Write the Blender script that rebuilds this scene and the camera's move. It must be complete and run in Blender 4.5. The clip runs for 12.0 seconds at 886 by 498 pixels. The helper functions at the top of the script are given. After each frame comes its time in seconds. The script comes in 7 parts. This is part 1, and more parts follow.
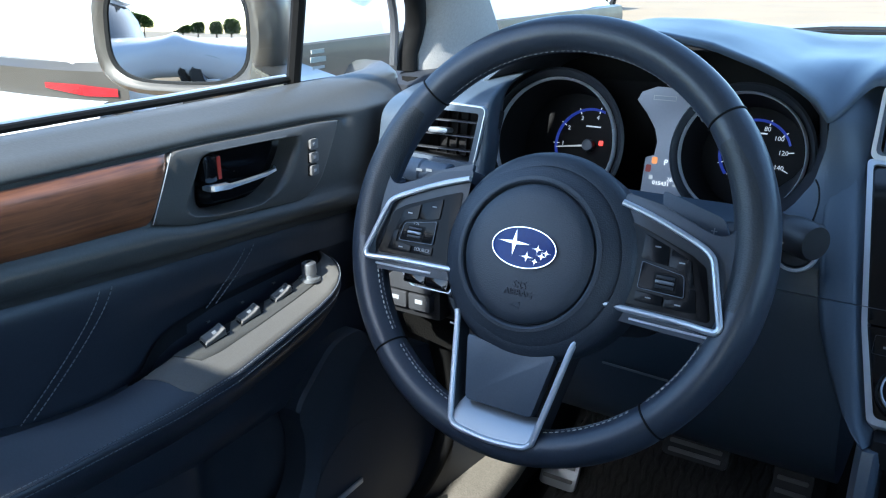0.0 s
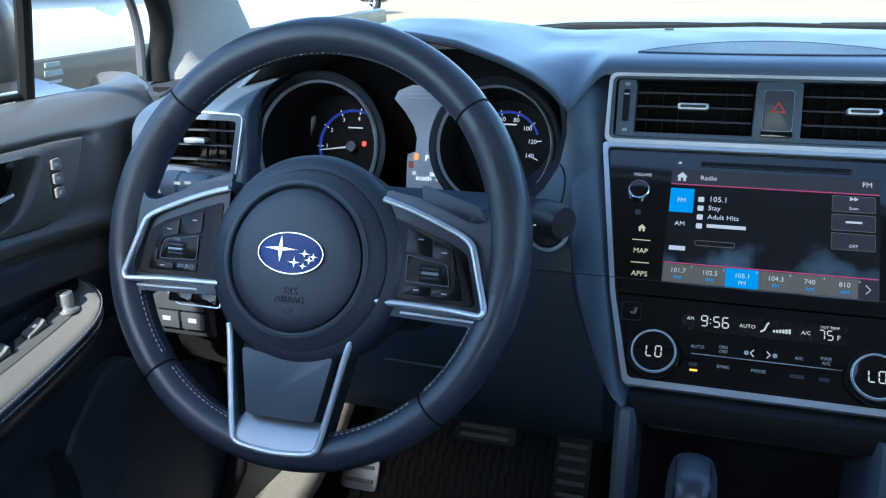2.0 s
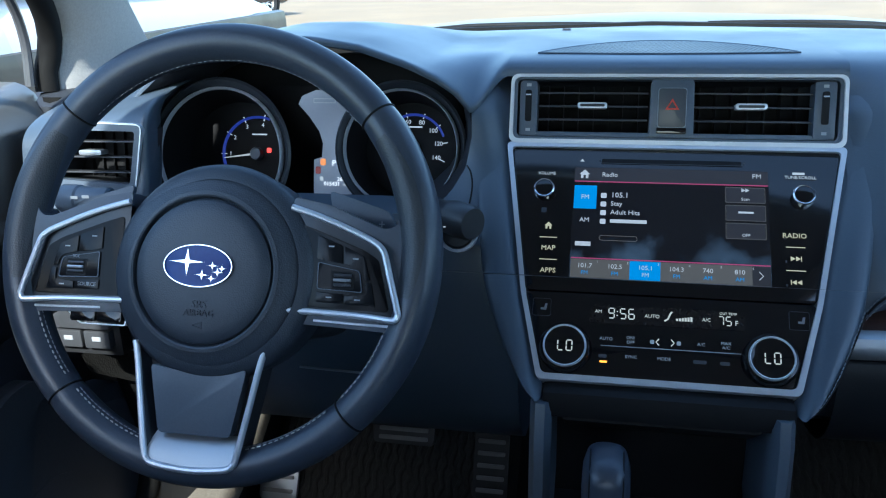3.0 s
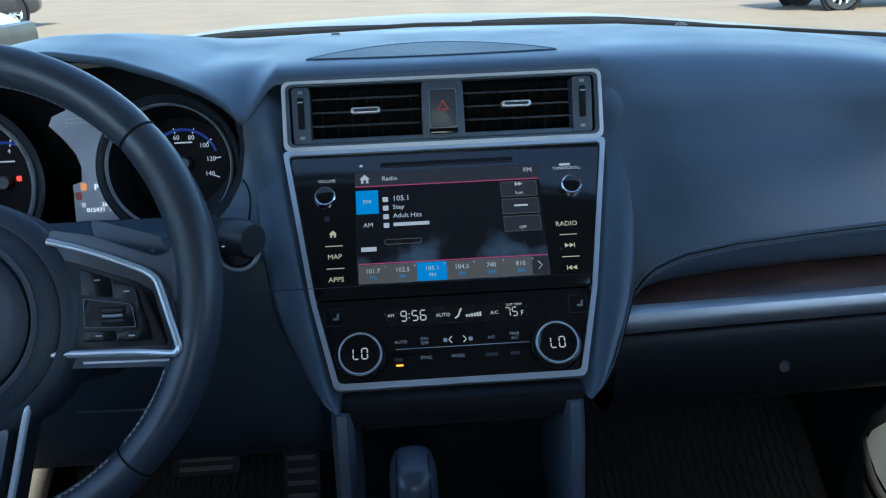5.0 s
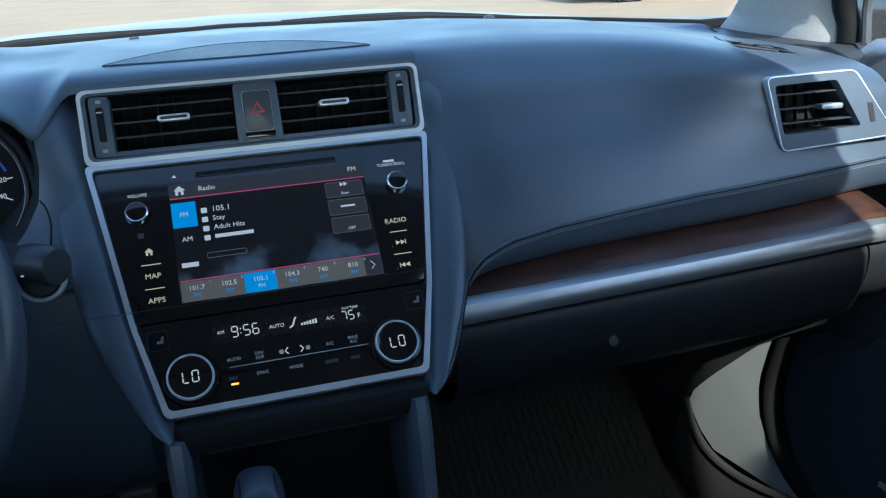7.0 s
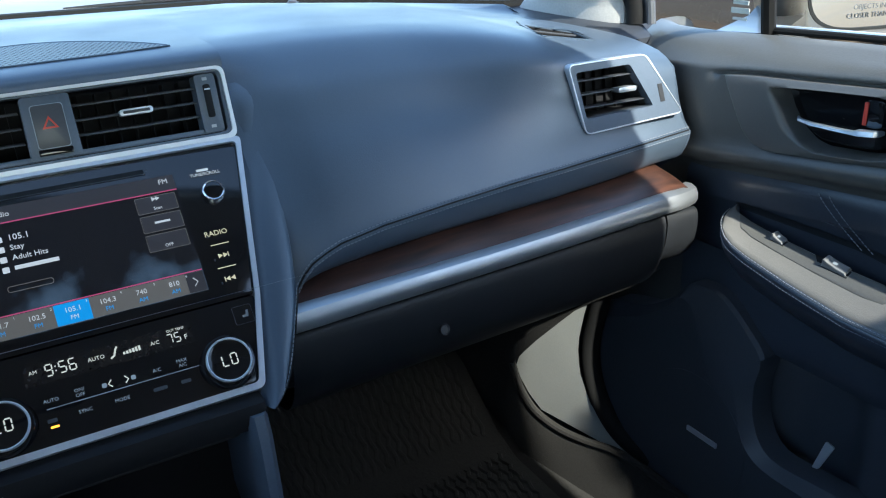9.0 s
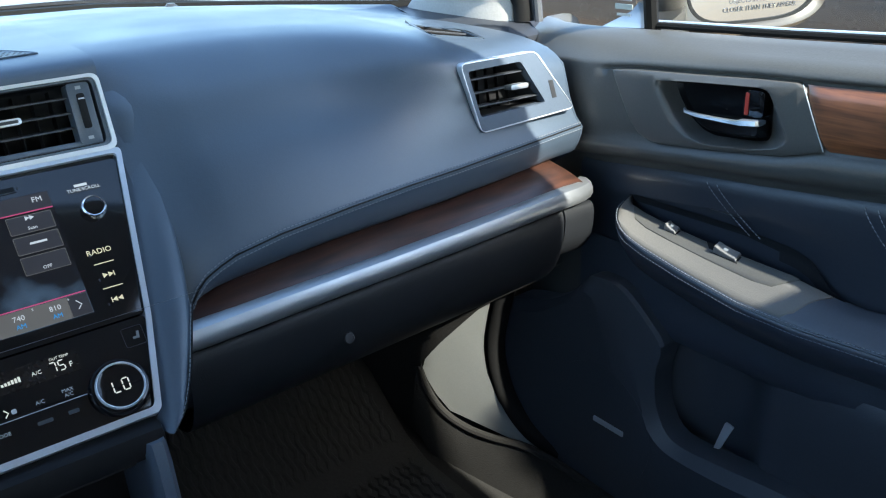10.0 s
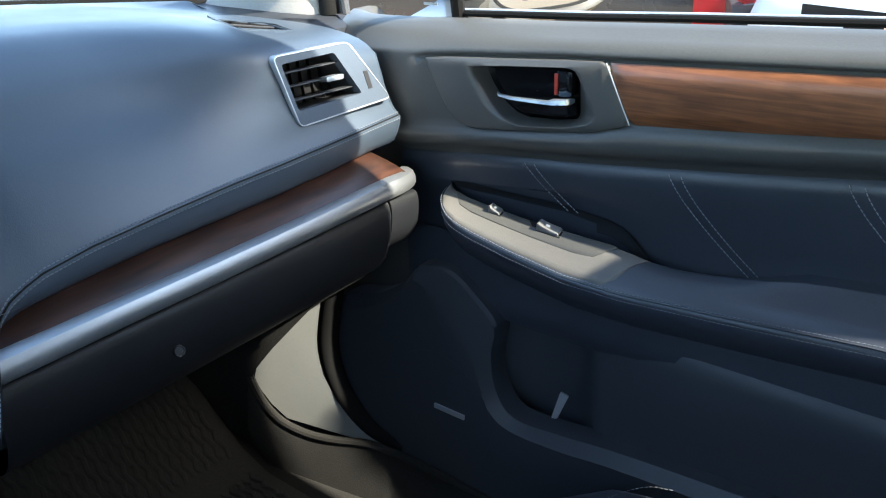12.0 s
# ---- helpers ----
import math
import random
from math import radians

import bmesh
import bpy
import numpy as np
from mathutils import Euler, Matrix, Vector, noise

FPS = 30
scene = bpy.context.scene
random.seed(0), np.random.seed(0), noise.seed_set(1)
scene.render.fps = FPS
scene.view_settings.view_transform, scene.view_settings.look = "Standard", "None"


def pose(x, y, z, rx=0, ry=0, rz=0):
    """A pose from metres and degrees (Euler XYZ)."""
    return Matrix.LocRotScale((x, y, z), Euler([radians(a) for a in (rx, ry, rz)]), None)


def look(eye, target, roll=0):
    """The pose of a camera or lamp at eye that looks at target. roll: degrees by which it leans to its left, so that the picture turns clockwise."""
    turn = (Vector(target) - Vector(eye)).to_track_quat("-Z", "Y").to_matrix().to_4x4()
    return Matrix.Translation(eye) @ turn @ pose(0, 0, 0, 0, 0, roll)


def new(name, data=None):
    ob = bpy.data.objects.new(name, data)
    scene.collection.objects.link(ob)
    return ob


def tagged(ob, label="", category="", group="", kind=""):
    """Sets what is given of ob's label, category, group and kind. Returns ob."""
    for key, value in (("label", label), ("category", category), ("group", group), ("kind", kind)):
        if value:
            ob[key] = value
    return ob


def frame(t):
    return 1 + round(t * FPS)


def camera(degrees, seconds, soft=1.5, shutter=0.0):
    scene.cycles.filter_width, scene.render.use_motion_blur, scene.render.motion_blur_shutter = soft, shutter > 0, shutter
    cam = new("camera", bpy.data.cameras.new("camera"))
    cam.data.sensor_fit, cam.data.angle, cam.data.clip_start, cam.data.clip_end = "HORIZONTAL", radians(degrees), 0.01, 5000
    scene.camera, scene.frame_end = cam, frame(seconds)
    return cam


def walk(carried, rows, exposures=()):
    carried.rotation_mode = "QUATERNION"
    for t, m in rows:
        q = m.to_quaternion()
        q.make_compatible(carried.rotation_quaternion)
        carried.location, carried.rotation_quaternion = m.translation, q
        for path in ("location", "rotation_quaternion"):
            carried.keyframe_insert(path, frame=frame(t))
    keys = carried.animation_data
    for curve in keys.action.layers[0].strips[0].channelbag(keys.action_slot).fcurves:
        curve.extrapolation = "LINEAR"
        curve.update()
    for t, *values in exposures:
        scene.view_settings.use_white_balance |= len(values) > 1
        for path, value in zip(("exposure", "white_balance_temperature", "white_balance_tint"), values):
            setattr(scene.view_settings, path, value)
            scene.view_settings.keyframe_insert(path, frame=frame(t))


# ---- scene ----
cam = camera(56.24, 12.0, soft=1.15)
# seconds, eye (metres), heading to the left of the car's nose, pitch, roll (degrees)
PATH = [
    (0.0, -0.0721, -0.5931, 1.1780, 33.46, -19.16, -0.48),
    (0.5, -0.0642, -0.5902, 1.1805, 29.41, -19.23, -1.40),
    (1.0, -0.0612, -0.5870, 1.1774, 24.73, -19.24, -1.02),
    (1.5, -0.0559, -0.5836, 1.1737, 21.73, -19.05, -1.32),
    (2.0, -0.0553, -0.5849, 1.1750, 18.23, -19.00, -1.11),
    (2.5, -0.0561, -0.5870, 1.1781, 15.01, -19.07, -1.25),
    (4.5, -0.0480, -0.5760, 1.1798, 0.76, -19.32, -1.77),
    (5.0, -0.0455, -0.5720, 1.1807, -3.00, -19.43, -2.11),
    (5.5, -0.0394, -0.5727, 1.1837, -6.43, -19.56, -2.37),
    (6.0, -0.0405, -0.5645, 1.1856, -9.44, -19.99, -2.37),
    (6.5, -0.0371, -0.5595, 1.1860, -12.37, -20.27, -2.68),
    (7.0, -0.0433, -0.5561, 1.1760, -15.37, -19.97, -2.94),
    (9.0, -0.0431, -0.5408, 1.2097, -28.61, -23.23, -2.71),
    (9.5, -0.0382, -0.5358, 1.2098, -32.07, -23.44, -2.67),
    (10.0, -0.0375, -0.5272, 1.2054, -36.24, -23.42, -2.65),
    (10.5, -0.0383, -0.5173, 1.2009, -39.90, -23.41, -2.57),
    (11.0, -0.0422, -0.5085, 1.1924, -43.16, -23.23, -2.39),
    (11.5, -0.0447, -0.5054, 1.1893, -46.18, -23.34, -2.43),
    (12.0, -0.0471, -0.5090, 1.1912, -50.30, -23.72, -2.07),
]
# stops and white balance on the way
EXPOSURES = [(0.0, 2.3, 5700, 5), (1.5, 2.35, 5650, 4), (2.5, 2.3, 5600, 3), (4.5, 1.8, 5600, 2), (6.5, 1.85, 5600, 2), (9.0, 2.35, 6050, 4), (10.5, 2.6, 6300, 5), (12.0, 2.75, 6700, 6)]
walk(cam, [(t, pose(x, y, z, 90 + pitch, 0, yaw) @ pose(0, 0, 0, 0, 0, roll)) for t, x, y, z, yaw, pitch, roll in PATH], EXPOSURES)

# ---- world, sun, exposure ----
SUN_UP, SUN_TURN = radians(38), radians(180)
world = bpy.data.worlds.new("world")
scene.world = world
world.use_nodes = True
wn = world.node_tree.nodes
sky = wn.new("ShaderNodeTexSky")
sky.sky_type, sky.sun_disc, sky.sun_elevation, sky.sun_rotation = "NISHITA", False, SUN_UP, SUN_TURN
sky.air_density, sky.dust_density, sky.ozone_density = 1.0, 1.0, 1.3
wn["Background"].inputs[1].default_value = 0.15
world.node_tree.links.new(sky.outputs[0], wn["Background"].inputs[0])
sun_data = bpy.data.lights.new("sun", "SUN")
sun_data.energy, sun_data.angle, sun_data.color = 2.7, radians(0.6), (1.0, 0.93, 0.82)
sun = new("sun", sun_data)
sun.matrix_world = look((0, -6 * math.cos(SUN_UP), 6 * math.sin(SUN_UP)), (0, 0, 0))


# ---- materials ----
def mat(name, base, rough=0.5, metal=0.0, vary=0.12, grain=0.0, size=0.002, spec=0.5, coat=0.0, stain=0.06, wear=8.0):
    """A surface with slow stains, fine grain in colour and relief; size is the grain's size in metres."""
    m = bpy.data.materials.new(name)
    m.use_nodes = True
    n, l = m.node_tree.nodes, m.node_tree.links
    p = n["Principled BSDF"]
    p.inputs["Roughness"].default_value = rough
    p.inputs["Metallic"].default_value = metal
    p.inputs["Specular IOR Level"].default_value = spec
    p.inputs["Coat Weight"].default_value = coat
    p.inputs["Coat Roughness"].default_value = 0.06
    co = n.new("ShaderNodeTexCoord")
    slow = n.new("ShaderNodeTexNoise")
    slow.inputs["Scale"].default_value, slow.inputs["Detail"].default_value = wear, 5
    l.new(co.outputs["Object"], slow.inputs["Vector"])
    fine = n.new("ShaderNodeTexNoise")
    fine.inputs["Scale"].default_value, fine.inputs["Detail"].default_value = 0.6 / size, 3
    l.new(co.outputs["Object"], fine.inputs["Vector"])
    mixf = n.new("ShaderNodeMath")
    mixf.operation = "ADD"
    l.new(slow.outputs["Fac"], mixf.inputs[0])
    l.new(fine.outputs["Fac"], mixf.inputs[1])
    ramp = n.new("ShaderNodeMapRange")
    ramp.inputs["From Min"].default_value, ramp.inputs["From Max"].default_value = 0.6, 1.4
    ramp.inputs["To Min"].default_value, ramp.inputs["To Max"].default_value = 1 - vary, 1 + vary
    l.new(mixf.outputs[0], ramp.inputs["Value"])
    mul = n.new("ShaderNodeVectorMath")
    mul.operation = "SCALE"
    mul.inputs[0].default_value = base[:3]
    l.new(ramp.outputs[0], mul.inputs["Scale"])
    l.new(mul.outputs[0], p.inputs["Base Color"])
    rr = n.new("ShaderNodeMapRange")
    rr.inputs["From Min"].default_value, rr.inputs["From Max"].default_value = 0.3, 0.7
    rr.inputs["To Min"].default_value, rr.inputs["To Max"].default_value = max(0.02, rough - stain), min(1, rough + stain)
    l.new(slow.outputs["Fac"], rr.inputs["Value"])
    l.new(rr.outputs[0], p.inputs["Roughness"])
    if grain:
        vor = n.new("ShaderNodeTexVoronoi")
        vor.inputs["Scale"].default_value = 1 / size
        l.new(co.outputs["Object"], vor.inputs["Vector"])
        bump = n.new("ShaderNodeBump")
        bump.inputs["Strength"].default_value, bump.inputs["Distance"].default_value = grain, size * 0.3
        l.new(vor.outputs["Distance"], bump.inputs["Height"])
        l.new(bump.outputs[0], p.inputs["Normal"])
    return m


def glow(name, colour, strength):
    m = bpy.data.materials.new(name)
    m.use_nodes = True
    p = m.node_tree.nodes["Principled BSDF"]
    p.inputs["Base Color"].default_value = (*[c * 0.3 for c in colour], 1)
    p.inputs["Emission Color"].default_value = (*colour, 1)
    p.inputs["Emission Strength"].default_value = strength * 0.55
    p.inputs["Roughness"].default_value = 0.3
    return m


def glass(name, tint, gloss=0.07):
    m = bpy.data.materials.new(name)
    m.use_nodes = True
    n, l = m.node_tree.nodes, m.node_tree.links
    n.remove(n["Principled BSDF"])
    clear, shine, mix = n.new("ShaderNodeBsdfTransparent"), n.new("ShaderNodeBsdfGlossy"), n.new("ShaderNodeMixShader")
    clear.inputs[0].default_value = (*tint, 1)
    shine.inputs["Roughness"].default_value = 0.02
    mix.inputs[0].default_value = gloss
    l.new(clear.outputs[0], mix.inputs[1])
    l.new(shine.outputs[0], mix.inputs[2])
    l.new(mix.outputs[0], n["Material Output"].inputs[0])
    return m


def wood_mat(name, axis, dark, light):
    """Glossy veneer with grain that runs along the axis (0: x, 1: y)."""
    m = bpy.data.materials.new(name)
    m.use_nodes = True
    n, l = m.node_tree.nodes, m.node_tree.links
    p = n["Principled BSDF"]
    p.inputs["Roughness"].default_value, p.inputs["Coat Weight"].default_value, p.inputs["Coat Roughness"].default_value = 0.36, 0.4, 0.2
    co, mp = n.new("ShaderNodeTexCoord"), n.new("ShaderNodeMapping")
    mp.inputs["Scale"].default_value = (9, 60, 110) if axis == 0 else (40, 9, 150)
    l.new(co.outputs["Object"], mp.inputs["Vector"])
    a, b = n.new("ShaderNodeTexNoise"), n.new("ShaderNodeTexNoise")
    a.inputs["Scale"].default_value, a.inputs["Detail"].default_value, a.inputs["Distortion"].default_value = 1.6, 8, 0.8
    b.inputs["Scale"].default_value, b.inputs["Detail"].default_value = 30, 3
    l.new(mp.outputs[0], a.inputs["Vector"])
    l.new(co.outputs["Object"], b.inputs["Vector"])
    add = n.new("ShaderNodeMath")
    add.operation = "MULTIPLY_ADD"
    add.inputs[1].default_value = 0.35
    l.new(b.outputs["Fac"], add.inputs[0])
    l.new(a.outputs["Fac"], add.inputs[2])
    ramp = n.new("ShaderNodeValToRGB")
    ramp.color_ramp.elements[0].position, ramp.color_ramp.elements[0].color = 0.45, (*dark, 1)
    ramp.color_ramp.elements[1].position, ramp.color_ramp.elements[1].color = 0.98, (*light, 1)
    l.new(add.outputs[0], ramp.inputs[0])
    l.new(ramp.outputs[0], p.inputs["Base Color"])
    return m


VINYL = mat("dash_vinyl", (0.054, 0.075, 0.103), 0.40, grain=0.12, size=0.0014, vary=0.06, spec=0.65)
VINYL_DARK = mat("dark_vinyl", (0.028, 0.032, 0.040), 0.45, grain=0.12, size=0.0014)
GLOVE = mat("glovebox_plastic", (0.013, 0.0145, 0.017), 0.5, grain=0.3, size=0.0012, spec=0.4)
HARD = mat("hard_plastic", (0.026, 0.027, 0.030), 0.45, grain=0.25, size=0.0011)
SATIN = mat("satin_plastic", (0.080, 0.102, 0.134), 0.38, grain=0.06, size=0.0009)
DOOR_TOP = mat("door_vinyl", (0.076, 0.077, 0.074), 0.42, grain=0.15, size=0.0016)
ARM = mat("sunlit_armrest_plastic", (0.135, 0.130, 0.120), 0.5, grain=0.3, size=0.001)
LEATHER = mat("black_leather", (0.036, 0.043, 0.058), 0.36, spec=0.7, grain=0.10, size=0.0018)
WHEEL_LEATHER = mat("wheel_leather", (0.042, 0.052, 0.072), 0.33, grain=0.12, size=0.0013)
GRIP = mat("perforated_leather", (0.032, 0.037, 0.046), 0.42, grain=0.4, size=0.0014)
PAD = mat("airbag_cover", (0.034, 0.043, 0.058), 0.44, grain=0.35, size=0.0012)
GLOSS = mat("piano_black", (0.006, 0.006, 0.007), 0.08, spec=0.5, vary=0.05, stain=0.03)
BLACK = mat("matt_black", (0.007, 0.007, 0.008), 0.7, spec=0.25)
SILVER_DARK = mat("shaded_silver", (0.30, 0.34, 0.39), 0.42, metal=0.5, vary=0.04, size=0.0006)
SLAT = mat("slat_plastic", (0.040, 0.043, 0.050), 0.45, vary=0.06)
SILVER = mat("satin_silver", (0.64, 0.67, 0.72), 0.36, metal=0.6, vary=0.04, size=0.0006)
CHROME = mat("chrome", (0.85, 0.86, 0.88), 0.1, metal=1.0, vary=0.02)
LEVER = mat("polished_lever", (0.72, 0.80, 0.88), 0.3, metal=0.85, vary=0.02)
BRUSHED = mat("brushed_silver", (0.40, 0.42, 0.44), 0.42, metal=0.8, vary=0.05, size=0.0005)
BUTTON = mat("button_plastic", (0.055, 0.058, 0.065), 0.32, vary=0.06)
SWITCH = mat("switch_plastic", (0.17, 0.17, 0.17), 0.35, vary=0.06)
THREAD = mat("stitch_thread", (0.5, 0.5, 0.48), 0.7)
THREAD_DASH = mat("blue_grey_thread", (0.17, 0.19, 0.22), 0.7)
THREAD_BLUE = mat("grey_thread", (0.27, 0.28, 0.30), 0.7)
CARPET = mat("carpet", (0.019, 0.018, 0.016), 0.95, grain=0.6, size=0.002, vary=0.35)
MAT = mat("rubber_mat", (0.038, 0.036, 0.032), 0.85, grain=0.6, size=0.003, vary=0.25)
KICK = mat("sunlit_kick_plastic", (0.40, 0.41, 0.385), 0.5, grain=0.2, size=0.001)
PILLAR = mat("pillar_cloth", (0.40, 0.39, 0.365), 0.8, grain=0.3, size=0.002)
LINER = mat("roof_lining", (0.62, 0.61, 0.58), 0.9, grain=0.4, size=0.003)
PLATE = mat("handle_plate_plastic", (0.088, 0.086, 0.082), 0.36, grain=0.2, size=0.001)
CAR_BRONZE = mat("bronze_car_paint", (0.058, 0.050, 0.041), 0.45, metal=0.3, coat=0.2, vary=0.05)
# the body's bronze made paler for the bonnet, as sun on it
CAR_HOOD = mat("sunlit_bronze_paint", (0.20, 0.185, 0.155), 0.5, metal=0.2, coat=0.15, vary=0.05)
CTRL = mat("control_panel_black", (0.005, 0.005, 0.006), 0.20, spec=0.12, vary=0.05)
KEY = mat("control_key", (0.009, 0.010, 0.012), 0.20, spec=0.18, vary=0.05)
RECESS = mat("recess_paint", (0.016, 0.020, 0.027), 0.32, metal=0.2, vary=0.05)
INSERT = mat("switch_insert", (0.080, 0.079, 0.073), 0.5, grain=0.25, size=0.001)
FOOT = mat("foot_rest_carpet", (0.125, 0.112, 0.092), 0.95, grain=0.4, size=0.0022, vary=0.25)
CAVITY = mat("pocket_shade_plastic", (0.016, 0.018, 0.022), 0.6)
DOOR_LOW = mat("door_lower_plastic", (0.046, 0.052, 0.064), 0.45, grain=0.12, size=0.0012)
RING = mat("gauge_ring_silver", (0.58, 0.60, 0.64), 0.3, metal=0.25, vary=0.03)
PRINT = mat("grey_print", (0.38, 0.39, 0.41), 0.5, vary=0.03)
RUBBER = mat("rubber_seal", (0.008, 0.008, 0.008), 0.75, spec=0.15)
# white marks are given a faint glow so they show in shade
WHITE_PRINT = glow("glowing_white_print", (0.75, 0.78, 0.8), 0.22)
RED_PRINT = mat("red_mark", (0.55, 0.05, 0.03), 0.4)
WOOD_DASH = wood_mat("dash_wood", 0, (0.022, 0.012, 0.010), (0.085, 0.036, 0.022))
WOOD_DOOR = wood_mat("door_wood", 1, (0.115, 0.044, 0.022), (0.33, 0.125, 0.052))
CLEAR = glass("clear_glass", (0.92, 0.96, 0.94), 0.04)
MIRROR = mat("mirror_glass", (0.48, 0.50, 0.53), 0.02, metal=1.0, vary=0.0, stain=0.0)
CONCRETE = mat("concrete_ground", (0.27, 0.195, 0.12), 0.9, grain=0.3, size=0.02, vary=0.2, wear=0.7)
CAR_WHITE = mat("white_car_paint", (0.60, 0.59, 0.57), 0.35, coat=0.4, vary=0.03)
CAR_PALE = mat("pale_car_paint", (0.62, 0.62, 0.64), 0.35, coat=0.4, vary=0.03)
CAR_DARK = mat("dark_car_paint", (0.035, 0.036, 0.04), 0.25, coat=0.7, vary=0.05)
CAR_GREY = mat("grey_car_paint", (0.060, 0.056, 0.050), 0.3, metal=0.4, coat=0.6, vary=0.05)

TYRE = mat("tyre_rubber", (0.02, 0.02, 0.02), 0.85, grain=0.4, size=0.01)
LAMP_RED = mat("red_lamp", (0.30, 0.006, 0.010), 0.3, coat=0.3)
DARK_GLASS = mat("dark_glass", (0.02, 0.024, 0.028), 0.06, spec=0.6, vary=0.02)


# ---- building helpers ----
def finish(bm, sharp=0.6):
    bmesh.ops.recalc_face_normals(bm, faces=bm.faces)
    for face in bm.faces:
        face.smooth = True
    for e in bm.edges:
        if len(e.link_faces) != 2 or e.calc_face_angle(0) > sharp:
            e.smooth = False
    return bm


def thing(name, at, label, category, group="", kind=""):
    ob = new(name)
    ob.location = at
    ob.empty_display_size = 0.02
    return tagged(ob, label, category, group, kind)


def under(ob, parent):
    ob.parent = parent
    if parent.parent is None:
        ob.matrix_parent_inverse = Matrix.Translation(parent.location).inverted()
    return ob


def part(name, bm, material, parent=None, label="", sharp=0.6):
    """Links a bmesh, built in world metres, as one mesh object under a thing or a part."""
    if isinstance(bm, bmesh.types.BMesh):
        finish(bm, sharp)
        data = bpy.data.meshes.new(name)
        bm.to_mesh(data)
        bm.free()
    else:
        data = bm
    data.materials.clear()
    data.materials.append(material)
    ob = new(name, data)
    if parent is not None:
        under(ob, parent)
    if label:
        ob["label"] = label
    return ob


def frame_of(o, u, v):
    """A matrix with origin o, local x along u, local y along v, local z out."""
    u, v = Vector(u).normalized(), Vector(v).normalized()
    w = u.cross(v)
    m = Matrix((u, v, w)).transposed().to_4x4()
    m.translation = o
    return m


def bevel_all(bm, width, segments=2):
    if width > 0:
        bmesh.ops.bevel(bm, geom=list(bm.edges), offset=width, segments=segments, profile=0.6, affect="EDGES", clamp_overlap=True)
    return bm


def box(lo, hi, width=0.002, m=None, segments=2):
    bm = bmesh.new()
    bmesh.ops.create_cube(bm, size=1)
    for v in bm.verts:
        v.co = Vector([lo[i] + (v.co[i] + 0.5) * (hi[i] - lo[i]) for i in range(3)])
    bevel_all(bm, width, segments)
    if m is not None:
        bm.transform(m)
    return bm


def prism(outline, w0, w1, m, width=0.001, segments=2):
    """A plate with the given outline (u, v) from height w0 to w1, edges rounded."""
    bm = bmesh.new()
    lowv = [bm.verts.new((u, v, w0)) for u, v in outline]
    top = [bm.verts.new((u, v, w1)) for u, v in outline]
    n = len(outline)
    bm.faces.new(lowv[::-1])
    bm.faces.new(top)
    for i in range(n):
        bm.faces.new((lowv[i], lowv[(i + 1) % n], top[(i + 1) % n], top[i]))
    bevel_all(bm, width, segments)
    bm.transform(m)
    return bm


def rounded(outline, r, steps=5):
    """The outline with its corners rounded."""
    out = []
    n = len(outline)
    for i in range(n):
        p, a, b = Vector(outline[i]), Vector(outline[i - 1]), Vector(outline[(i + 1) % n])
        d1, d2 = (a - p), (b - p)
        k = min(r, d1.length * 0.45, d2.length * 0.45)
        s, e = p + d1.normalized() * k, p + d2.normalized() * k
        for j in range(steps + 1):
            t = j / steps
            out.append(tuple((1 - t) ** 2 * s + 2 * t * (1 - t) * p + t * t * e))
    return out


def ring_plate(outer, inner, w0, w1, m, width=0.0006):
    """A frame between two outlines with the same number of points."""
    bm = bmesh.new()
    n = len(outer)
    rows = [[bm.verts.new((u, v, w)) for u, v in o] for o, w in ((outer, w0), (outer, w1), (inner, w1), (inner, w0))]
    for k in range(4):
        a, b = rows[k], rows[(k + 1) % 4]
        for i in range(n):
            bm.faces.new((a[i], a[(i + 1) % n], b[(i + 1) % n], b[i]))
    if width:
        bmesh.ops.bevel(bm, geom=[e for e in bm.edges if e.calc_face_angle(0) > 0.9], offset=width, segments=2, profile=0.6, affect="EDGES")
    bm.transform(m)
    return bm


def loft(rows, closed=False, caps=False):
    """A skin over rows of points; closed joins each row's end to its start."""
    bm = bmesh.new()
    vs = [[bm.verts.new(p) for p in row] for row in rows]
    n = len(rows[0])
    for a, b in zip(vs, vs[1:]):
        for i in range(n if closed else n - 1):
            j = (i + 1) % n
            bm.faces.new((a[i], a[j], b[j], b[i]))
    if caps:
        bm.faces.new(vs[0][::-1])
        bm.faces.new(vs[-1])
    return bm


def smooth_line(points, per=6):
    """A Catmull-Rom line through the points."""
    pts = [Vector(p) for p in points]
    pts = [pts[0] * 2 - pts[1]] + pts + [pts[-1] * 2 - pts[-2]]
    out = []
    for i in range(1, len(pts) - 2):
        a, b, c, d = pts[i - 1:i + 3]
        for k in range(per):
            t = k / per
            out.append(0.5 * (2 * b + (c - a) * t + (2 * a - 5 * b + 4 * c - d) * t * t + (3 * b - a - 3 * c + d) * t ** 3))
    out.append(pts[-2])
    return out


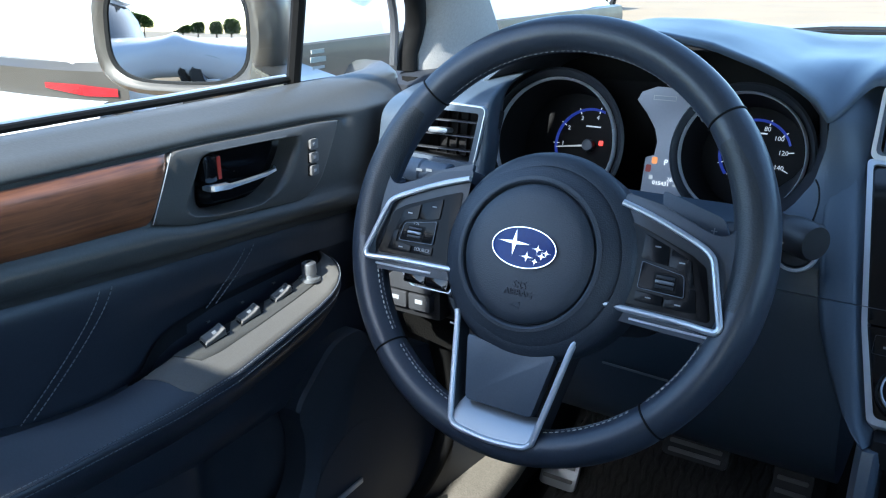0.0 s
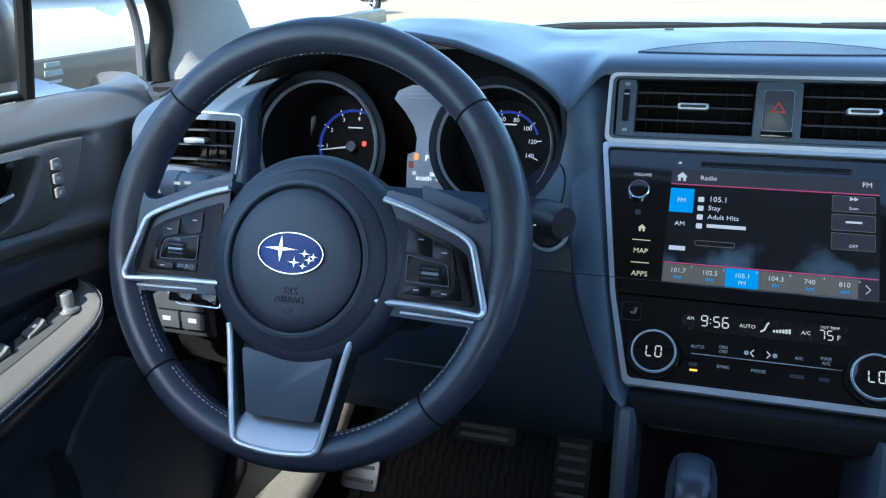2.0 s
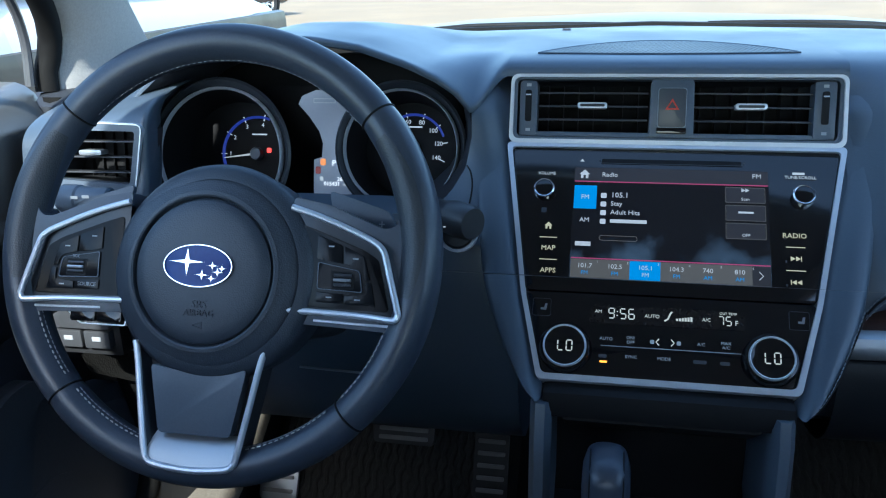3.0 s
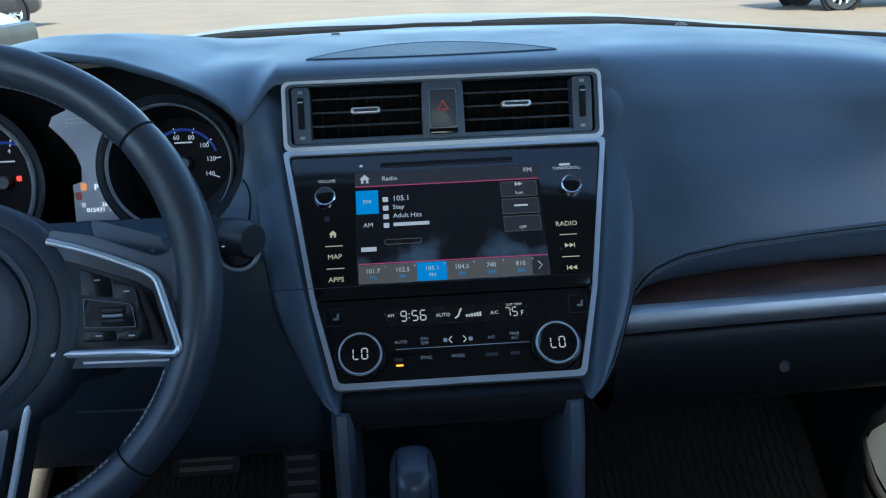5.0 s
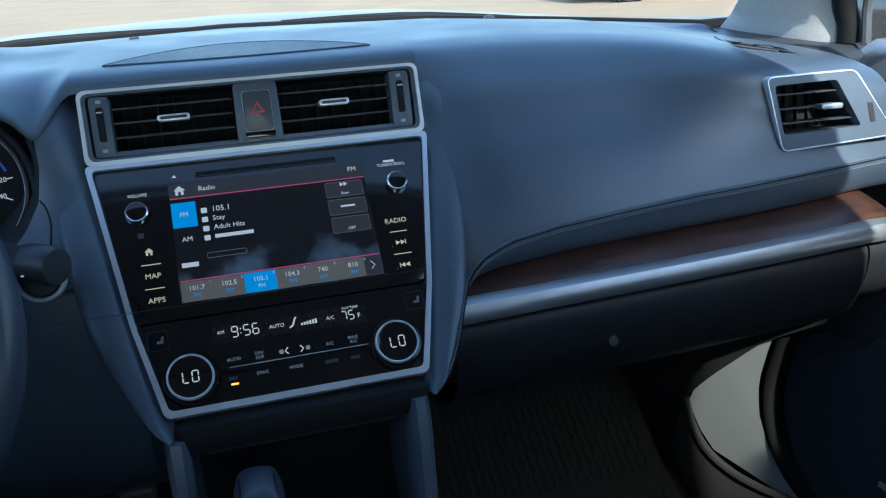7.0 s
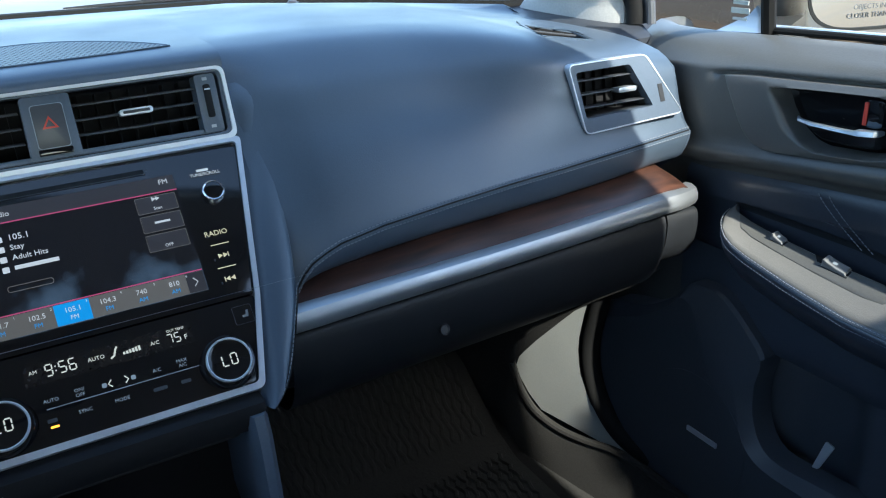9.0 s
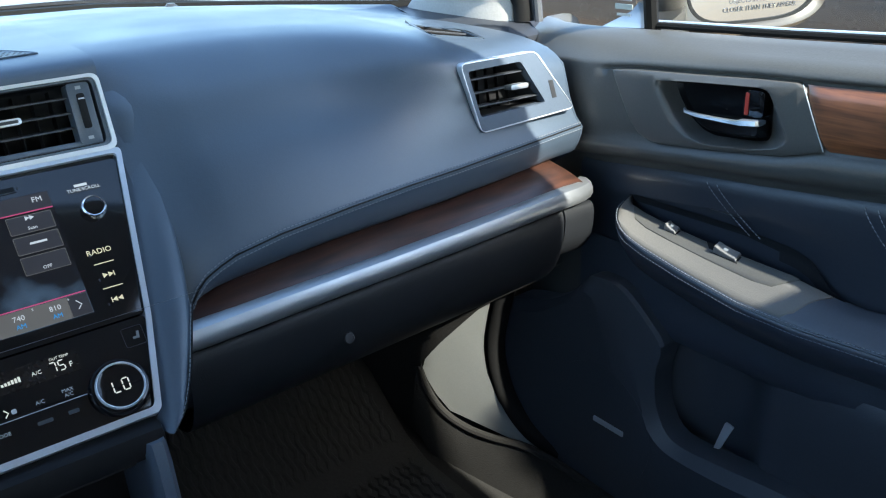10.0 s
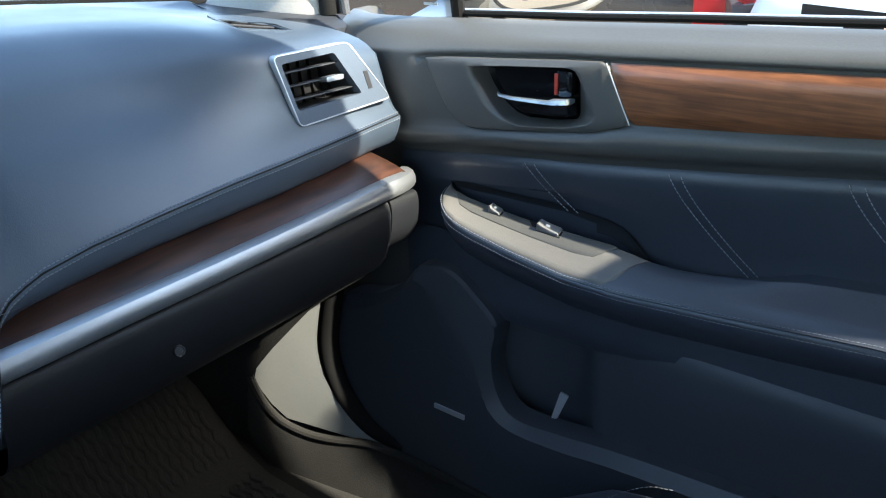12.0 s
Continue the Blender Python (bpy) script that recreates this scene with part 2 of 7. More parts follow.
def tube(path, r, sides=10, closed=False, flat=1.0, caps=True):
    """A round bar along the path."""
    pts = [Vector(p) for p in path]
    rows, side = [], None
    n = len(pts)
    for i, p in enumerate(pts):
        ahead = (pts[(i + 1) % n] - pts[i - 1]) if closed or 0 < i < n - 1 else (pts[1] - pts[0] if i == 0 else pts[-1] - pts[-2])
        ahead.normalize()
        if side is None:
            side = ahead.orthogonal().normalized()
        side = (side - ahead * side.dot(ahead)).normalized()
        other = ahead.cross(side)
        rad = r(i / max(1, n - 1)) if callable(r) else r
        rows.append([p + (side * math.cos(a) + other * math.sin(a) * flat) * rad for a in [2 * math.pi * k / sides for k in range(sides)]])
    if closed:
        rows.append(rows[0])
        bm = loft(rows, True)
        bmesh.ops.remove_doubles(bm, verts=bm.verts, dist=1e-6)
        return bm
    return loft(rows, True, caps)


def lathe(profile, m, steps=48):
    """Turns the profile (radius, height) about local z."""
    rows = [[m @ Vector((r * math.cos(a), r * math.sin(a), h)) for r, h in profile] for a in [2 * math.pi * k / steps for k in range(steps + 1)]]
    bm = loft(rows)
    bmesh.ops.remove_doubles(bm, verts=bm.verts, dist=1e-6)
    return bm


def join(*parts):
    bm = bmesh.new()
    for b in parts:
        d = bpy.data.meshes.new("tmp")
        b.to_mesh(d)
        bm.from_mesh(d)
        bpy.data.meshes.remove(d)
        b.free()
    return bm


def words(text, size, m, align="CENTER", thick=0.00015):
    """Lettering in the built-in font; size is about the height of a line."""
    cu = bpy.data.curves.new("words", "FONT")
    cu.body, cu.size, cu.align_x, cu.align_y, cu.extrude, cu.resolution_u = text, size, align, "CENTER", thick, 2
    ob = bpy.data.objects.new("words", cu)
    me = bpy.data.meshes.new_from_object(ob)
    bpy.data.objects.remove(ob)
    bpy.data.curves.remove(cu)
    me.transform(m)
    return me


def at(m, u, v, w=0.0):
    return m @ Matrix.Translation((u, v, w))


def rect(u, v, a, b):
    """A rectangle about (u, v), a wide and b high."""
    return [(u - a / 2, v - b / 2), (u + a / 2, v - b / 2), (u + a / 2, v + b / 2), (u - a / 2, v + b / 2)]


def stitches(path, gap, length, r, lift=(0, 0, 0)):
    """Short threads laid along the path."""
    pts = [Vector(p) + Vector(lift) for p in path]
    bm = bmesh.new()
    acc, nextat = 0.0, 0.0
    for a, b in zip(pts, pts[1:]):
        d = (b - a).length
        if d < 1e-6:
            continue
        t = (b - a) / d
        while nextat <= acc + d:
            c = a + t * (nextat - acc)
            s = t.orthogonal().normalized() * r
            o = t.cross(s)
            va = [bm.verts.new(c - t * length / 2 + q * 0.7) for q in (s, o, -s, -o)]
            vb = [bm.verts.new(c + t * length / 2 + q * 0.7) for q in (s, o, -s, -o)]
            vm = [bm.verts.new(c + q * 1.2) for q in (s, o, -s, -o)]
            for x, y in ((va, vm), (vm, vb)):
                for i in range(4):
                    bm.faces.new((x[i], x[(i + 1) % 4], y[(i + 1) % 4], y[i]))
            nextat += gap
        acc += d
    return bm


def lerp(x, table):
    """Straight lines between the rows (x, value)."""
    return float(np.interp(x, [a for a, _ in table], [b for _, b in table]))


# planes of the cabin: centre stack, upper vents, steering wheel, instruments
STACK = frame_of((0, 0.179, 0.971), (1, 0, 0), (0, 0.887, 1))
UPPER = frame_of((0, 0.214, 1.008), (1, 0, 0), (0, 0.266, 1))
WHEEL = frame_of((-0.367, 0, 0.96), (1, 0, 0), (0, math.sin(radians(23)), math.cos(radians(23))))
DIALS = frame_of((0, 0.235, 0.98), (1, 0, 0), (0, 0.266, 1))


# ---- the setting: ground and the car's shell ----
def sheet(name, pts, material, kind="structure", label="", category=""):
    bm = bmesh.new()
    bm.faces.new([bm.verts.new(p) for p in pts])
    ob = part(name, bm, material)
    return tagged(ob, label, category, "", kind)


sheet("ground", [(-900, -900, 0), (900, -900, 0), (900, 900, 0), (-900, 900, 0)], CONCRETE, label="sunlit pale concrete of a car park", category="ground")


def base_y(x):
    return lerp(abs(x), [(0, 0.74), (0.3, 0.70), (0.5, 0.62), (0.66, 0.50)])


def base_z(x):
    return lerp(abs(x), [(0, 1.080), (0.3, 1.076), (0.5, 1.064), (0.66, 1.056)])


def setting(name, bm, material, label, category):
    return tagged(part(name, bm, material), label, category, "", "structure")


# floor, toe board and tunnel
rows = []
for x in np.linspace(-0.74, 0.74, 25):
    hump = 0.16 * math.exp(-(x / 0.13) ** 4)
    rows.append([(x, y, z + hump * (1 if y < 0.6 else 0.5 if y < 0.7 else 0)) for y, z in ((-2.1, 0.36), (-0.9, 0.36), (0.1, 0.36), (0.38, 0.365), (0.5, 0.41), (0.66, 0.58), (0.74, 0.75), (0.75, 1.02))])
setting("floor", loft(rows), CARPET, "black carpet on the car's floor and toe board", "car floor")
setting("floor_under", box((-0.85, -2.3, 0.22), (0.85, 0.85, 0.33), 0.01), BLACK, "black underbody plate below the cabin floor", "underbody")

# roof lining with rails, pillars, rear wall; its front edge bows forward in the middle
def header_bow(x):
    return 0.025 * (1 - (min(abs(x), 0.56) / 0.56) ** 2)


def roof_draw(y):
    """How far the roof's edge is drawn in towards the windscreen."""
    f = min(1.0, max(0.0, (y + 0.46) / 0.22))
    return 0.085 * f * f * (3 - 2 * f)


rows = []
for y in np.linspace(0.05, -2.0, 20):
    c = 1.435 - 0.02 * ((y + 0.9) / 1.1) ** 2
    rows.append([(x, y + header_bow(x) * max(0.0, (y + 0.4) / 0.45), c - 0.055 * (abs(x) / 0.58) ** 3 + dz) for x, dz in [(k / 10 * (0.542 - roof_draw(y)), 0) for k in range(-10, 11)]] + [(k / 10 * (0.556 - roof_draw(y)), y + header_bow(k / 10 * 0.556) * max(0.0, (y + 0.4) / 0.45), c + 0.05 - 0.055 * (abs(k) / 10) ** 3) for k in range(10, -11, -1)])
setting("ceiling", loft(rows, True, True), LINER, "pale grey cloth roof lining", "roof lining")


def pillar(name, path, r, flat, material, label):
    return setting(name, tube(smooth_line(path, 5), r, 14, flat=flat), material, label, "pillar")


for side, s in (("left", -1), ("right", 1)):
    # windscreen pillar: pale trim inside, black seal along its rear edge
    rows, edge = [], []
    for z in list(np.linspace(1.044, 1.22, 24)) + [1.26, 1.30, 1.34, 1.38, 1.42]:
        t = (z - 1.03) / 0.37
        x = 0.706 - 0.115 * max(0.0, t - 0.1) - 0.085 * max(0.0, t - 0.15) ** 2
        back = lerp(z, [(0.99, 0.300), (1.06, 0.305), (1.085, 0.310), (1.105, 0.308), (1.125, 0.299), (1.145, 0.283), (1.2, 0.222), (1.42, -0.06)])
        front = lerp(z, [(0.99, 0.590), (1.092, 0.466), (1.14, 0.405), (1.42, 0.045)])
        wide = front - back
        rows.append([(s * (x - dx), back + f * wide, z) for dx, f in ((-0.012, 0.0), (0.004, 0.01), (0.014, 0.08), (0.024, 0.28), (0.029, 0.52), (0.030, 0.78), (0.028, 0.94), (0.022, 1.0), (-0.02, 1.02), (-0.035, 0.5))])
        edge.append((s * (x + 0.006), back - 0.010, z))
    # dark filler in place of the shaded gap between dash end and pillar
    setting("dash_corner_" + side, loft([[(s * x, y, z) for x in (0.60, 0.64, 0.68, 0.715)] for y, z in ((0.262, 0.92), (0.266, 1.030), (0.285, 1.043), (0.40, 1.047), (0.60, 1.050))]), VINYL_DARK, "dark filler at the dashboard's corner, for the shaded gap below the pillar", "dash corner")
    setting("a_pillar_" + side, loft(rows, True, True), PILLAR, "pale grey trim of the windscreen pillar", "pillar")
    setting("pillar_seal_" + side, tube(edge, 0.0135, 12), RUBBER, "black rubber seal along the windscreen pillar", "pillar seal")
    setting("b_pillar_" + side, loft([[(s * (x0 + 0.715 - 0.078 * max(0, (z - 1.0) / 0.4)), y, z) for x0, y in ((0, -0.90), (-0.005, -0.93), (-0.005, -1.07), (0, -1.10), (0.06, -1.10), (0.06, -0.90))] for z in (0.36, 0.7, 1.0, 1.2, 1.42)], True, True), PILLAR, "pale grey trim of the door pillar", "pillar")
    setting("c_pillar_" + side, loft([[(s * (x0 + 0.70 - 0.13 * max(0, (z - 1.0) / 0.4)), y, z) for x0, y in ((0, -1.75), (-0.05, -1.8), (-0.05, -2.3), (0.06, -2.3), (0.06, -1.75))] for z in (0.36, 0.7, 1.0, 1.2, 1.42)], True, True), PILLAR, "pale grey trim of the rear pillar", "pillar")
    rows = []
    for k in range(34):
        y = 0.02 - k * 0.07
        rows.append([(s * (0.548 - roof_draw(y) + (0.012 if s > 0 else -0.024) * min(1, max(0, (-0.48 - y) / 0.12)) + a), y, 1.385 + b) for a, b in ((-0.03, 0.0), (-0.02, 0.04), (0.03, 0.045), (0.04, 0.0), (0.03, -0.02), (0.0, -0.022))])
    setting("roof_rail_" + side, loft(rows, True, True), LINER, "pale grey roof rail over the doors", "roof rail")
setting("wall_rear", box((-0.72, -2.36, 0.3), (0.72, -2.3, 1.06), 0.01), LINER, "grey tailgate lining behind the cabin", "tailgate")

# windscreen and rear window
rows = []
for k in range(13):
    t = k / 12
    rows.append([(x * (1 - 0.13 * t), (base_y(x) + 0.03) * (1 - t) + (0.03 + header_bow(x)) * t, (base_z(x) - 0.01) * (1 - t) + 1.425 * t - 0.05 * t * (x / 0.66) ** 2) for x in np.linspace(-0.68, 0.68, 17)])
setting("window_1", loft(rows), CLEAR, "clear curved windscreen glass", "windscreen").visible_shadow = False
setting("window_2", loft([[(x, y, z) for x in (-0.58, 0, 0.58)] for y, z in ((-2.0, 1.41), (-2.33, 1.06))]), CLEAR, "clear glass of the rear window", "rear window").visible_shadow = False

# scuttle with wiper arms outside the windscreen
rows = []
for x in np.linspace(-0.72, 0.72, 25):
    y0, z0 = base_y(x) + 0.020, base_z(x)
    rows.append([(x, y0, z0 - 0.03), (x, y0 + 0.004, z0 + 0.003), (x, y0 + 0.014, z0 + 0.004), (x, y0 + 0.03, z0 - 0.006), (x, y0 + 0.16, z0 - 0.05)])
setting("scuttle", loft(rows), RUBBER, "black plastic scuttle below the windscreen", "scuttle")


def wiper(x0, x1, at_y):
    w = thing("wiper", ((x0 + x1) / 2, at_y, 1.08), "black windscreen wiper lying on the scuttle", "wiper", "windscreen wipers")
    line = [(x0 + (x1 - x0) * t, base_y(x0 + (x1 - x0) * t) + 0.09 - 0.03 * t, base_z(x0 + (x1 - x0) * t) - 0.016 + 0.010 * math.sin(math.pi * t)) for t in np.linspace(0, 1, 14)]
    part("wiper_blade", tube(line, 0.004, 8), RUBBER, w)
    part("wiper_arm", tube([(p[0], p[1] + 0.006, p[2] + 0.008) for p in line[3:]], lambda t: 0.003 + 0.003 * t, 8), BLACK, w)


wiper(-0.55, 0.02, 0.8)
wiper(-0.05, 0.55, 0.8)

# outer shell, seen from outside only
shell = thing("car_shell", (0, 0, 0.25), "dark grey painted outer body of the car", "car body", kind="structure")
for s in (-1, 1):
    rows = []
    for y in np.linspace(-2.75, 1.75, 31):
        bow = 0.05 * (1 - (abs(y + 0.4) / 2.4) ** 3)
        top = 1.02 if y < 0.55 else 1.02 - 0.12 * ((y - 0.55) / 1.2) ** 1.5
        rows.append([(s * (0.82 + bow), y, z) for z in (0.25, 0.3)] + [(s * (0.86 + bow), y, z) for z in (0.5, 0.7, 0.85)] + [(s * (0.83 + bow), y, top - 0.02), (s * (0.79 + bow), y, top)] + [(s * (0.775 + bow), y, top - 0.01), (s * (0.80 + bow), y, 0.25)])
    part("body_side", loft(rows, True, True), CAR_BRONZE, shell)
rows = []
for t in np.linspace(0, 1, 14):
    rows.append([(x, (base_y(x) + 0.055) * (1 - t) + 1.8 * t, base_z(x) - 0.003 + 0.030 * math.sin(math.pi * min(1, t * 1.5)) * (1 - (abs(x) / 0.8) ** 2) - 0.26 * t ** 1.7) for x in np.linspace(-0.8, 0.8, 17)])
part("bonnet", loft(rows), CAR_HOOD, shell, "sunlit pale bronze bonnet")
part("nose", box((-0.82, 1.72, 0.25), (0.82, 1.86, 0.82), 0.05), CAR_BRONZE, shell)
part("tail", box((-0.82, -2.8, 0.3), (0.82, -2.38, 1.02), 0.05), CAR_DARK, shell)
rows = []
for y in np.linspace(0.06, -2.1, 24):
    rows.append([(x, y + header_bow(x) * max(0.0, (y + 0.4) / 0.46), 1.50 - 0.06 * (abs(x) / 0.592) ** 3 - 0.02 * ((y + 0.9) / 1.1) ** 2) for x in np.linspace(roof_draw(y) - 0.572, 0.572 - roof_draw(y), 15)])
part("roof_skin", loft(rows), CAR_DARK, shell)


# ---- dashboard ----
dash = thing("dashboard", (0, 0.4, 0.7), "blue-black soft vinyl dashboard with wood and silver strips", "dashboard")


def top_z(x):
    return lerp(abs(x), [(0.155, 1.086), (0.3, 1.085), (0.45, 1.074), (0.58, 1.055), (0.65, 1.044)])


def seam_z(x):
    return lerp(abs(x), [(0.155, 0.872), (0.168, 0.884), (0.175, 0.895), (0.185, 0.905), (0.199, 0.912), (0.215, 0.918), (0.26, 0.9255), (0.336, 0.932), (0.407, 0.937), (0.47, 0.940), (0.551, 0.945), (0.65, 0.952)]) - 0.004


def wood_top(x):
    """Where the wood meets the underside of the pad."""
    return lerp(abs(x), [(0.155, 0.868), (0.175, 0.877), (0.2, 0.884), (0.262, 0.890), (0.325, 0.894), (0.464, 0.899), (0.543, 0.904), (0.62, 0.911), (0.65, 0.912)])


STACK_Y = [(0.892, 0.110), (0.958, 0.166), (1.006, 0.211), (1.040, 0.232), (1.060, 0.258), (1.08, 0.27)]


def pad_section(x):
    zt, zs = top_z(x), seam_z(x)
    a = zt - 0.072
    b = min(1.0, max(0.0, (abs(x) - 0.35) / 0.16))
    b = b * b * (3 - 2 * b)
    a += 0.02 * b
    pts = [(base_y(x), base_z(x)), (min(0.5, base_y(x) - 0.05), zt + 0.002), (0.37 - 0.03 * b, zt), (0.305 - 0.06 * b, zt - 0.003), (0.262 - 0.075 * b, zt - 0.012), (0.222 - 0.062 * b, zt - 0.036 + 0.009 * b), (0.192 - 0.040 * b, a)]
    for f, y, k in ((0.25, 0.171, 0.022), (0.5, 0.154, 0.010), (0.75, 0.140, 0.002), (0.93, 0.131, 0.0)):
        pts.append((y - k * b, a + (zs - a) * f))
    if abs(x) < 0.215:
        f = max(0.0, (abs(x) - 0.157) / 0.058)
        f = f * f * (3 - 2 * f)
        pts = pts[:3] + [(y * f + (1 - f) * max(y, lerp(z, STACK_Y)), z) for y, z in pts[3:]]
    hi = wood_top(x)
    pts += [(0.127, zs), (0.1283, zs - 0.25 * (zs - hi)), (0.1325, zs - 0.55 * (zs - hi)), (0.139, zs - 0.85 * (zs - hi)), (0.148, hi - 0.0005), (0.17, hi - 0.003)]
    return pts


RV = frame_of((0.572, 0.1408, 1.0), (1, -0.060, 0), (0, 0.13, 1))
LV = frame_of((-0.572, 0.1445, 1.0), (1, 0.04, 0), (0, 0.13, 1))
SIDE_OUT = {-1: [(-0.051, -0.036), (0.064, -0.030), (0.016, 0.036), (-0.063, 0.033)], 1: [(-0.062, -0.0345), (0.068, -0.029), (0.018, 0.0395), (-0.080, 0.039)]}
SIDE_OPEN = {-1: [(-0.047, -0.026), (0.036, -0.021), (0.008, 0.028), (-0.056, 0.027)], 1: [(-0.061, -0.019), (0.028, -0.017), (-0.002, 0.032), (-0.072, 0.031)]}



def within(u, v, o):
    """Whether the point lies inside the outline."""
    n = False
    for (x1, y1), (x2, y2) in zip(o, o[1:] + o[:1]):
        if (y1 > v) != (y2 > v) and u < (x2 - x1) * (v - y1) / (y2 - y1) + x1:
            n = not n
    return n


DEMIST = frame_of((0.557, 0.262, top_z(0.557) - 0.0032), (1, 0, -0.16), (0, 1, 0.075))
DEMIST_OUT = [(-0.050, -0.046), (0.018, -0.054), (0.034, 0.020), (-0.008, 0.070)]
DEMIST_GAP = [(-0.045, -0.040), (0.014, -0.049), (0.026, -0.004), (-0.026, 0.034)]


def cut_demister(bm):
    """Opens the pad's skin over the demister."""
    back, o = DEMIST.inverted(), [(u * 1.1, v * 1.1) for u, v in DEMIST_GAP]
    gone = []
    for q in bm.faces:
        p = back @ q.calc_center_median()
        if abs(p.z) < 0.02 and within(p.x, p.y, o):
            gone.append(q)
    bmesh.ops.delete(bm, geom=gone, context="FACES")
    return bm


def cut_vent(bm, m, flip):
    """Opens the pad's skin behind a side vent."""
    o = [(flip * (a + c) / 2, (b + d) / 2) for (a, b), (c, d) in zip(SIDE_OUT[flip], SIDE_OPEN[flip])]
    back = m.inverted()
    gone = []
    for q in bm.faces:
        p = back @ q.calc_center_median()
        if abs(p.z) < 0.06 and within(p.x, p.y, o):
            gone.append(q)
    bmesh.ops.delete(bm, geom=gone, context="FACES")
    return bm


xs = list(np.linspace(0.155, 0.25, 8)) + list(np.linspace(0.27, 0.475, 9)) + list(np.linspace(0.481, 0.648, 48))
dense = [smooth_line([(x, y, z) for y, z in pad_section(x)], 7) for x in xs]
part("passenger_pad", cut_demister(cut_vent(loft(dense), RV, 1)), VINYL, dash, sharp=1.2)
part("pad_end", loft([[(0.648, y, z) for y, z in pad_section(0.648)], [(0.655, y + 0.004, z - 0.002) for y, z in pad_section(0.648)], [(0.656, y + 0.03, z - 0.02) for y, z in pad_section(0.648)]]), VINYL, dash)
dense = [smooth_line([(x, y, z) for y, z in pad_section(x)], 7) for x in np.linspace(-0.65, -0.511, 44)]
dense += [[Vector((x, p[1] + d, p[2])) for p in dense[-1]] for x, d in ((-0.5085, 0.002), (-0.5075, 0.008), (-0.511, 0.03), (-0.524, 0.06), (-0.545, 0.09))]
part("driver_side_pad", cut_vent(loft(dense), LV, -1), VINYL, dash, sharp=1.2)

LIP = [(-0.57, 1.030), (-0.545, 1.055), (-0.51, 1.083), (-0.46, 1.103), (-0.41, 1.112), (-0.35, 1.112), (-0.30, 1.104), (-0.25, 1.087), (-0.221, 1.073), (-0.198, 1.057), (-0.190, 1.045), (-0.172, 1.060), (-0.155, 1.076), (0.155, 1.076)]


def lip_z(x):
    return lerp(x, LIP)


def hood_section(x):
    zl = lip_z(x)
    if x > -0.18:
        return [(base_y(x), base_z(x)), (0.55, 1.087), (0.40, 1.088), (0.32, 1.087), (0.275, 1.086), (0.252, 1.083), (0.243, 1.078), (0.241, 1.070)]
    zt = max(zl + 0.002, top_z(min(-0.2, x)) if x < -0.5 else 1.085)
    k = zt - zl
    return [(base_y(x), base_z(x)), (0.52, zt * 0.5 + 0.545), (0.38, zt), (0.31, zt - 0.03 * k), (0.26, zt - 0.32 * k), (0.225, zt - 0.72 * k), (0.207, zl), (0.206, zl - 0.006)]


rows = [smooth_line([(x, y, z) for y, z in hood_section(x)], 3) for x in np.linspace(-0.57, -0.190, 36)]
for f in np.linspace(0.1, 1, 10):
    g = f * f * (3 - 2 * f)
    rows.append(smooth_line([(-0.190 + 0.034 * f, a[0] + (b[0] - a[0]) * g, a[1] + (b[1] - a[1]) * g) for a, b in zip(hood_section(-0.190), hood_section(-0.155))], 3))
part("hood", loft(rows), VINYL, dash, sharp=1.2)
part("top_pad", loft([smooth_line([(x, y, z) for y, z in hood_section(x)], 3) for x in np.linspace(-0.158, 0.158, 14)]), VINYL, dash, sharp=1.2)
INNER_X = [(0.93, -0.245), (0.948, -0.224), (0.965, -0.206), (0.988, -0.192), (1.017, -0.187), (1.04, -0.188), (1.05, -0.190), (1.08, -0.190)]
INNER_Y = [(0.93, 0.172), (0.96, 0.184), (1.0, 0.198), (1.04, 0.207), (1.06, 0.228), (1.08, 0.275)]


def inner_panel(f, z):
    """Point of the panel between the instruments and the stack; f runs from 0 to 1 towards the stack."""
    x0, y0, y1 = lerp(z, INNER_X), lerp(z, INNER_Y), lerp(z, STACK_Y) + 0.002
    return (x0 + (-0.154 - x0) * f, y0 + (y1 - y0) * f - 0.006 * math.sin(math.pi * f), z)


part("inner_pad", loft([[inner_panel(f, 1.0415 + 0.031 * f - (0.1165 + 0.031 * f) * r) for f in np.linspace(0, 1, 11)] for r in np.linspace(0, 1, 20)]), VINYL, dash, sharp=1.2)
part("inner_gap", tube(smooth_line([Vector(inner_panel(f, z)) - Vector((0, 0.0006, 0)) for f, z in ((0.02, 0.990), (0.22, 0.983), (0.40, 0.969), (0.58, 0.939), (0.64, 0.926))], 5), 0.0008, 6), BLACK, dash)

# added plate below the hood keeps daylight out of the gap
part("gap_blocker", loft([[(x, y, z) for x in np.linspace(-0.66, -0.16, 6)] for y, z in ((0.40, 0.90), (0.40, 1.030), (0.60, 1.035))]), VINYL_DARK, dash)
# binnacle behind the lip; its shade is put in as darker vinyl
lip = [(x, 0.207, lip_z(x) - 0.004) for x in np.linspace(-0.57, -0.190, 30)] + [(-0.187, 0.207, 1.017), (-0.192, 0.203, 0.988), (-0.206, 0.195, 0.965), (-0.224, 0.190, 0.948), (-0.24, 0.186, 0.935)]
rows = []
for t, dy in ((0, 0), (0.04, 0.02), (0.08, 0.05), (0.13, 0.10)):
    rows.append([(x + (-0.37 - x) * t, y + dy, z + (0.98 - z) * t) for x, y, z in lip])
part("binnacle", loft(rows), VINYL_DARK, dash)

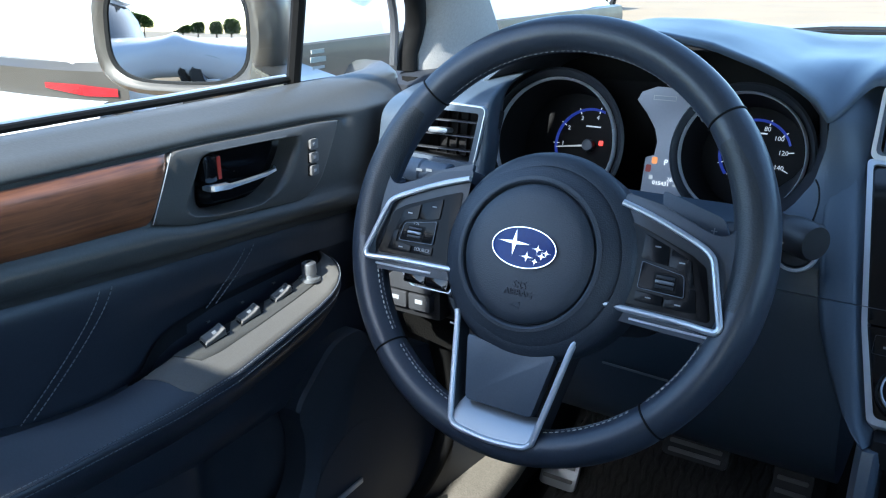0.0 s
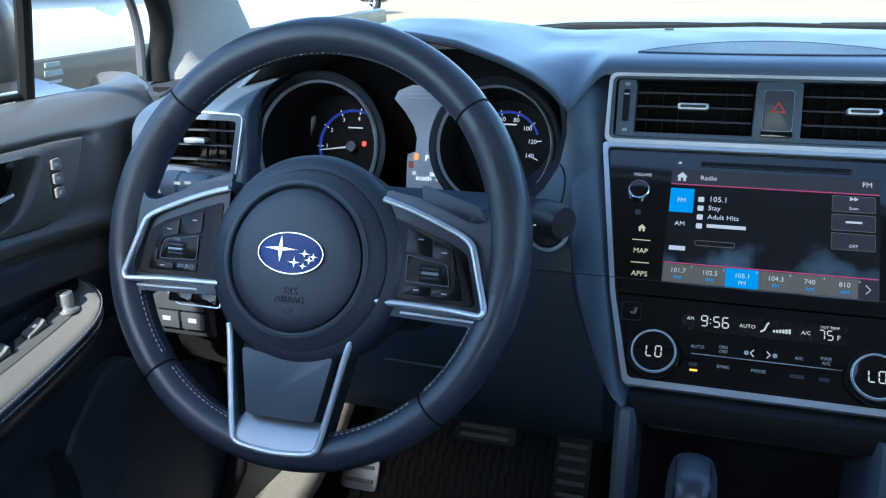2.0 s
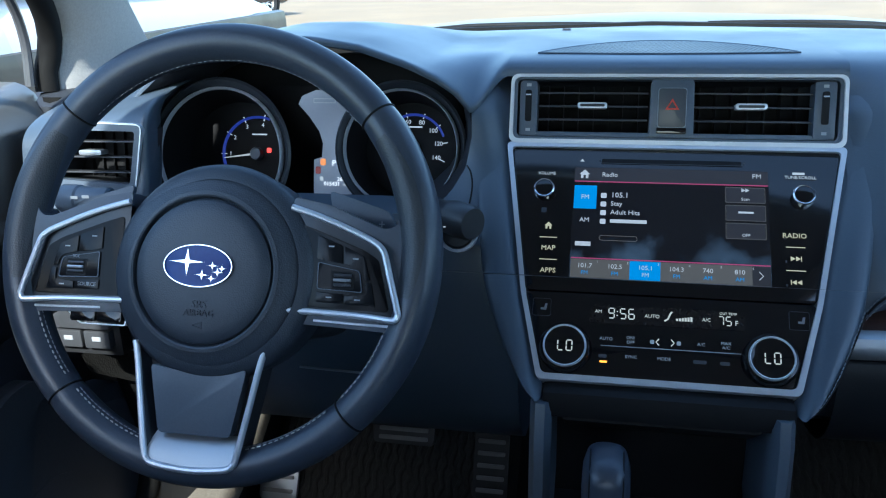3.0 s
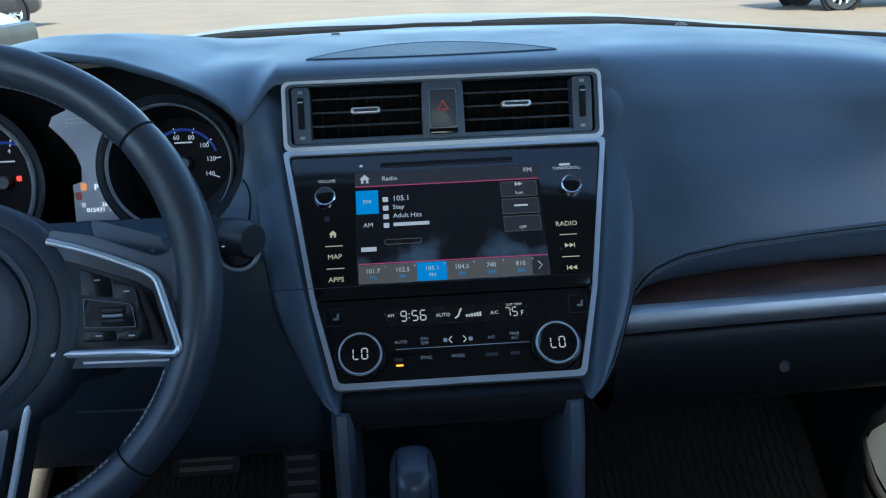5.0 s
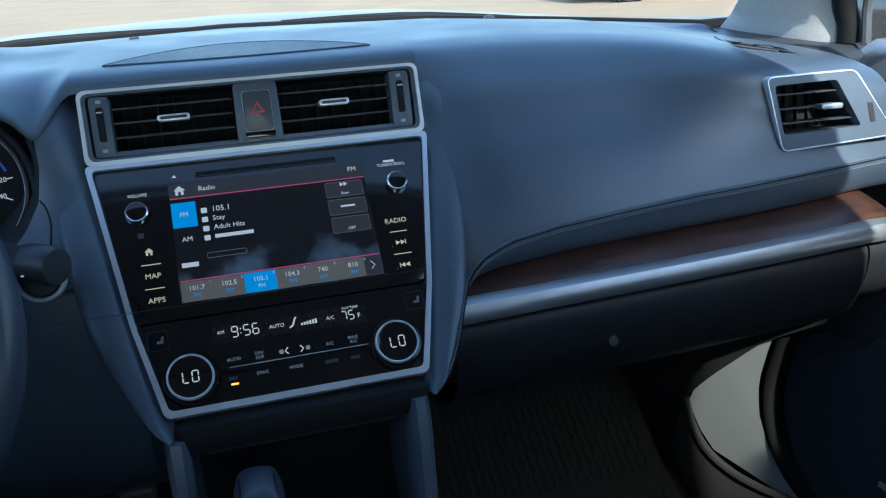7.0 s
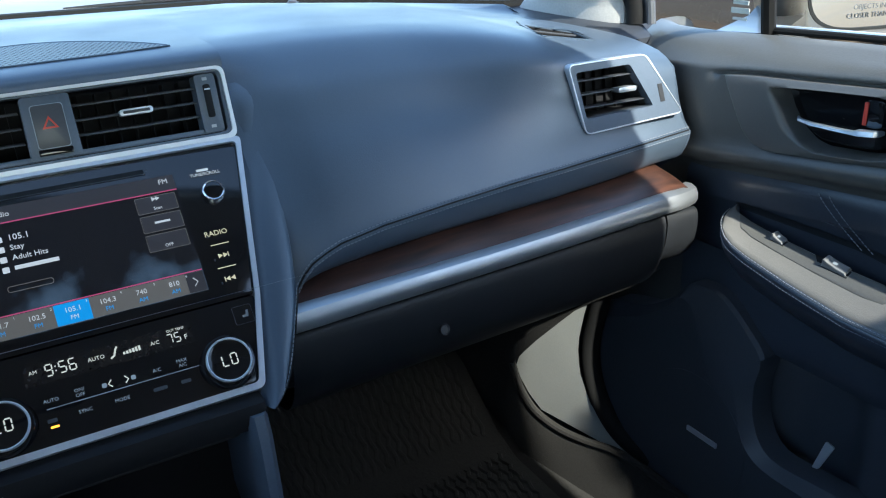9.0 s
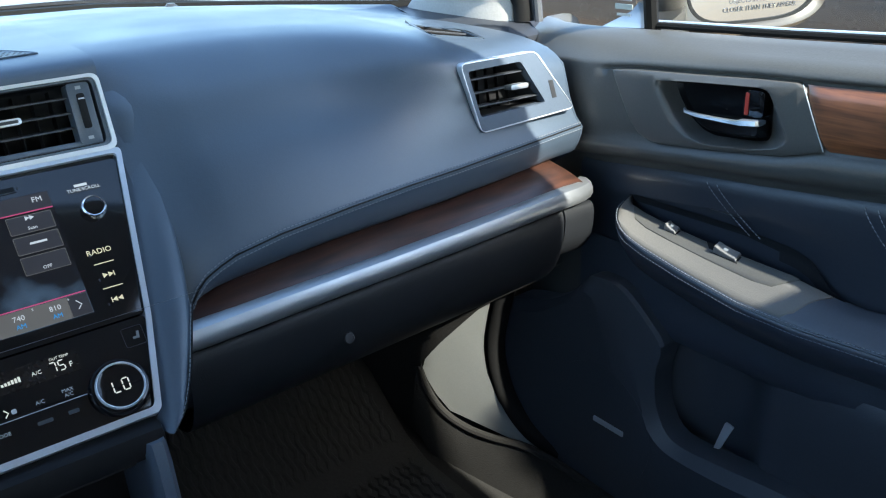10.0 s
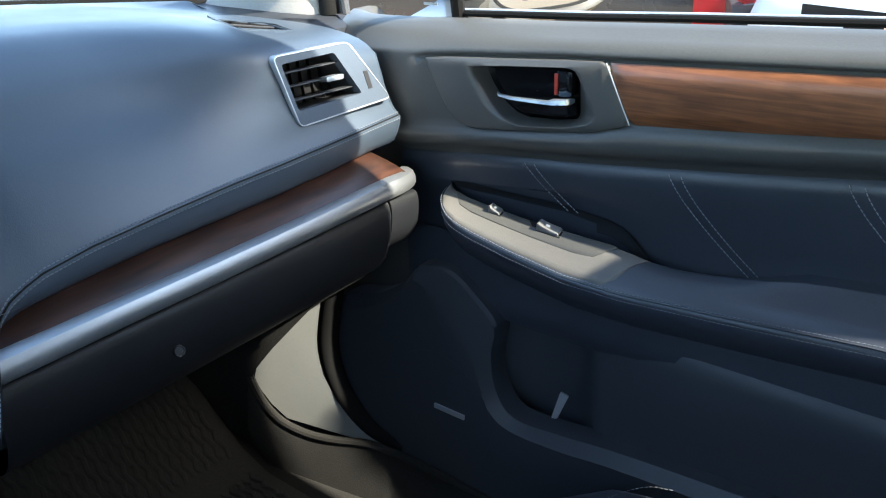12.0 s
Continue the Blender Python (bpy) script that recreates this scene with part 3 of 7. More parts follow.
# flanks of the centre stack, flat towards the cabin with a stitched outer edge
EDGE = [(0.156, 0.262, 1.060), (0.156, 0.234, 1.040), (0.157, 0.213, 1.006), (0.147, 0.168, 0.958), (0.130, 0.107, 0.892), (0.118, 0.072, 0.852), (0.112, 0.052, 0.834), (0.105, 0.044, 0.824)]
for s in (-1, 1):
    rows = []
    for i, (x, y, z) in enumerate(EDGE):
        k = (1, 1, 1, 1, 1.02, 0.68, 0.36, 0.2)[i]
        rows.append([(s * (x - 0.006), y + 0.012, z), (s * (x - 0.001), y + 0.001, z), (s * (x + 0.004 * k), y - 0.004, z), (s * (x + 0.014 * k), y - 0.006, z), (s * (x + 0.023 * k), y - 0.005, z), (s * (x + 0.0285 * k), y - 0.001, z + 0.001), (s * (x + 0.0315 * k), y + 0.008, z + 0.002), (s * (x + 0.0325 * k), y + 0.03, z + 0.004), (s * (x + 0.0325 * k), y + 0.16, z + 0.004)])
    dense = list(zip(*[smooth_line(col, 4) for col in zip(*rows)]))
    flank = part("stack_flank", loft(dense), VINYL, dash, sharp=1.0)
    if s > 0:
        line = smooth_line([Vector(r[5]) + Vector((0.0006, -0.0012, 0)) for r in rows[4:]], 10)
        part("flank_stitching", stitches(line, 0.0040, 0.0030, 0.0005), THREAD_DASH, flank, "grey stitching down the stack's edge")
        part("flank_gap", tube([p + Vector((0.0018, 0.0016, 0)) for p in line], 0.0008, 6), BLACK, flank)
part("stack_base", box((-0.104, 0.042, 0.806), (0.104, 0.10, 0.832), 0.008), BLACK, dash)

# wood and silver strips over the glovebox
def strip_top(x):
    return lerp(x, [(0.155, 0.874), (0.25, 0.877), (0.37, 0.880), (0.445, 0.8825), (0.52, 0.8855), (0.60, 0.889), (0.65, 0.887)])


xs = np.linspace(0.158, 0.634, 36)
rows = []
for x in xs:
    zs, z0 = max(wood_top(x), strip_top(x) + 0.003), strip_top(x)
    end = max(0.0, (x - 0.606) / 0.028) ** 2
    hi = zs - (zs - z0) * end * 0.55
    rows.append([(x, 0.160, hi + 0.001), (x, 0.149, hi), (x, 0.136, z0 + 0.80 * (hi - z0)), (x, 0.124, z0 + 0.50 * (hi - z0)), (x, 0.114, z0 + 0.18 * (hi - z0)), (x, 0.1085, z0), (x, 0.112, z0 - 0.004)])
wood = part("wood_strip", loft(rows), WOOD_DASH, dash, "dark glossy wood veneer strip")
rows = []
for x in np.linspace(0.149, 0.648, 34):
    z0 = strip_top(x)
    b = 0.012 * max(0, (x - 0.60) / 0.05) ** 2
    rows.append([(x, y + b, z0 + dz) for y, dz in ((0.116, 0.000), (0.106, 0.001), (0.0985, -0.002), (0.095, -0.008), (0.0945, -0.015), (0.098, -0.021), (0.106, -0.0245), (0.116, -0.0245))])
part("silver_strip", loft(rows, False), BRUSHED, dash, "satin silver strip below the wood")
rows = []
for x in list(np.linspace(0.147, 0.60, 20)):
    z0 = strip_top(x) - 0.0262
    rows.append(smooth_line([(x, 0.113, z0), (x, 0.107, z0 - 0.004), (x, 0.104, z0 - 0.02), (x, 0.109, z0 - 0.055), (x, 0.128, z0 - 0.088), (x, 0.165, z0 - 0.108), (x, 0.25, z0 - 0.120), (x, 0.42, z0 - 0.11), (x, 0.55, z0 - 0.06)], 3))
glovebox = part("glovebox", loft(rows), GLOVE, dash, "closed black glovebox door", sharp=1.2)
rows = []
for x in list(np.linspace(0.603, 0.65, 6)):
    z0 = strip_top(x) - 0.0262
    rows.append(smooth_line([(x, 0.113, z0), (x, 0.107, z0 - 0.004), (x, 0.105, z0 - 0.02), (x, 0.112, z0 - 0.05), (x, 0.14, z0 - 0.075), (x, 0.2, z0 - 0.09), (x, 0.35, z0 - 0.10)], 3))
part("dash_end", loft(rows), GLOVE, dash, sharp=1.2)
rows = []
for x in np.linspace(0.125, 0.645, 12):
    rows.append(smooth_line([(x, 0.150, 0.768), (x, 0.165, 0.757), (x, 0.20, 0.742), (x, 0.30, 0.732), (x, 0.42, 0.735), (x, 0.62, 0.76)], 3))
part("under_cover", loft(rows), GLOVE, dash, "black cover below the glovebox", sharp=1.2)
LATCH = frame_of((0.302, 0.1035, 0.806), (1, 0, 0), (0, 0.35, 1))
part("glovebox_lock", lathe([(0.0, 0.0012), (0.0040, 0.0012), (0.0044, 0.0022), (0.0054, 0.0022), (0.0060, 0.0)], at(LATCH, 0.004, 0.001, 0.0003), 24), HARD, glovebox, "small dark lock")
line = [(x, 0.1290, seam_z(x) + 0.0045) for x in np.linspace(0.169, 0.648, 160)]
part("seam_groove", tube([(x, y - 0.0012, z - 0.0034) for x, y, z in line], 0.0010, 6), BLACK, dash)
part("stitching", join(stitches([(x, y - 0.0006, z) for x, y, z in line], 0.0040, 0.0031, 0.00055), stitches([(x, y - 0.0026, z - 0.0070) for x, y, z in line], 0.0040, 0.0031, 0.00055)), THREAD_DASH, dash, "grey stitched double seam")

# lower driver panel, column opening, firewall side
# one panel in two tones: the outer part's darker vinyl carries its shade
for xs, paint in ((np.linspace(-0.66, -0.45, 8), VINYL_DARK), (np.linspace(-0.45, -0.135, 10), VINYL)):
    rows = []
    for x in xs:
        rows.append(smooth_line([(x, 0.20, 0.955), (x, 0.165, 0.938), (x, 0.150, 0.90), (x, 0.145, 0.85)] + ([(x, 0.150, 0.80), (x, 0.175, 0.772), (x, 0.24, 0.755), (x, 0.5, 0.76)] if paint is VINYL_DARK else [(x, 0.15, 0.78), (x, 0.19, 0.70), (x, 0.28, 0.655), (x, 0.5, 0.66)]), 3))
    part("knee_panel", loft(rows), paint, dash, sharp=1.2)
for a, b in ((-0.55, -0.53), (-0.362, -0.292)):
    part("knee_line", tube([(a, 0.144, 0.783), (b, 0.144, 0.781)], 0.0013, 6), BRUSHED, dash)
bank = part("switch_bank", box((-0.632, 0.132, 0.785), (-0.556, 0.17, 0.842), 0.006), HARD, dash)
part("switch_cap", prism(rounded([(-0.628, 0.822), (-0.560, 0.822), (-0.562, 0.834), (-0.598, 0.846), (-0.622, 0.842)], 0.006), -0.134, -0.120, Matrix(((1, 0, 0, 0), (0, 0, -1, 0), (0, 1, 0, 0), (0, 0, 0, 1))), 0.003), BUTTON, bank, "dark grey switch cap")
for i in range(2):
    part("switch_button", box((-0.627 + 0.033 * i, 0.1225, 0.798), (-0.597 + 0.033 * i, 0.14, 0.818), 0.002), BUTTON, bank, "dark grey push button")
    part("switch_mark", box((-0.617 + 0.033 * i, 0.1215, 0.807), (-0.607 + 0.033 * i, 0.1235, 0.812), 0.0005), WHITE_PRINT, bank)
for i in range(3):
    part("side_key", prism(rounded([(-0.552 + 0.008 * i, 0.838 - 0.018 * i), (-0.530 + 0.008 * i, 0.838 - 0.018 * i), (-0.523 + 0.008 * i, 0.822 - 0.018 * i), (-0.545 + 0.008 * i, 0.822 - 0.018 * i)][::-1], 0.002), -0.146, -0.132, Matrix(((1, 0, 0, 0), (0, 0, -1, 0), (0, 1, 0, 0), (0, 0, 0, 1))), 0.002), SATIN, dash, "blue-grey key on the knee panel")

# vents
def louvre_vent(m, outline, opening, slats, tab, owner, with_wheel=None):
    """A louvred vent in a silver-edged bezel, in the plane of m."""
    v = part("vent", ring_plate(rounded(outline, 0.006), rounded(opening, 0.004), -0.012, 0.001, m), SATIN, owner, "blue-grey vent bezel")
    big = [(u * 1.0, w) for u, w in outline]
    cu, cv = sum(p[0] for p in outline) / 4, sum(p[1] for p in outline) / 4
    grow = [(u + (0.0014 if u > cu else -0.0014), w + (0.0014 if w > cv else -0.0014)) for u, w in outline]
    part("silver_edge", ring_plate(rounded(grow, 0.009), rounded(outline, 0.006), -0.012, 0.0016, m, 0.0003), SILVER, v)
    part("duct", prism(rounded(opening, 0.004), -0.05, -0.045, m, 0), BLACK, v)
    lo, hi = min(p[1] for p in opening), max(p[1] for p in opening)
    def span(w):
        xs2 = []
        for i in range(4):
            (u1, w1), (u2, w2) = opening[i], opening[(i + 1) % 4]
            if (w1 - w) * (w2 - w) <= 0 and abs(w1 - w2) > 1e-6:
                xs2.append(u1 + (u2 - u1) * (w - w1) / (w2 - w1))
        return min(xs2), max(xs2)
    for k in range(slats):
        w = lo + (hi - lo) * (k + 0.75) / (slats + 0.5)
        a, b = span(w)
        part("slat", prism(rect((a + b) / 2, 0, b - a, 0.012), -0.0007, 0.0007, m @ Matrix.Translation((0, w, -0.011)) @ Matrix.Rotation(radians(92), 4, "X"), 0.0005), SLAT, v)
    for k in range(6):
        u = span(cv)[0] + (span(cv)[1] - span(cv)[0]) * (k + 0.5) / 6
        part("fin", prism(rect(u, cv, 0.0010, (hi - lo) * 0.94), -0.047, -0.040, m, 0), BLACK, v)
    part("tab", prism(rounded(rect(tab[0], tab[1], 0.024, 0.0052), 0.0024), -0.010, 0.0035, m, 0.001), BRUSHED, v, "chrome sliding tab")
    return v


unit = thing("centre_vents", (0, 0.21, 1.0), "silver-framed pair of central air vents with hazard switch", "air vents")
FRAME_A = [(-0.152, 0.001), (0.155, 0.001), (0.154, 0.067), (-0.151, 0.067)]
FRAME_B = [(-0.1485, 0.0050), (0.1515, 0.0050), (0.1508, 0.0642), (-0.1478, 0.0642)]
FRAME_C = [(-0.1450, 0.0072), (0.1480, 0.0072), (0.1480, 0.0622), (-0.1450, 0.0622)]
part("bezel", ring_plate(rounded(FRAME_A, 0.008), rounded(FRAME_B, 0.007), -0.012, 0.0068, UPPER, 0.001), SILVER, unit, "satin silver frame")
part("inner_bezel", ring_plate(rounded(FRAME_B, 0.007), rounded(FRAME_C, 0.006), -0.012, 0.0035, UPPER, 0.0008), SATIN, unit, "blue-grey inner frame")
part("back_plate", prism(rect(0.0015, 0.035, 0.292, 0.055), -0.06, -0.055, UPPER, 0), BLACK, unit)
part("lower_band", prism([(-0.143, 0.008), (0.146, 0.008), (0.146, 0.0125), (-0.143, 0.0125)], -0.02, -0.001, UPPER, 0.0008), SATIN, unit)
for s, a, b in ((-1, -0.1425, -0.126), (1, 0.127, 0.1455)):
    part("end_panel", prism(rounded([(a, 0.009), (b, 0.009), (b, 0.0612), (a, 0.0612)], 0.003), -0.02, 0.001, UPPER, 0.0008), SATIN, unit, "blue-grey end panel")
    c = (a + b) / 2
    part("thumbwheel", prism(rounded(rect(c, 0.037, 0.006, 0.030), 0.002), -0.004, 0.0035, UPPER, 0.0015), BLACK, unit, "black ribbed thumbwheel")
    part("wheel_tick", prism(rect(c, 0.0475, 0.005, 0.0012), 0.003, 0.0042, UPPER, 0), RING, unit)
    for vv in (0.057, 0.014):
        part("vent_mark", prism(rect(c, vv, 0.0045, 0.0028), 0.0011, 0.0013, UPPER, 0), PRINT, unit)
for a, b, t in ((-0.125, -0.021, -0.073), (0.022, 0.126, 0.072)):
    for k in range(3):
        w = 0.0505 - 0.0128 * k
        part("slat", prism(rect((a + b) / 2, 0, b - a, 0.013), -0.0008, 0.0008, UPPER @ Matrix.Translation((0, w, -0.009)) @ Matrix.Rotation(radians(97), 4, "X"), 0.0006), SLAT, unit)
    for k in range(7):
        part("fin", prism(rect(a + (b - a) * (k + 0.5) / 7, 0.0355, 0.0012, 0.048), -0.045, -0.028, UPPER, 0), BLACK, unit)
    part("tab", prism(rounded(rect(t, 0.0378, 0.028, 0.0055), 0.0025), -0.010, 0.0035, UPPER, 0.001), SILVER, unit, "chrome sliding tab")
    part("tab_inset", prism(rounded(rect(t, 0.0378, 0.023, 0.0026), 0.0012), 0.003, 0.0038, UPPER, 0), HARD, unit)
hz = part("hazard_panel", prism(rounded([(-0.0195, 0.009), (0.0215, 0.009), (0.0205, 0.062), (-0.0185, 0.062)], 0.003), -0.02, 0.002, UPPER, 0.001), SATIN, unit, "blue-grey panel round the hazard switch")
part("hazard_switch", prism(rounded(rect(0.001, 0.036, 0.025, 0.036), 0.003), 0.001, 0.0045, UPPER, 0.0015), BUTTON, hz, "dark grey hazard switch")
part("switch_edge", ring_plate(rounded(rect(0.001, 0.036, 0.0262, 0.0372), 0.003), rounded(rect(0.001, 0.036, 0.0248, 0.0358), 0.003), 0.001, 0.0030, UPPER, 0.0003), SILVER_DARK, hz)
part("switch_foot", prism(rounded(rect(0.001, 0.0145, 0.027, 0.0055), 0.001), 0.0008, 0.0032, UPPER, 0.0005), GLOSS, hz)
part("hazard_mark", ring_plate([(-0.0055, 0.034), (0.0075, 0.034), (0.001, 0.0445)], [(-0.003, 0.0355), (0.005, 0.0355), (0.001, 0.042)], 0.0045, 0.0048, UPPER, 0), RED_PRINT, hz, "red hazard triangle")

for m, flip, label in ((RV, 1, "passenger's side air vent at the dashboard's end"), (LV, -1, "driver's side air vent at the dashboard's end")):
    sv = thing("side_vent", m.translation, label, "air vent", "side air vents")
    o = [(flip * u, v) for u, v in SIDE_OUT[flip]][::flip]
    p = [(flip * u, v) for u, v in SIDE_OPEN[flip]][::flip]
    louvre_vent(m, o, p, 3, (-flip * 0.008, 0.006), sv)
    part("duct_wall", ring_plate(rounded([(u * 1.08, v * 1.08) for u, v in p], 0.004), rounded(p, 0.004), -0.05, -0.011, m, 0), HARD, sv)
    part("side_slot", prism([(flip * u, v) for u, v in ((0.034, 0.006), (0.040, 0.006), (0.044, -0.014), (0.038, -0.014))][::flip], 0.001, 0.0016, m, 0), HARD, sv)

# speaker grille and demisters on the dash top
def grille_point(f, g, lift=0.0):
    """f from -1 to 1 across the car, g from 0 (near edge) to 1 (far edge)."""
    x = -0.004 + 0.127 * f
    near, far = 0.290 - 0.008 * (1 - f * f), 0.291 + 0.108 * (1 - f * f)
    y = near + (far - near) * g
    return (x, y, lerp(y, [(0.26, 1.0846), (0.275, 1.0861), (0.32, 1.0872), (0.42, 1.0882)]) + lift)


grille = tagged(part("speaker_grille", loft([[grille_point(f, g, 0.0010) for f in np.linspace(-0.985, 0.985, 41)] for g in np.linspace(0.02, 0.98, 9)]), VINYL), "oval perforated speaker grille in the dash top", "speaker grille")
rim = [grille_point(f, 0.0, 0.0006) for f in np.linspace(-1, 1, 41)] + [grille_point(f, 1.0, 0.0006) for f in np.linspace(0.98, -0.98, 40)]
part("grille_rim", tube(rim, 0.0011, 6, closed=True), VINYL, grille)
dots = bmesh.new()
for j in range(17):
    for i in range(50):
        x, y = -0.128 + 0.0051 * (i + 0.5 * (j % 2)), 0.287 + 0.0064 * j
        f = (x + 0.004) / 0.127
        if abs(f) < 0.94 and 0.287 - 0.006 * (1 - f * f) < y < 0.287 + 0.104 * (1 - f * f):
            z = grille_point(f, (y - 0.290 + 0.008 * (1 - f * f)) / (0.001 + 0.116 * (1 - f * f)), 0.0014)[2]
            dots.faces.new([dots.verts.new((x + 0.0015 * math.cos(a), y + 0.0018 * math.sin(a), z)) for a in np.linspace(0, 2 * math.pi, 7)[:-1]])
part("holes", dots, BLACK, grille)
d = tagged(part("demister_vent", ring_plate(rounded(DEMIST_OUT, 0.008), rounded(DEMIST_GAP, 0.003), -0.012, 0.0006, DEMIST, 0.0004), VINYL), "small black demister vent in the dash top", "demister vent")
part("well", prism(rounded(DEMIST_GAP, 0.003), -0.020, -0.017, DEMIST, 0), BLACK, d)
part("lining", ring_plate(rounded([(u * 1.02 - 0.0002, v * 1.02) for u, v in DEMIST_GAP], 0.003), rounded([(-0.009 + (u + 0.009) * 0.97, -0.015 + (v + 0.015) * 0.97) for u, v in DEMIST_GAP], 0.003), -0.018, -0.0006, DEMIST, 0), BLACK, d)
part("bar", prism([(-0.034, -0.008), (0.016, -0.022), (0.0165, -0.0195), (-0.0335, -0.0055)], -0.0016, 0.0002, DEMIST, 0.0003), SLAT, d)
for x in (-0.12, 0.36):
    tagged(part("light_sensor", lathe([(0, 0.004), (0.005, 0.0035), (0.007, 0.001), (0.009, 0)], frame_of((x, 0.60, 1.084 if x < 0 else 1.079), (1, 0, 0), (0, 1, 0)), 16), HARD), "small black sensor dome on the dash top", "sensor", "dash sensors")


# ---- head unit and climate panel ----
def text_part(text, u, v, size, owner, material=WHITE_PRINT, m=STACK, w=0.0022, align="CENTER", name="lettering"):
    return part(name, words(text, size, at(m, u, v, w), align), material, owner)


radio = thing("head_unit", (0, 0.17, 0.96), "gloss black radio unit with a lit touch screen", "car radio")
FRAME_OUT = [(-0.1535, 0.0500), (-0.1285, -0.1025), (-0.109, -0.1825), (0.107, -0.1825), (0.1275, -0.1025), (0.1565, 0.0500)]
FRAME_IN = [(-0.1480, 0.0452), (-0.1240, -0.1025), (-0.1052, -0.1770), (0.1032, -0.1770), (0.1230, -0.1025), (0.1510, 0.0452)]
part("silver_frame", ring_plate(rounded(FRAME_OUT, 0.006), rounded(FRAME_IN, 0.005), -0.012, 0.0045, STACK, 0.001), SILVER, radio, "satin silver frame round the stack")
part("fascia", prism(rounded([(-0.1482, 0.0454), (-0.1245, -0.1005), (0.1235, -0.1005), (0.1512, 0.0454)], 0.004), -0.010, 0.0012, STACK, 0.0008), GLOSS, radio, "gloss black fascia")
part("disc_slot", prism(rounded(rect(0.0015, 0.0322, 0.126, 0.0042), 0.001), 0.0008, 0.0018, STACK, 0.0004), BLACK, radio)
part("slot_edge", prism(rect(0.0015, 0.0298, 0.128, 0.0006), 0.0012, 0.002, STACK, 0), BUTTON, radio)
SCREEN_BG = bpy.data.materials.new("screen_picture")
SCREEN_BG.use_nodes = True
sn, sl = SCREEN_BG.node_tree.nodes, SCREEN_BG.node_tree.links
sp = sn["Principled BSDF"]
sp.inputs["Base Color"].default_value, sp.inputs["Roughness"].default_value = (0.01, 0.01, 0.012, 1), 0.12
sco, snoise, sramp, sgrad, smap = sn.new("ShaderNodeTexCoord"), sn.new("ShaderNodeTexNoise"), sn.new("ShaderNodeValToRGB"), sn.new("ShaderNodeSeparateXYZ"), sn.new("ShaderNodeMapRange")
snoise.inputs["Scale"].default_value, snoise.inputs["Detail"].default_value = 34, 6
sl.new(sco.outputs["Object"], snoise.inputs["Vector"])
sl.new(sco.outputs["Object"], sgrad.inputs[0])
smap.inputs["From Min"].default_value, smap.inputs["From Max"].default_value = 0.925, 0.955
smap.inputs["To Min"].default_value, smap.inputs["To Max"].default_value = 0.10, -0.35
sl.new(sgrad.outputs["Z"], smap.inputs["Value"])
sadd = sn.new("ShaderNodeMath")
sl.new(snoise.outputs["Fac"], sadd.inputs[0])
sl.new(smap.outputs[0], sadd.inputs[1])
sramp.color_ramp.elements[0].position, sramp.color_ramp.elements[0].color = 0.45, (0.010, 0.010, 0.013, 1)
sramp.color_ramp.elements[1].position, sramp.color_ramp.elements[1].color = 0.75, (0.13, 0.22, 0.36, 1)
sl.new(sadd.outputs[0], sramp.inputs[0])
sl.new(sramp.outputs[0], sp.inputs["Emission Color"])
sp.inputs["Emission Strength"].default_value = 0.07
screen = part("touch_screen", prism(rect(0.0005, -0.0315, 0.174, 0.1125), 0.001, 0.0017, STACK, 0), SCREEN_BG, radio, "lit touch screen with a dark cloudy picture")
SCREEN_TXT = glow("screen_white", (0.8, 0.82, 0.85), 0.20)
SCREEN_BLUE = glow("screen_blue", (0.02, 0.30, 0.72), 0.30)
SCREEN_PINK = glow("screen_pink", (0.75, 0.10, 0.25), 0.16)
SCREEN_GREY = glow("screen_grey", (0.20, 0.185, 0.17), 0.15)
SCREEN_DARK = glow("screen_dark", (0.05, 0.05, 0.06), 0.16)
LABEL_AMBER = glow("label_amber", (0.95, 0.85, 0.55), 0.19)


def panel(name, u0, v0, u1, v1, w, material, owner):
    return part(name, prism([(u0, v1), (u1, v1), (u1, v0), (u0, v0)][::-1], w - 0.0002, w, STACK, 0), material, owner)


panel("title_bar", -0.0862, 0.0105, 0.0873, 0.0245, 0.0018, SCREEN_DARK, screen)
panel("pink_line", -0.0860, 0.0094, 0.0872, 0.0104, 0.0020, SCREEN_PINK, screen)
panel("pink_line", -0.0855, -0.0686, 0.0868, -0.0676, 0.0020, SCREEN_PINK, screen)
panel("preset_bar", -0.0855, -0.0872, 0.0868, -0.0690, 0.0018, SCREEN_GREY, screen)
panel("band_tile", -0.0858, -0.0184, -0.0650, 0.0056, 0.0019, SCREEN_BLUE, screen)
panel("preset_tile", -0.0330, -0.0870, -0.0062, -0.0692, 0.0021, SCREEN_BLUE, screen)
panel("arrow_tile", 0.0715, -0.0870, 0.0868, -0.0692, 0.0020, SCREEN_DARK, screen)
for k in range(3):
    y1 = 0.0075 - 0.0178 * k
    part("soft_key", ring_plate(rounded(rect(0.0672, y1 - 0.0076, 0.0345, 0.0156), 0.0012), rounded(rect(0.0672, y1 - 0.0076, 0.0335, 0.0146), 0.0010), 0.0017, 0.0019, STACK, 0), SCREEN_GREY, screen)
    panel("soft_key_face", 0.0508, y1 - 0.0148, 0.0836, y1 - 0.0004, 0.00185, SCREEN_DARK, screen)
    if k == 1:
        panel("unreadable_word", 0.061, y1 - 0.0080, 0.074, y1 - 0.0062, 0.0021, SCREEN_TXT, screen)
    else:
        text_part("OFF" if k else "Scan", 0.0672, y1 - 0.0118, 0.0040, screen, SCREEN_TXT, w=0.0021)
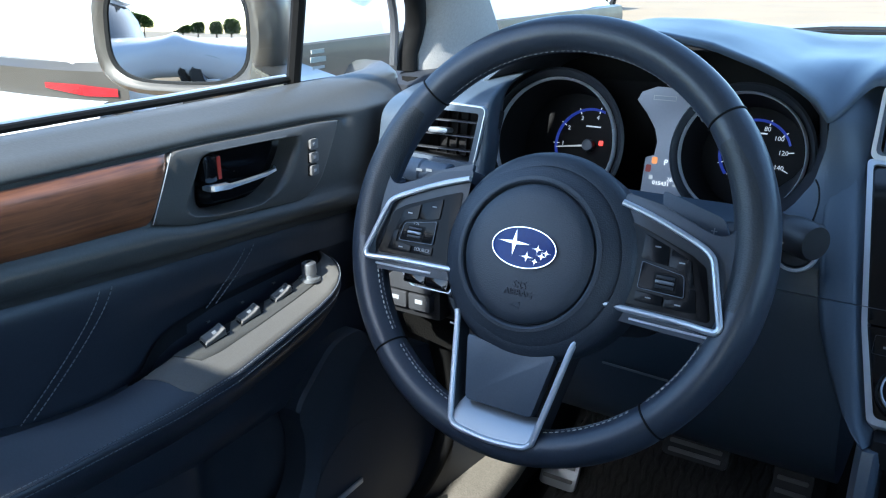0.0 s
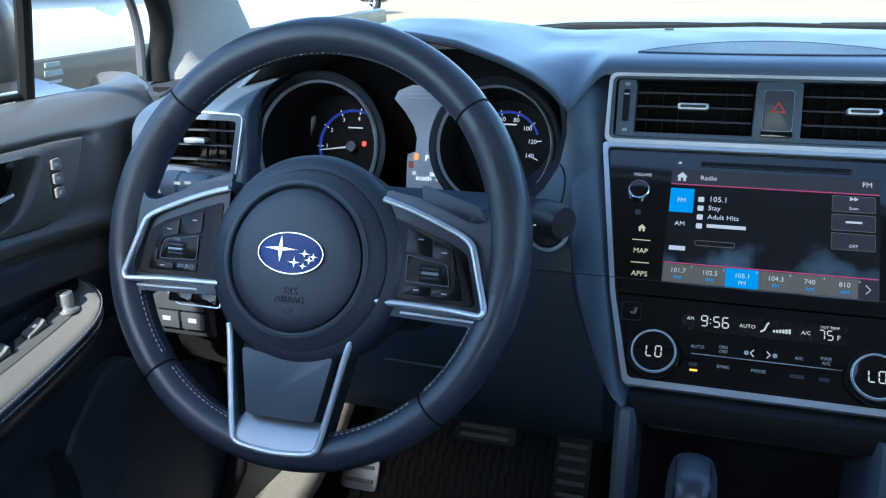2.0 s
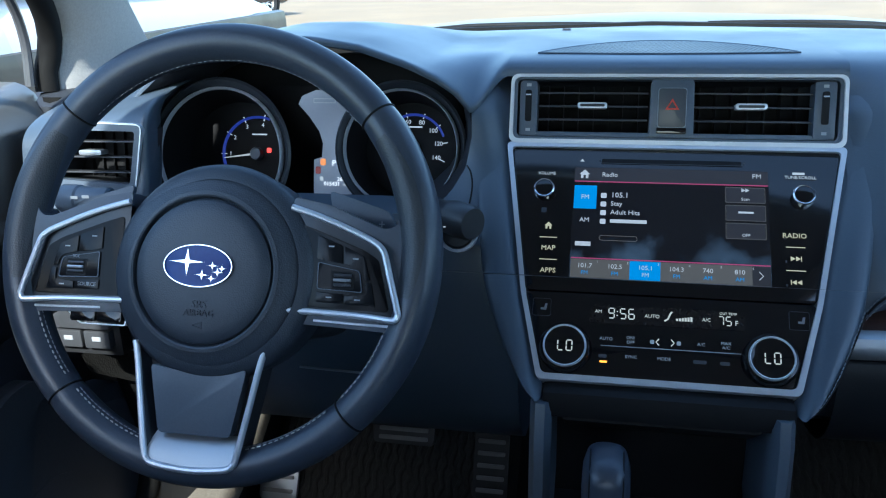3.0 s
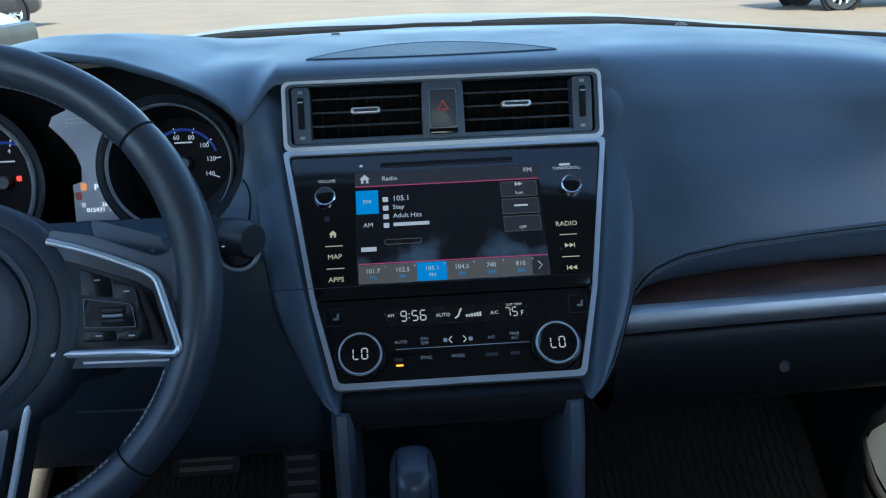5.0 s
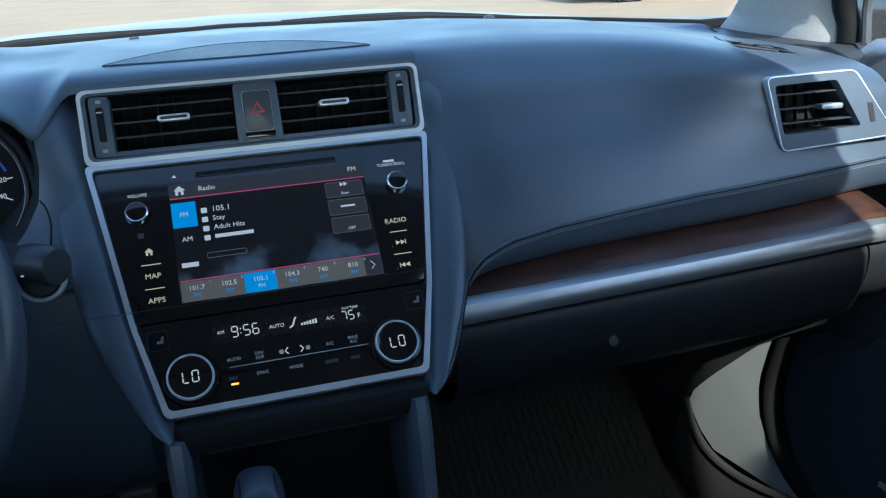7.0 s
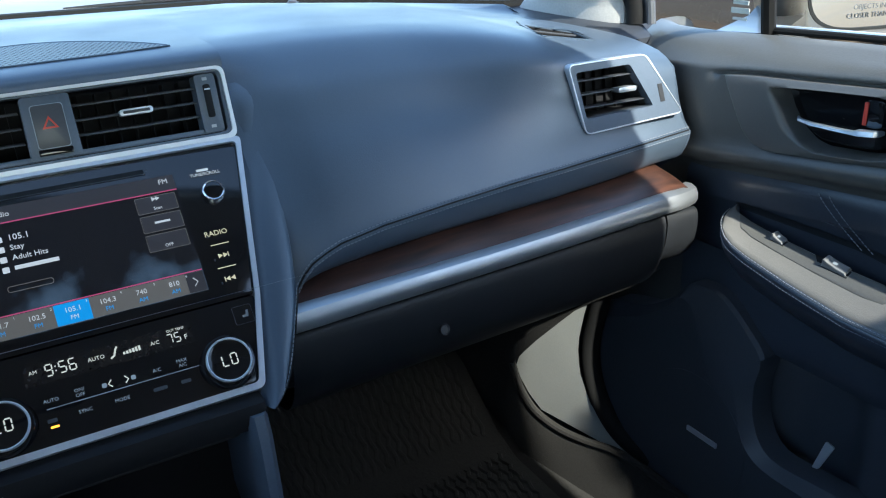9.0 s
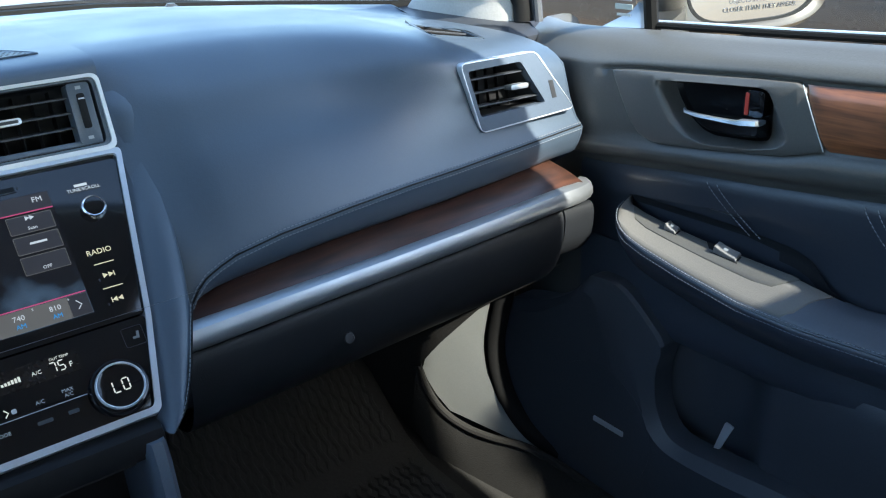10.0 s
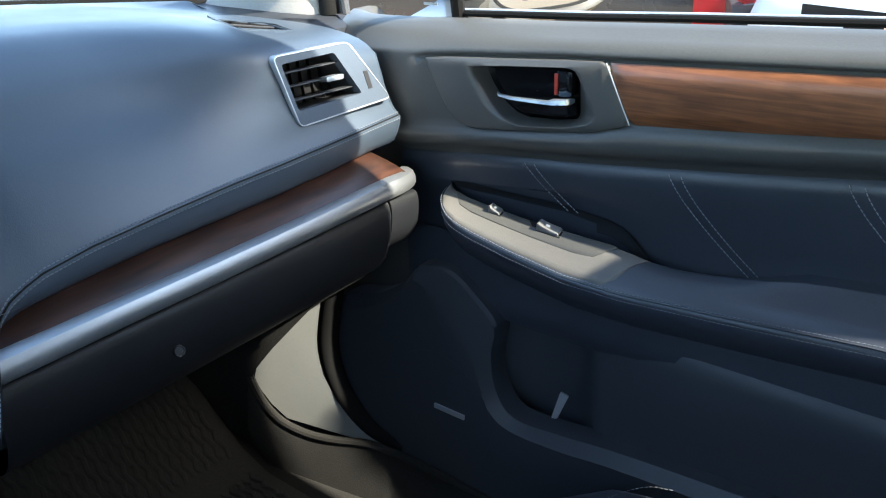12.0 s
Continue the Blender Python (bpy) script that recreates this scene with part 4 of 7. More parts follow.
for k in (0, 1):
    part("scan_arrow", prism([(0.0640 + 0.0034 * k, 0.0068), (0.0640 + 0.0034 * k, 0.0028), (0.0674 + 0.0034 * k, 0.0048)], 0.0019, 0.0022, STACK, 0), SCREEN_TXT, screen)
for t, u, v, s, al in (("Radio", -0.0610, 0.0172, 0.0064, "LEFT"), ("FM", 0.0775, 0.0190, 0.0066, "CENTER"), ("FM", -0.0755, -0.0065, 0.0062, "CENTER"), ("AM", -0.0752, -0.0300, 0.0062, "CENTER"),
                       ("105.1", -0.0520, -0.0040, 0.0074, "LEFT"), ("Stay", -0.0520, -0.0128, 0.0064, "LEFT"), ("Adult Hits", -0.0520, -0.0216, 0.0064, "LEFT")):
    text_part(t, u, v, s, screen, SCREEN_TXT, w=0.0021, align=al)
panel("unreadable_words", -0.0520, -0.0320, -0.0190, -0.0286, 0.0021, SCREEN_TXT, screen)
panel("unreadable_word", -0.0825, -0.0560, -0.0685, -0.0518, 0.0021, SCREEN_TXT, screen)
for k in range(4):
    part("line_icon", prism(rounded(rect(-0.0585, -0.0045 - 0.0088 * k, 0.0052, 0.0050), 0.0012), 0.0018, 0.0021, STACK, 0), SCREEN_TXT, screen)
part("bar_button", ring_plate(rounded(rect(-0.0440, -0.0475, 0.034, 0.0052), 0.0024), rounded(rect(-0.0440, -0.0475, 0.033, 0.0042), 0.0019), 0.0018, 0.0021, STACK, 0), SCREEN_GREY, screen)
for k, (a, b) in enumerate((("101.7", "FM"), ("102.5", "FM"), ("105.1", "FM"), ("104.3", "FM"), ("740", "AM"), ("810", "AM"))):
    u = -0.0728 + 0.0268 * k
    text_part(a, u, -0.0755, 0.0060, screen, SCREEN_TXT, w=0.0023)
    text_part(b, u, -0.0822, 0.0052, screen, SCREEN_TXT if k == 2 else SCREEN_BLUE, w=0.0023)
    text_part(str(k + 1), u + 0.0112, -0.0715, 0.0030, screen, SCREEN_TXT, w=0.0023)
part("arrow", tube([STACK @ Vector(p) for p in ((0.0772, -0.0742, 0.0024), (0.0806, -0.0780, 0.0024), (0.0772, -0.0818, 0.0024))], 0.0004, 5), SCREEN_TXT, screen)


def house(u, v, k, owner, material, w=0.0022):
    pts = [(-1, 0), (0, 1), (1, 0), (0.72, 0), (0.72, -0.9), (0.24, -0.9), (0.24, -0.2), (-0.24, -0.2), (-0.24, -0.9), (-0.72, -0.9), (-0.72, 0)]
    part("house_icon", prism([(u + a * k, v + b * k) for a, b in pts][::-1], w - 0.0003, w, STACK, 0), material, owner)


house(-0.0770, 0.0175, 0.0048, screen, SCREEN_TXT)
house(-0.1077, -0.0370, 0.0036, radio, LABEL_AMBER)
for t, u, v in (("MAP", -0.1066, -0.0596), ("APPS", -0.1055, -0.0817), ("RADIO", 0.1077, -0.0387)):
    text_part(t, u, v, 0.0066, radio, LABEL_AMBER)
for u, v in ((-0.1072, -0.0486), (-0.1062, -0.0706), (0.1082, -0.0492), (0.1078, -0.0712)):
    part("key_line", prism(rect(u, v, 0.0160, 0.0007), 0.0012, 0.0016, STACK, 0), LABEL_AMBER, radio)
for v, d in ((-0.0600, 1), (-0.0820, -1)):
    for k in (-1, 1):
        part("skip_mark", prism([(0.1080 + 0.0022 * k - 0.002 * d, v + 0.0022), (0.1080 + 0.0022 * k - 0.002 * d, v - 0.0022), (0.1080 + 0.0022 * k + 0.002 * d, v)][::d], 0.0013, 0.0016, STACK, 0), LABEL_AMBER, radio)
    part("skip_mark", prism(rect(0.1080 + 0.0046 * d, v, 0.0007, 0.0044), 0.0013, 0.0016, STACK, 0), LABEL_AMBER, radio)
text_part("VOLUME", -0.1125, 0.0172, 0.0042, radio)
text_part("TUNE/SCROLL", 0.1150, 0.0190, 0.0042, radio)
panel("unreadable_word", 0.1085, 0.0222, 0.1190, 0.0245, 0.0015, WHITE_PRINT, radio)
part("eject_mark", prism([(-0.0820, 0.0312), (-0.0780, 0.0312), (-0.0800, 0.0340)], 0.0013, 0.0016, STACK, 0), WHITE_PRINT, radio)
part("sensor_square", prism(rect(-0.1130, -0.0210, 0.0048, 0.0048), 0.0012, 0.0015, STACK, 0), BUTTON, radio)
for u in (-0.1140, 0.1168):
    kn = part("knob", lathe([(0, 0.0068), (0.0072, 0.0068), (0.0082, 0.0064), (0.0086, 0.0030), (0.0088, 0.0015)], at(STACK, u, 0.0002), 40), GLOSS, radio, "gloss black rotary knob")
    part("knob_ring", lathe([(0.0083, 0.0066), (0.0089, 0.0068), (0.0097, 0.0060), (0.0102, 0.0030), (0.0104, 0.0012)], at(STACK, u, 0.0002), 40), CHROME, kn, "chrome ring")
for u, v in ((-0.0635, 0.0325), (0.0668, 0.0328), (0.1000, -0.0405), (0.1000, -0.0630), (0.1000, -0.0850)):
    part("tick_mark", prism(rect(u, v, 0.0012, 0.0022), 0.0012, 0.0015, STACK, 0), BUTTON, radio)

climate = thing("climate_panel", (0, 0.08, 0.86), "gloss black climate control panel with two lit dials", "climate control")
part("fascia", prism(rounded([(-0.1242, -0.1020), (-0.1053, -0.1770), (0.1033, -0.1770), (0.1232, -0.1020)], 0.004), -0.010, 0.0008, STACK, 0.0006), GLOSS, climate, "gloss black fascia")
LCD = mat("climate_window", (0.016, 0.013, 0.012), 0.15)
part("display", prism(rounded(rect(-0.0005, -0.1200, 0.1300, 0.0170), 0.001), 0.0006, 0.0012, STACK, 0), LCD, climate, "dark display with pale digits")
LCD_TXT = glow("lcd_digits", (0.82, 0.82, 0.72), 0.23)


def digits(text, u, v, h, owner, material, w):
    """Seven-bar digits."""
    bars = {"0": "abcdef", "1": "bc", "5": "afgcd", "6": "afgedc", "7": "abc", "9": "abcdfg", "L": "fed", "F": "afge"}
    x, b, k = u, h * 0.11, h * 0.52
    for ch in text:
        if ch == ":":
            for d in (-0.2, 0.2):
                part("digit_bar", prism(rect(x, v + d * h, b, b), w - 0.0002, w, STACK, 0), material, owner)
            x += h * 0.3
            continue
        seg = {"a": rect(x + k / 2, v + h / 2, k - b, b), "g": rect(x + k / 2, v, k - b, b), "d": rect(x + k / 2, v - h / 2, k - b, b), "f": rect(x, v + h / 4, b, h / 2 - b), "e": rect(x, v - h / 4, b, h / 2 - b), "b": rect(x + k, v + h / 4, b, h / 2 - b), "c": rect(x + k, v - h / 4, b, h / 2 - b)}
        for s in bars[ch]:
            part("digit_bar", prism(seg[s], w - 0.0002, w, STACK, 0), material, owner)
        x += k + h * 0.28


digits("9:56", -0.0495, -0.1190, 0.0090, climate, LCD_TXT, 0.0016)
digits("75", 0.0430, -0.1205, 0.0078, climate, LCD_TXT, 0.0016)
for t, u, v, s in (("AM", -0.0585, -0.1180, 0.0042), ("AUTO", -0.0125, -0.1200, 0.0046), ("A/C", 0.0330, -0.1205, 0.0044), ("F", 0.0577, -0.1222, 0.006), ("OUT TEMP", 0.0510, -0.1140, 0.0030)):
    text_part(t, u, v, s, climate, LCD_TXT, w=0.0015)
for k in range(6):
    part("fan_bar", prism(rect(0.0085 + 0.0024 * k, -0.1218 + 0.0002 * k, 0.0017, 0.0020 + 0.0004 * k), 0.0013, 0.0016, STACK, 0), LCD_TXT, climate)
part("air_icon", tube([STACK @ Vector(p) for p in ((-0.0020, -0.1235, 0.0015), (0.0010, -0.1215, 0.0015), (0.0030, -0.1165, 0.0015), (0.0042, -0.1150, 0.0015))], 0.0008, 5), LCD_TXT, climate)
# grey-blue key legends, with glow added to keep them visible
DIM = glow("glowing_dim_print", (0.45, 0.55, 0.65), 0.10)
for t, u, v in (("AUTO", -0.0510, -0.1428), ("ON/", -0.0302, -0.1408), ("OFF", -0.0302, -0.1448), ("A/C", 0.0285, -0.1430), ("MAX", 0.0488, -0.1408), ("A/C", 0.0488, -0.1446), ("SYNC", -0.0295, -0.1578), ("MODE", -0.0020, -0.1578)):
    text_part(t, u, v, 0.0040, climate, DIM)
for u, d in ((-0.0075, -1), (0.0050, 1)):
    part("fan_arrow", tube([STACK @ Vector(p) for p in ((u - 0.0012 * d, -0.1398, 0.001), (u + 0.0014 * d, -0.1427, 0.001), (u - 0.0012 * d, -0.1456, 0.001))], 0.0005, 5), LCD_TXT, climate)
for u in (-0.0120, 0.0102):
    part("fan_mark", prism(rounded(rect(u, -0.1428, 0.0036, 0.0036), 0.0012), 0.0008, 0.0011, STACK, 0), DIM, climate)
for u, a in ((-0.0535, 0.0070), (0.0275, 0.0110), (0.0480, 0.0080)):
    part("unreadable_mark", prism(rounded(rect(u, -0.1580, a, 0.0030), 0.001), 0.0008, 0.0011, STACK, 0), BUTTON, climate)
part("key_line", prism(rect(0.0028, -0.1487, 0.1165, 0.0006), 0.0008, 0.0013, STACK, 0), SILVER, climate)
part("indicator", prism(rounded(rect(-0.0527, -0.1630, 0.0062, 0.0016), 0.0006), 0.0008, 0.0012, STACK, 0), glow("amber_lamp", (1.0, 0.32, 0.03), 1.2), climate, "lit amber indicator")
for u in (-0.1085, 0.1085):
    part("seat_key", ring_plate(rounded(rect(u, -0.1165, 0.0165, 0.0165), 0.002), rounded(rect(u, -0.1165, 0.0158, 0.0158), 0.0018), 0.0008, 0.0012, STACK, 0), BUTTON, climate)
    part("seat_mark", prism([(u - 0.001, -0.119), (u + 0.004, -0.119), (u + 0.005, -0.113), (u + 0.003, -0.113), (u + 0.002, -0.117), (u - 0.001, -0.117)], 0.0008, 0.0012, STACK, 0), SWITCH, climate)
for u in (-0.0861, 0.0842):
    dial = part("dial", lathe([(0, 0.010), (0.0164, 0.010), (0.0171, 0.0104)], at(STACK, u, -0.1530), 48), GLOSS, climate, "gloss black dial face")
    part("dial_ring", lathe([(0.0170, 0.0104), (0.0174, 0.0114), (0.0180, 0.0117), (0.0187, 0.0108), (0.0190, 0.0070)], at(STACK, u, -0.1530), 56), RING, dial, "chrome dial ring")
    part("dial_skirt", lathe([(0.0189, 0.0082), (0.0206, 0.0078), (0.0222, 0.0055), (0.0228, 0.0008)], at(STACK, u, -0.1530), 56), GLOSS, dial)
    digits("L0", u - 0.0058, -0.1532, 0.0092, dial, LCD_TXT, 0.0107)

# ---- instruments ----
cluster = thing("instrument_cluster", (-0.37, 0.26, 0.98), "twin dial instrument cluster with a small display between", "instrument cluster")
part("back_panel", prism(rounded(rect(-0.370, 0.006, 0.38, 0.165), 0.03), -0.075, -0.07, DIALS, 0.001), BLACK, cluster)
part("fill_panel", loft([[(-0.57, 0.325, 0.91), (-0.57, 0.36, 1.08)], [(-0.18, 0.325, 0.91), (-0.18, 0.36, 1.08)]]), BLACK, cluster)
DIAL_BLUE = glow("dial_blue", (0.05, 0.09, 0.60), 0.13)
DIAL_TXT = glow("dial_print", (0.6, 0.65, 0.72), 0.32)
for cx, cv, r, tacho in ((-0.4725, 0.006, 0.0715, True), (-0.2695, 0.016, 0.0610, False)):
    m = at(DIALS, cx, cv)
    g = part("gauge", lathe([(0, -0.055), (r * 0.86, -0.055), (r * 0.88, -0.05), (r * 0.985, -0.002)], m, 64), BLACK, cluster, "deep black gauge well")
    part("gauge_ring", lathe([(r * 0.978, -0.004), (r * 0.984, 0.001), (r, 0.0025), (r * 1.018, 0.0), (r * 1.022, -0.008)], m, 72), RING, g, "silver gauge ring")
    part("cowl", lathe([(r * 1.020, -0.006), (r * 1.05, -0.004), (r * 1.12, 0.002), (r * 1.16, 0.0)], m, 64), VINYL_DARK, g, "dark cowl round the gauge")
    f = at(m, 0.021, 0.003) if tacho else at(m, 0.002, 0.004)
    arc = [f @ Vector((r * 0.58 * math.cos(a), r * 0.58 * math.sin(a), -0.0535)) for a in np.radians(np.linspace(222, 70 if tacho else 20, 40))]
    part("blue_arc", tube(arc, 0.0017, 6, flat=0.3), DIAL_BLUE, g, "lit blue arc")
    marks = ["0", "1", "2", "3", "4"] if tacho else ["0", "20", "40", "60", "80", "100", "120", "140"]
    for k, t in enumerate(marks):
        a = radians(200 - 32 * k) if not tacho else radians(215 - 34 * k)
        text_part(t, r * 0.46 * math.cos(a), r * 0.46 * math.sin(a), 0.0068, g, DIAL_TXT, f, -0.0535)
        part("tick", prism(rect(r * 0.58, 0, r * 0.10, 0.0009), -0.0545, -0.0535, f @ Matrix.Rotation(a, 4, "Z"), 0), DIAL_TXT, g)
    a = radians(188 if tacho else 225)
    part("needle", prism([(0, -0.0012), (r * 0.56, -0.0004), (r * 0.56, 0.0004), (0, 0.0012)], -0.051, -0.0498, f @ Matrix.Rotation(a, 4, "Z"), 0), WHITE_PRINT, g, "white needle")
    part("needle_cap", lathe([(0, -0.047), (0.006, -0.047), (0.0072, -0.049), (0.0072, -0.054)], f, 28), SATIN, g)
    panel_m = at(f, 0.002 if tacho else 0.0, 0.022)
    part("unreadable_word", prism(rect(0, 0, 0.018, 0.0014), -0.0545, -0.0535, panel_m, 0), DIAL_TXT, g)
    if tacho:
        part("warning_light", prism(rounded(rect(0.035, 0.007, 0.0050, 0.0055), 0.0015), -0.0545, -0.0533, m, 0), glow("red_lamp_lit", (1, 0.05, 0.03), 0.7), g, "lit red warning light")
SCREEN = [(-0.372, 0.0786), (-0.300, 0.078), (-0.318, 0.053), (-0.327, 0.035), (-0.3298, 0.016), (-0.327, -0.003), (-0.318, -0.021), (-0.308, -0.034), (-0.3727, -0.034), (-0.3730, 0.003), (-0.364, 0.006), (-0.363, 0.0207), (-0.3675, 0.034), (-0.379, 0.0496), (-0.392, 0.063), (-0.388, 0.072)]
# pale grey on the glass stands for sun and glare on the display
mid = part("display", prism(SCREEN[::-1], -0.030, -0.026, DIALS, 0), mat("display_glare", (0.28, 0.29, 0.345), 0.22, vary=0.03), cluster, "glossy information display with glare painted pale grey")
BRIGHT = glow("display_white", (0.9, 0.92, 0.95), 0.55)
for t, u, v, s in (("P", -0.350, -0.0006, 0.0088), ("26.8", -0.3410, -0.0180, 0.0060), ("015431", -0.3520, -0.0232, 0.0062)):
    text_part(t, u, v, s, mid, BRIGHT, DIALS, -0.0256)
part("unreadable_word", prism(rect(-0.3345, -0.0236, 0.009, 0.0022), -0.026, -0.0257, DIALS, 0), WHITE_PRINT, mid)
part("unreadable_mark", prism(rect(-0.3640, -0.0176, 0.004, 0.0046), -0.026, -0.0257, DIALS, 0), WHITE_PRINT, mid)
part("warning_light", prism(rounded(rect(-0.3625, 0.0006, 0.0060, 0.0075), 0.002), -0.026, -0.0255, DIALS, 0), glow("orange_lamp_lit", (1, 0.3, 0.04), 0.35), mid)
part("warning_light", prism(rounded(rect(-0.3680, -0.0085, 0.0060, 0.0080), 0.002), -0.026, -0.0255, DIALS, 0), RED_PRINT, mid)
part("screen_bar", ring_plate(rect(-0.362, 0.0670, 0.025, 0.0050), rect(-0.362, 0.0670, 0.0236, 0.0036), -0.026, -0.0256, DIALS, 0), PRINT, mid)

# ---- steering wheel ----
wheel = thing("steering_wheel", WHEEL.translation, "black leather three-spoke steering wheel with silver accents", "steering wheel")
R, r0 = 0.1733, 0.0155


def rim_point(a, b, k=1.0):
    """Point of the rim's skin at angle a round the wheel and b round the tube."""
    fat = r0 * k * (1 + 0.06 * math.exp(-((abs(math.cos(a)) - 1) / 0.12) ** 2))
    return WHEEL @ Vector(((R + fat * math.cos(b)) * math.cos(a), (R + fat * math.cos(b)) * math.sin(a), fat * 1.08 * math.sin(b)))


SEAMS = [radians(d) for d in (40.5, 139.5, 225.0, 315.0)]
spans = [("upper_rim", 40.5, 139.5, WHEEL_LEATHER), ("left_grip", 139.5, 225, WHEEL_LEATHER), ("lower_rim", 225, 315, WHEEL_LEATHER), ("right_grip", 315, 400.5, WHEEL_LEATHER)]
for name, d0, d1, m in spans:
    rows = []
    for k in range(41):
        a = radians(d0 + (d1 - d0) * k / 40)
        edge = min(k, 40 - k)
        sh = (0.955, 0.985, 1.0)[min(edge, 2)]
        rows.append([rim_point(a, 2 * math.pi * j / 24, sh) for j in range(24)])
    part(name, loft(rows, True), m, wheel, sharp=1.2)
for d0, d1 in ((146, 190), (-10, 34)):
    rows = []
    for k in range(25):
        a = radians(d0 + (d1 - d0) * k / 24)
        wdt = 1.15 * math.sin(math.pi * (0.06 + 0.88 * k / 24)) ** 0.5
        rows.append([rim_point(a, radians(120) + wdt * (j / 8 - 0.5) * 1.6, 1.012) for j in range(9)])
    part("grip_inlay", loft(rows), GRIP, wheel, "perforated leather grip inlay")
for d in (40.5, 139.5, 225.0, 315.0):
    part("rim_seam", tube([rim_point(radians(d), 2 * math.pi * j / 24, 0.975) for j in range(24)], 0.0009, 6, closed=True), BLACK, wheel)
line = [rim_point(radians(44 + 92 * k / 240), radians(172), 1.012) for k in range(241)]
part("stitching", stitches(line, 0.0050, 0.0030, 0.0004), THREAD_BLUE, wheel, "pale stitched seam")
for d0, d1 in ((196, 222), (228, 254), (286, 312), (318, 344)):
    line = [rim_point(radians(d0 + (d1 - d0) * k / 90), radians(150), 1.012) for k in range(91)]
    part("stitching", stitches(line, 0.0050, 0.0030, 0.0006), THREAD, wheel, "pale stitched seam")
    line = [rim_point(radians(d0 + (d1 - d0) * k / 90), radians(162), 1.012) for k in range(91)]
    part("stitching", stitches(line, 0.0046, 0.0032, 0.00036), THREAD_BLUE, wheel)

PCV = -0.0155
hub = at(WHEEL, 0.001, PCV - 0.001, -0.010)
part("hub", lathe([(0.0625, 0.030), (0.070, 0.027), (0.0765, 0.0245), (0.0815, 0.020), (0.0845, 0.012), (0.085, -0.012), (0.082, -0.036), (0.074, -0.04)], hub, 72), PAD, wheel, "black moulded hub")
part("hub_shoulder", lathe([(0.074, 0.0262), (0.081, 0.0245), (0.0865, 0.019), (0.088, 0.012), (0.086, -0.02)], at(WHEEL, 0.0060, PCV - 0.001, -0.010), 72), PAD, wheel)
pad = part("airbag_cover", lathe([(0, 0.0335), (0.03, 0.0330), (0.047, 0.0318), (0.0555, 0.0302), (0.0572, 0.0288), (0.0578, 0.0262), (0.0586, 0.0257), (0.0598, 0.030), (0.0612, 0.0307), (0.064, 0.0303)], hub, 72), PAD, wheel, "round airbag cover")
EM = at(WHEEL, 0.0, PCV + 0.003, 0.0228)
ell = [(0.0290 * math.cos(a), 0.0168 * math.sin(a)) for a in np.linspace(0, 2 * math.pi, 49)[:-1]]
ell2 = [(0.0283 * math.cos(a), 0.0161 * math.sin(a)) for a in np.linspace(0, 2 * math.pi, 49)[:-1]]
emblem = part("emblem", prism(ell2, 0.0, 0.0022, EM, 0.0004), mat("emblem_blue", (0.012, 0.045, 0.22), 0.3, spec=0.3), wheel, "oval blue emblem with silver shapes")
part("emblem_rim", ring_plate(ell, ell2, 0.0, 0.0032, EM, 0.0004), CHROME, emblem)
for u, v, k in ((-0.0090, 0.0030, 0.0125), (0.0125, 0.0005, 0.0045), (0.004, -0.007, 0.0055), (0.017, -0.0045, 0.0045), (0.012, -0.0095, 0.004), (0.0205, -0.0015, 0.004)):
    pts = [(k * (1 if j % 2 == 0 else 0.14) * math.cos(j * math.pi / 4) * 1.3, k * (1 if j % 2 == 0 else 0.14) * math.sin(j * math.pi / 4) * 0.95) for j in range(8)]
    part("emblem_shape", prism([(u + a, v + b) for a, b in pts], 0.0020, 0.0030, EM, 0.0002), CHROME, emblem)
for t, v, k in (("SRS", -0.0262, 0.0088), ("AIRBAG", -0.0330, 0.0074)):
    part("moulded_word", words(t, k, at(hub, 0.001, v, 0.0334), thick=0.0006), PAD, pad)
part("moulded_mark", tube([hub @ Vector(p) for p in ((-0.004, -0.0420, 0.0322), (0.004, -0.0400, 0.0322), (0.004, -0.0450, 0.0322), (-0.004, -0.0430, 0.0322))], 0.0006, 6), PAD, pad)

SPOKE = [(0.070, 0.046), (0.100, 0.0405), (0.126, 0.0300), (0.143, 0.0235), (0.153, 0.0240), (0.158, 0.0330), (0.166, 0.030), (0.1685, -0.010), (0.1660, -0.050), (0.158, -0.0625), (0.150, -0.0560), (0.070, -0.0530)]
TRIM = [(0.070, 0.0375), (0.090, 0.0318), (0.1093, 0.0250), (0.1300, 0.0165), (0.1400, 0.0115), (0.1460, 0.0062), (0.1490, -0.0010), (0.1535, -0.0160), (0.1600, -0.0380), (0.1608, -0.0425), (0.1590, -0.0458), (0.1545, -0.0465), (0.1270, -0.0445), (0.070, -0.0430)]
KEY_SHAPES = [[(0.0925, 0.0163), (0.1125, 0.0092), (0.1136, -0.0050), (0.1016, -0.0038), (0.0925, -0.0020)], [(0.1144, 0.0084), (0.1309, 0.001), (0.1364, -0.0175), (0.1322, -0.0174), (0.1300, -0.0105), (0.1270, -0.0078), (0.1150, -0.0054)],
        [(0.1329, -0.0190), (0.1375, -0.0189), (0.1413, -0.0367), (0.1165, -0.0362), (0.1165, -0.0297), (0.1336, -0.0285)], [(0.0935, -0.0275), (0.1152, -0.0285), (0.1152, -0.0360), (0.0935, -0.0355)]]
ROCKER = [(0.0940, -0.0043), (0.1016, -0.0058), (0.1265, -0.0098), (0.1283, -0.0122), (0.1305, -0.0268), (0.0940, -0.0255)]
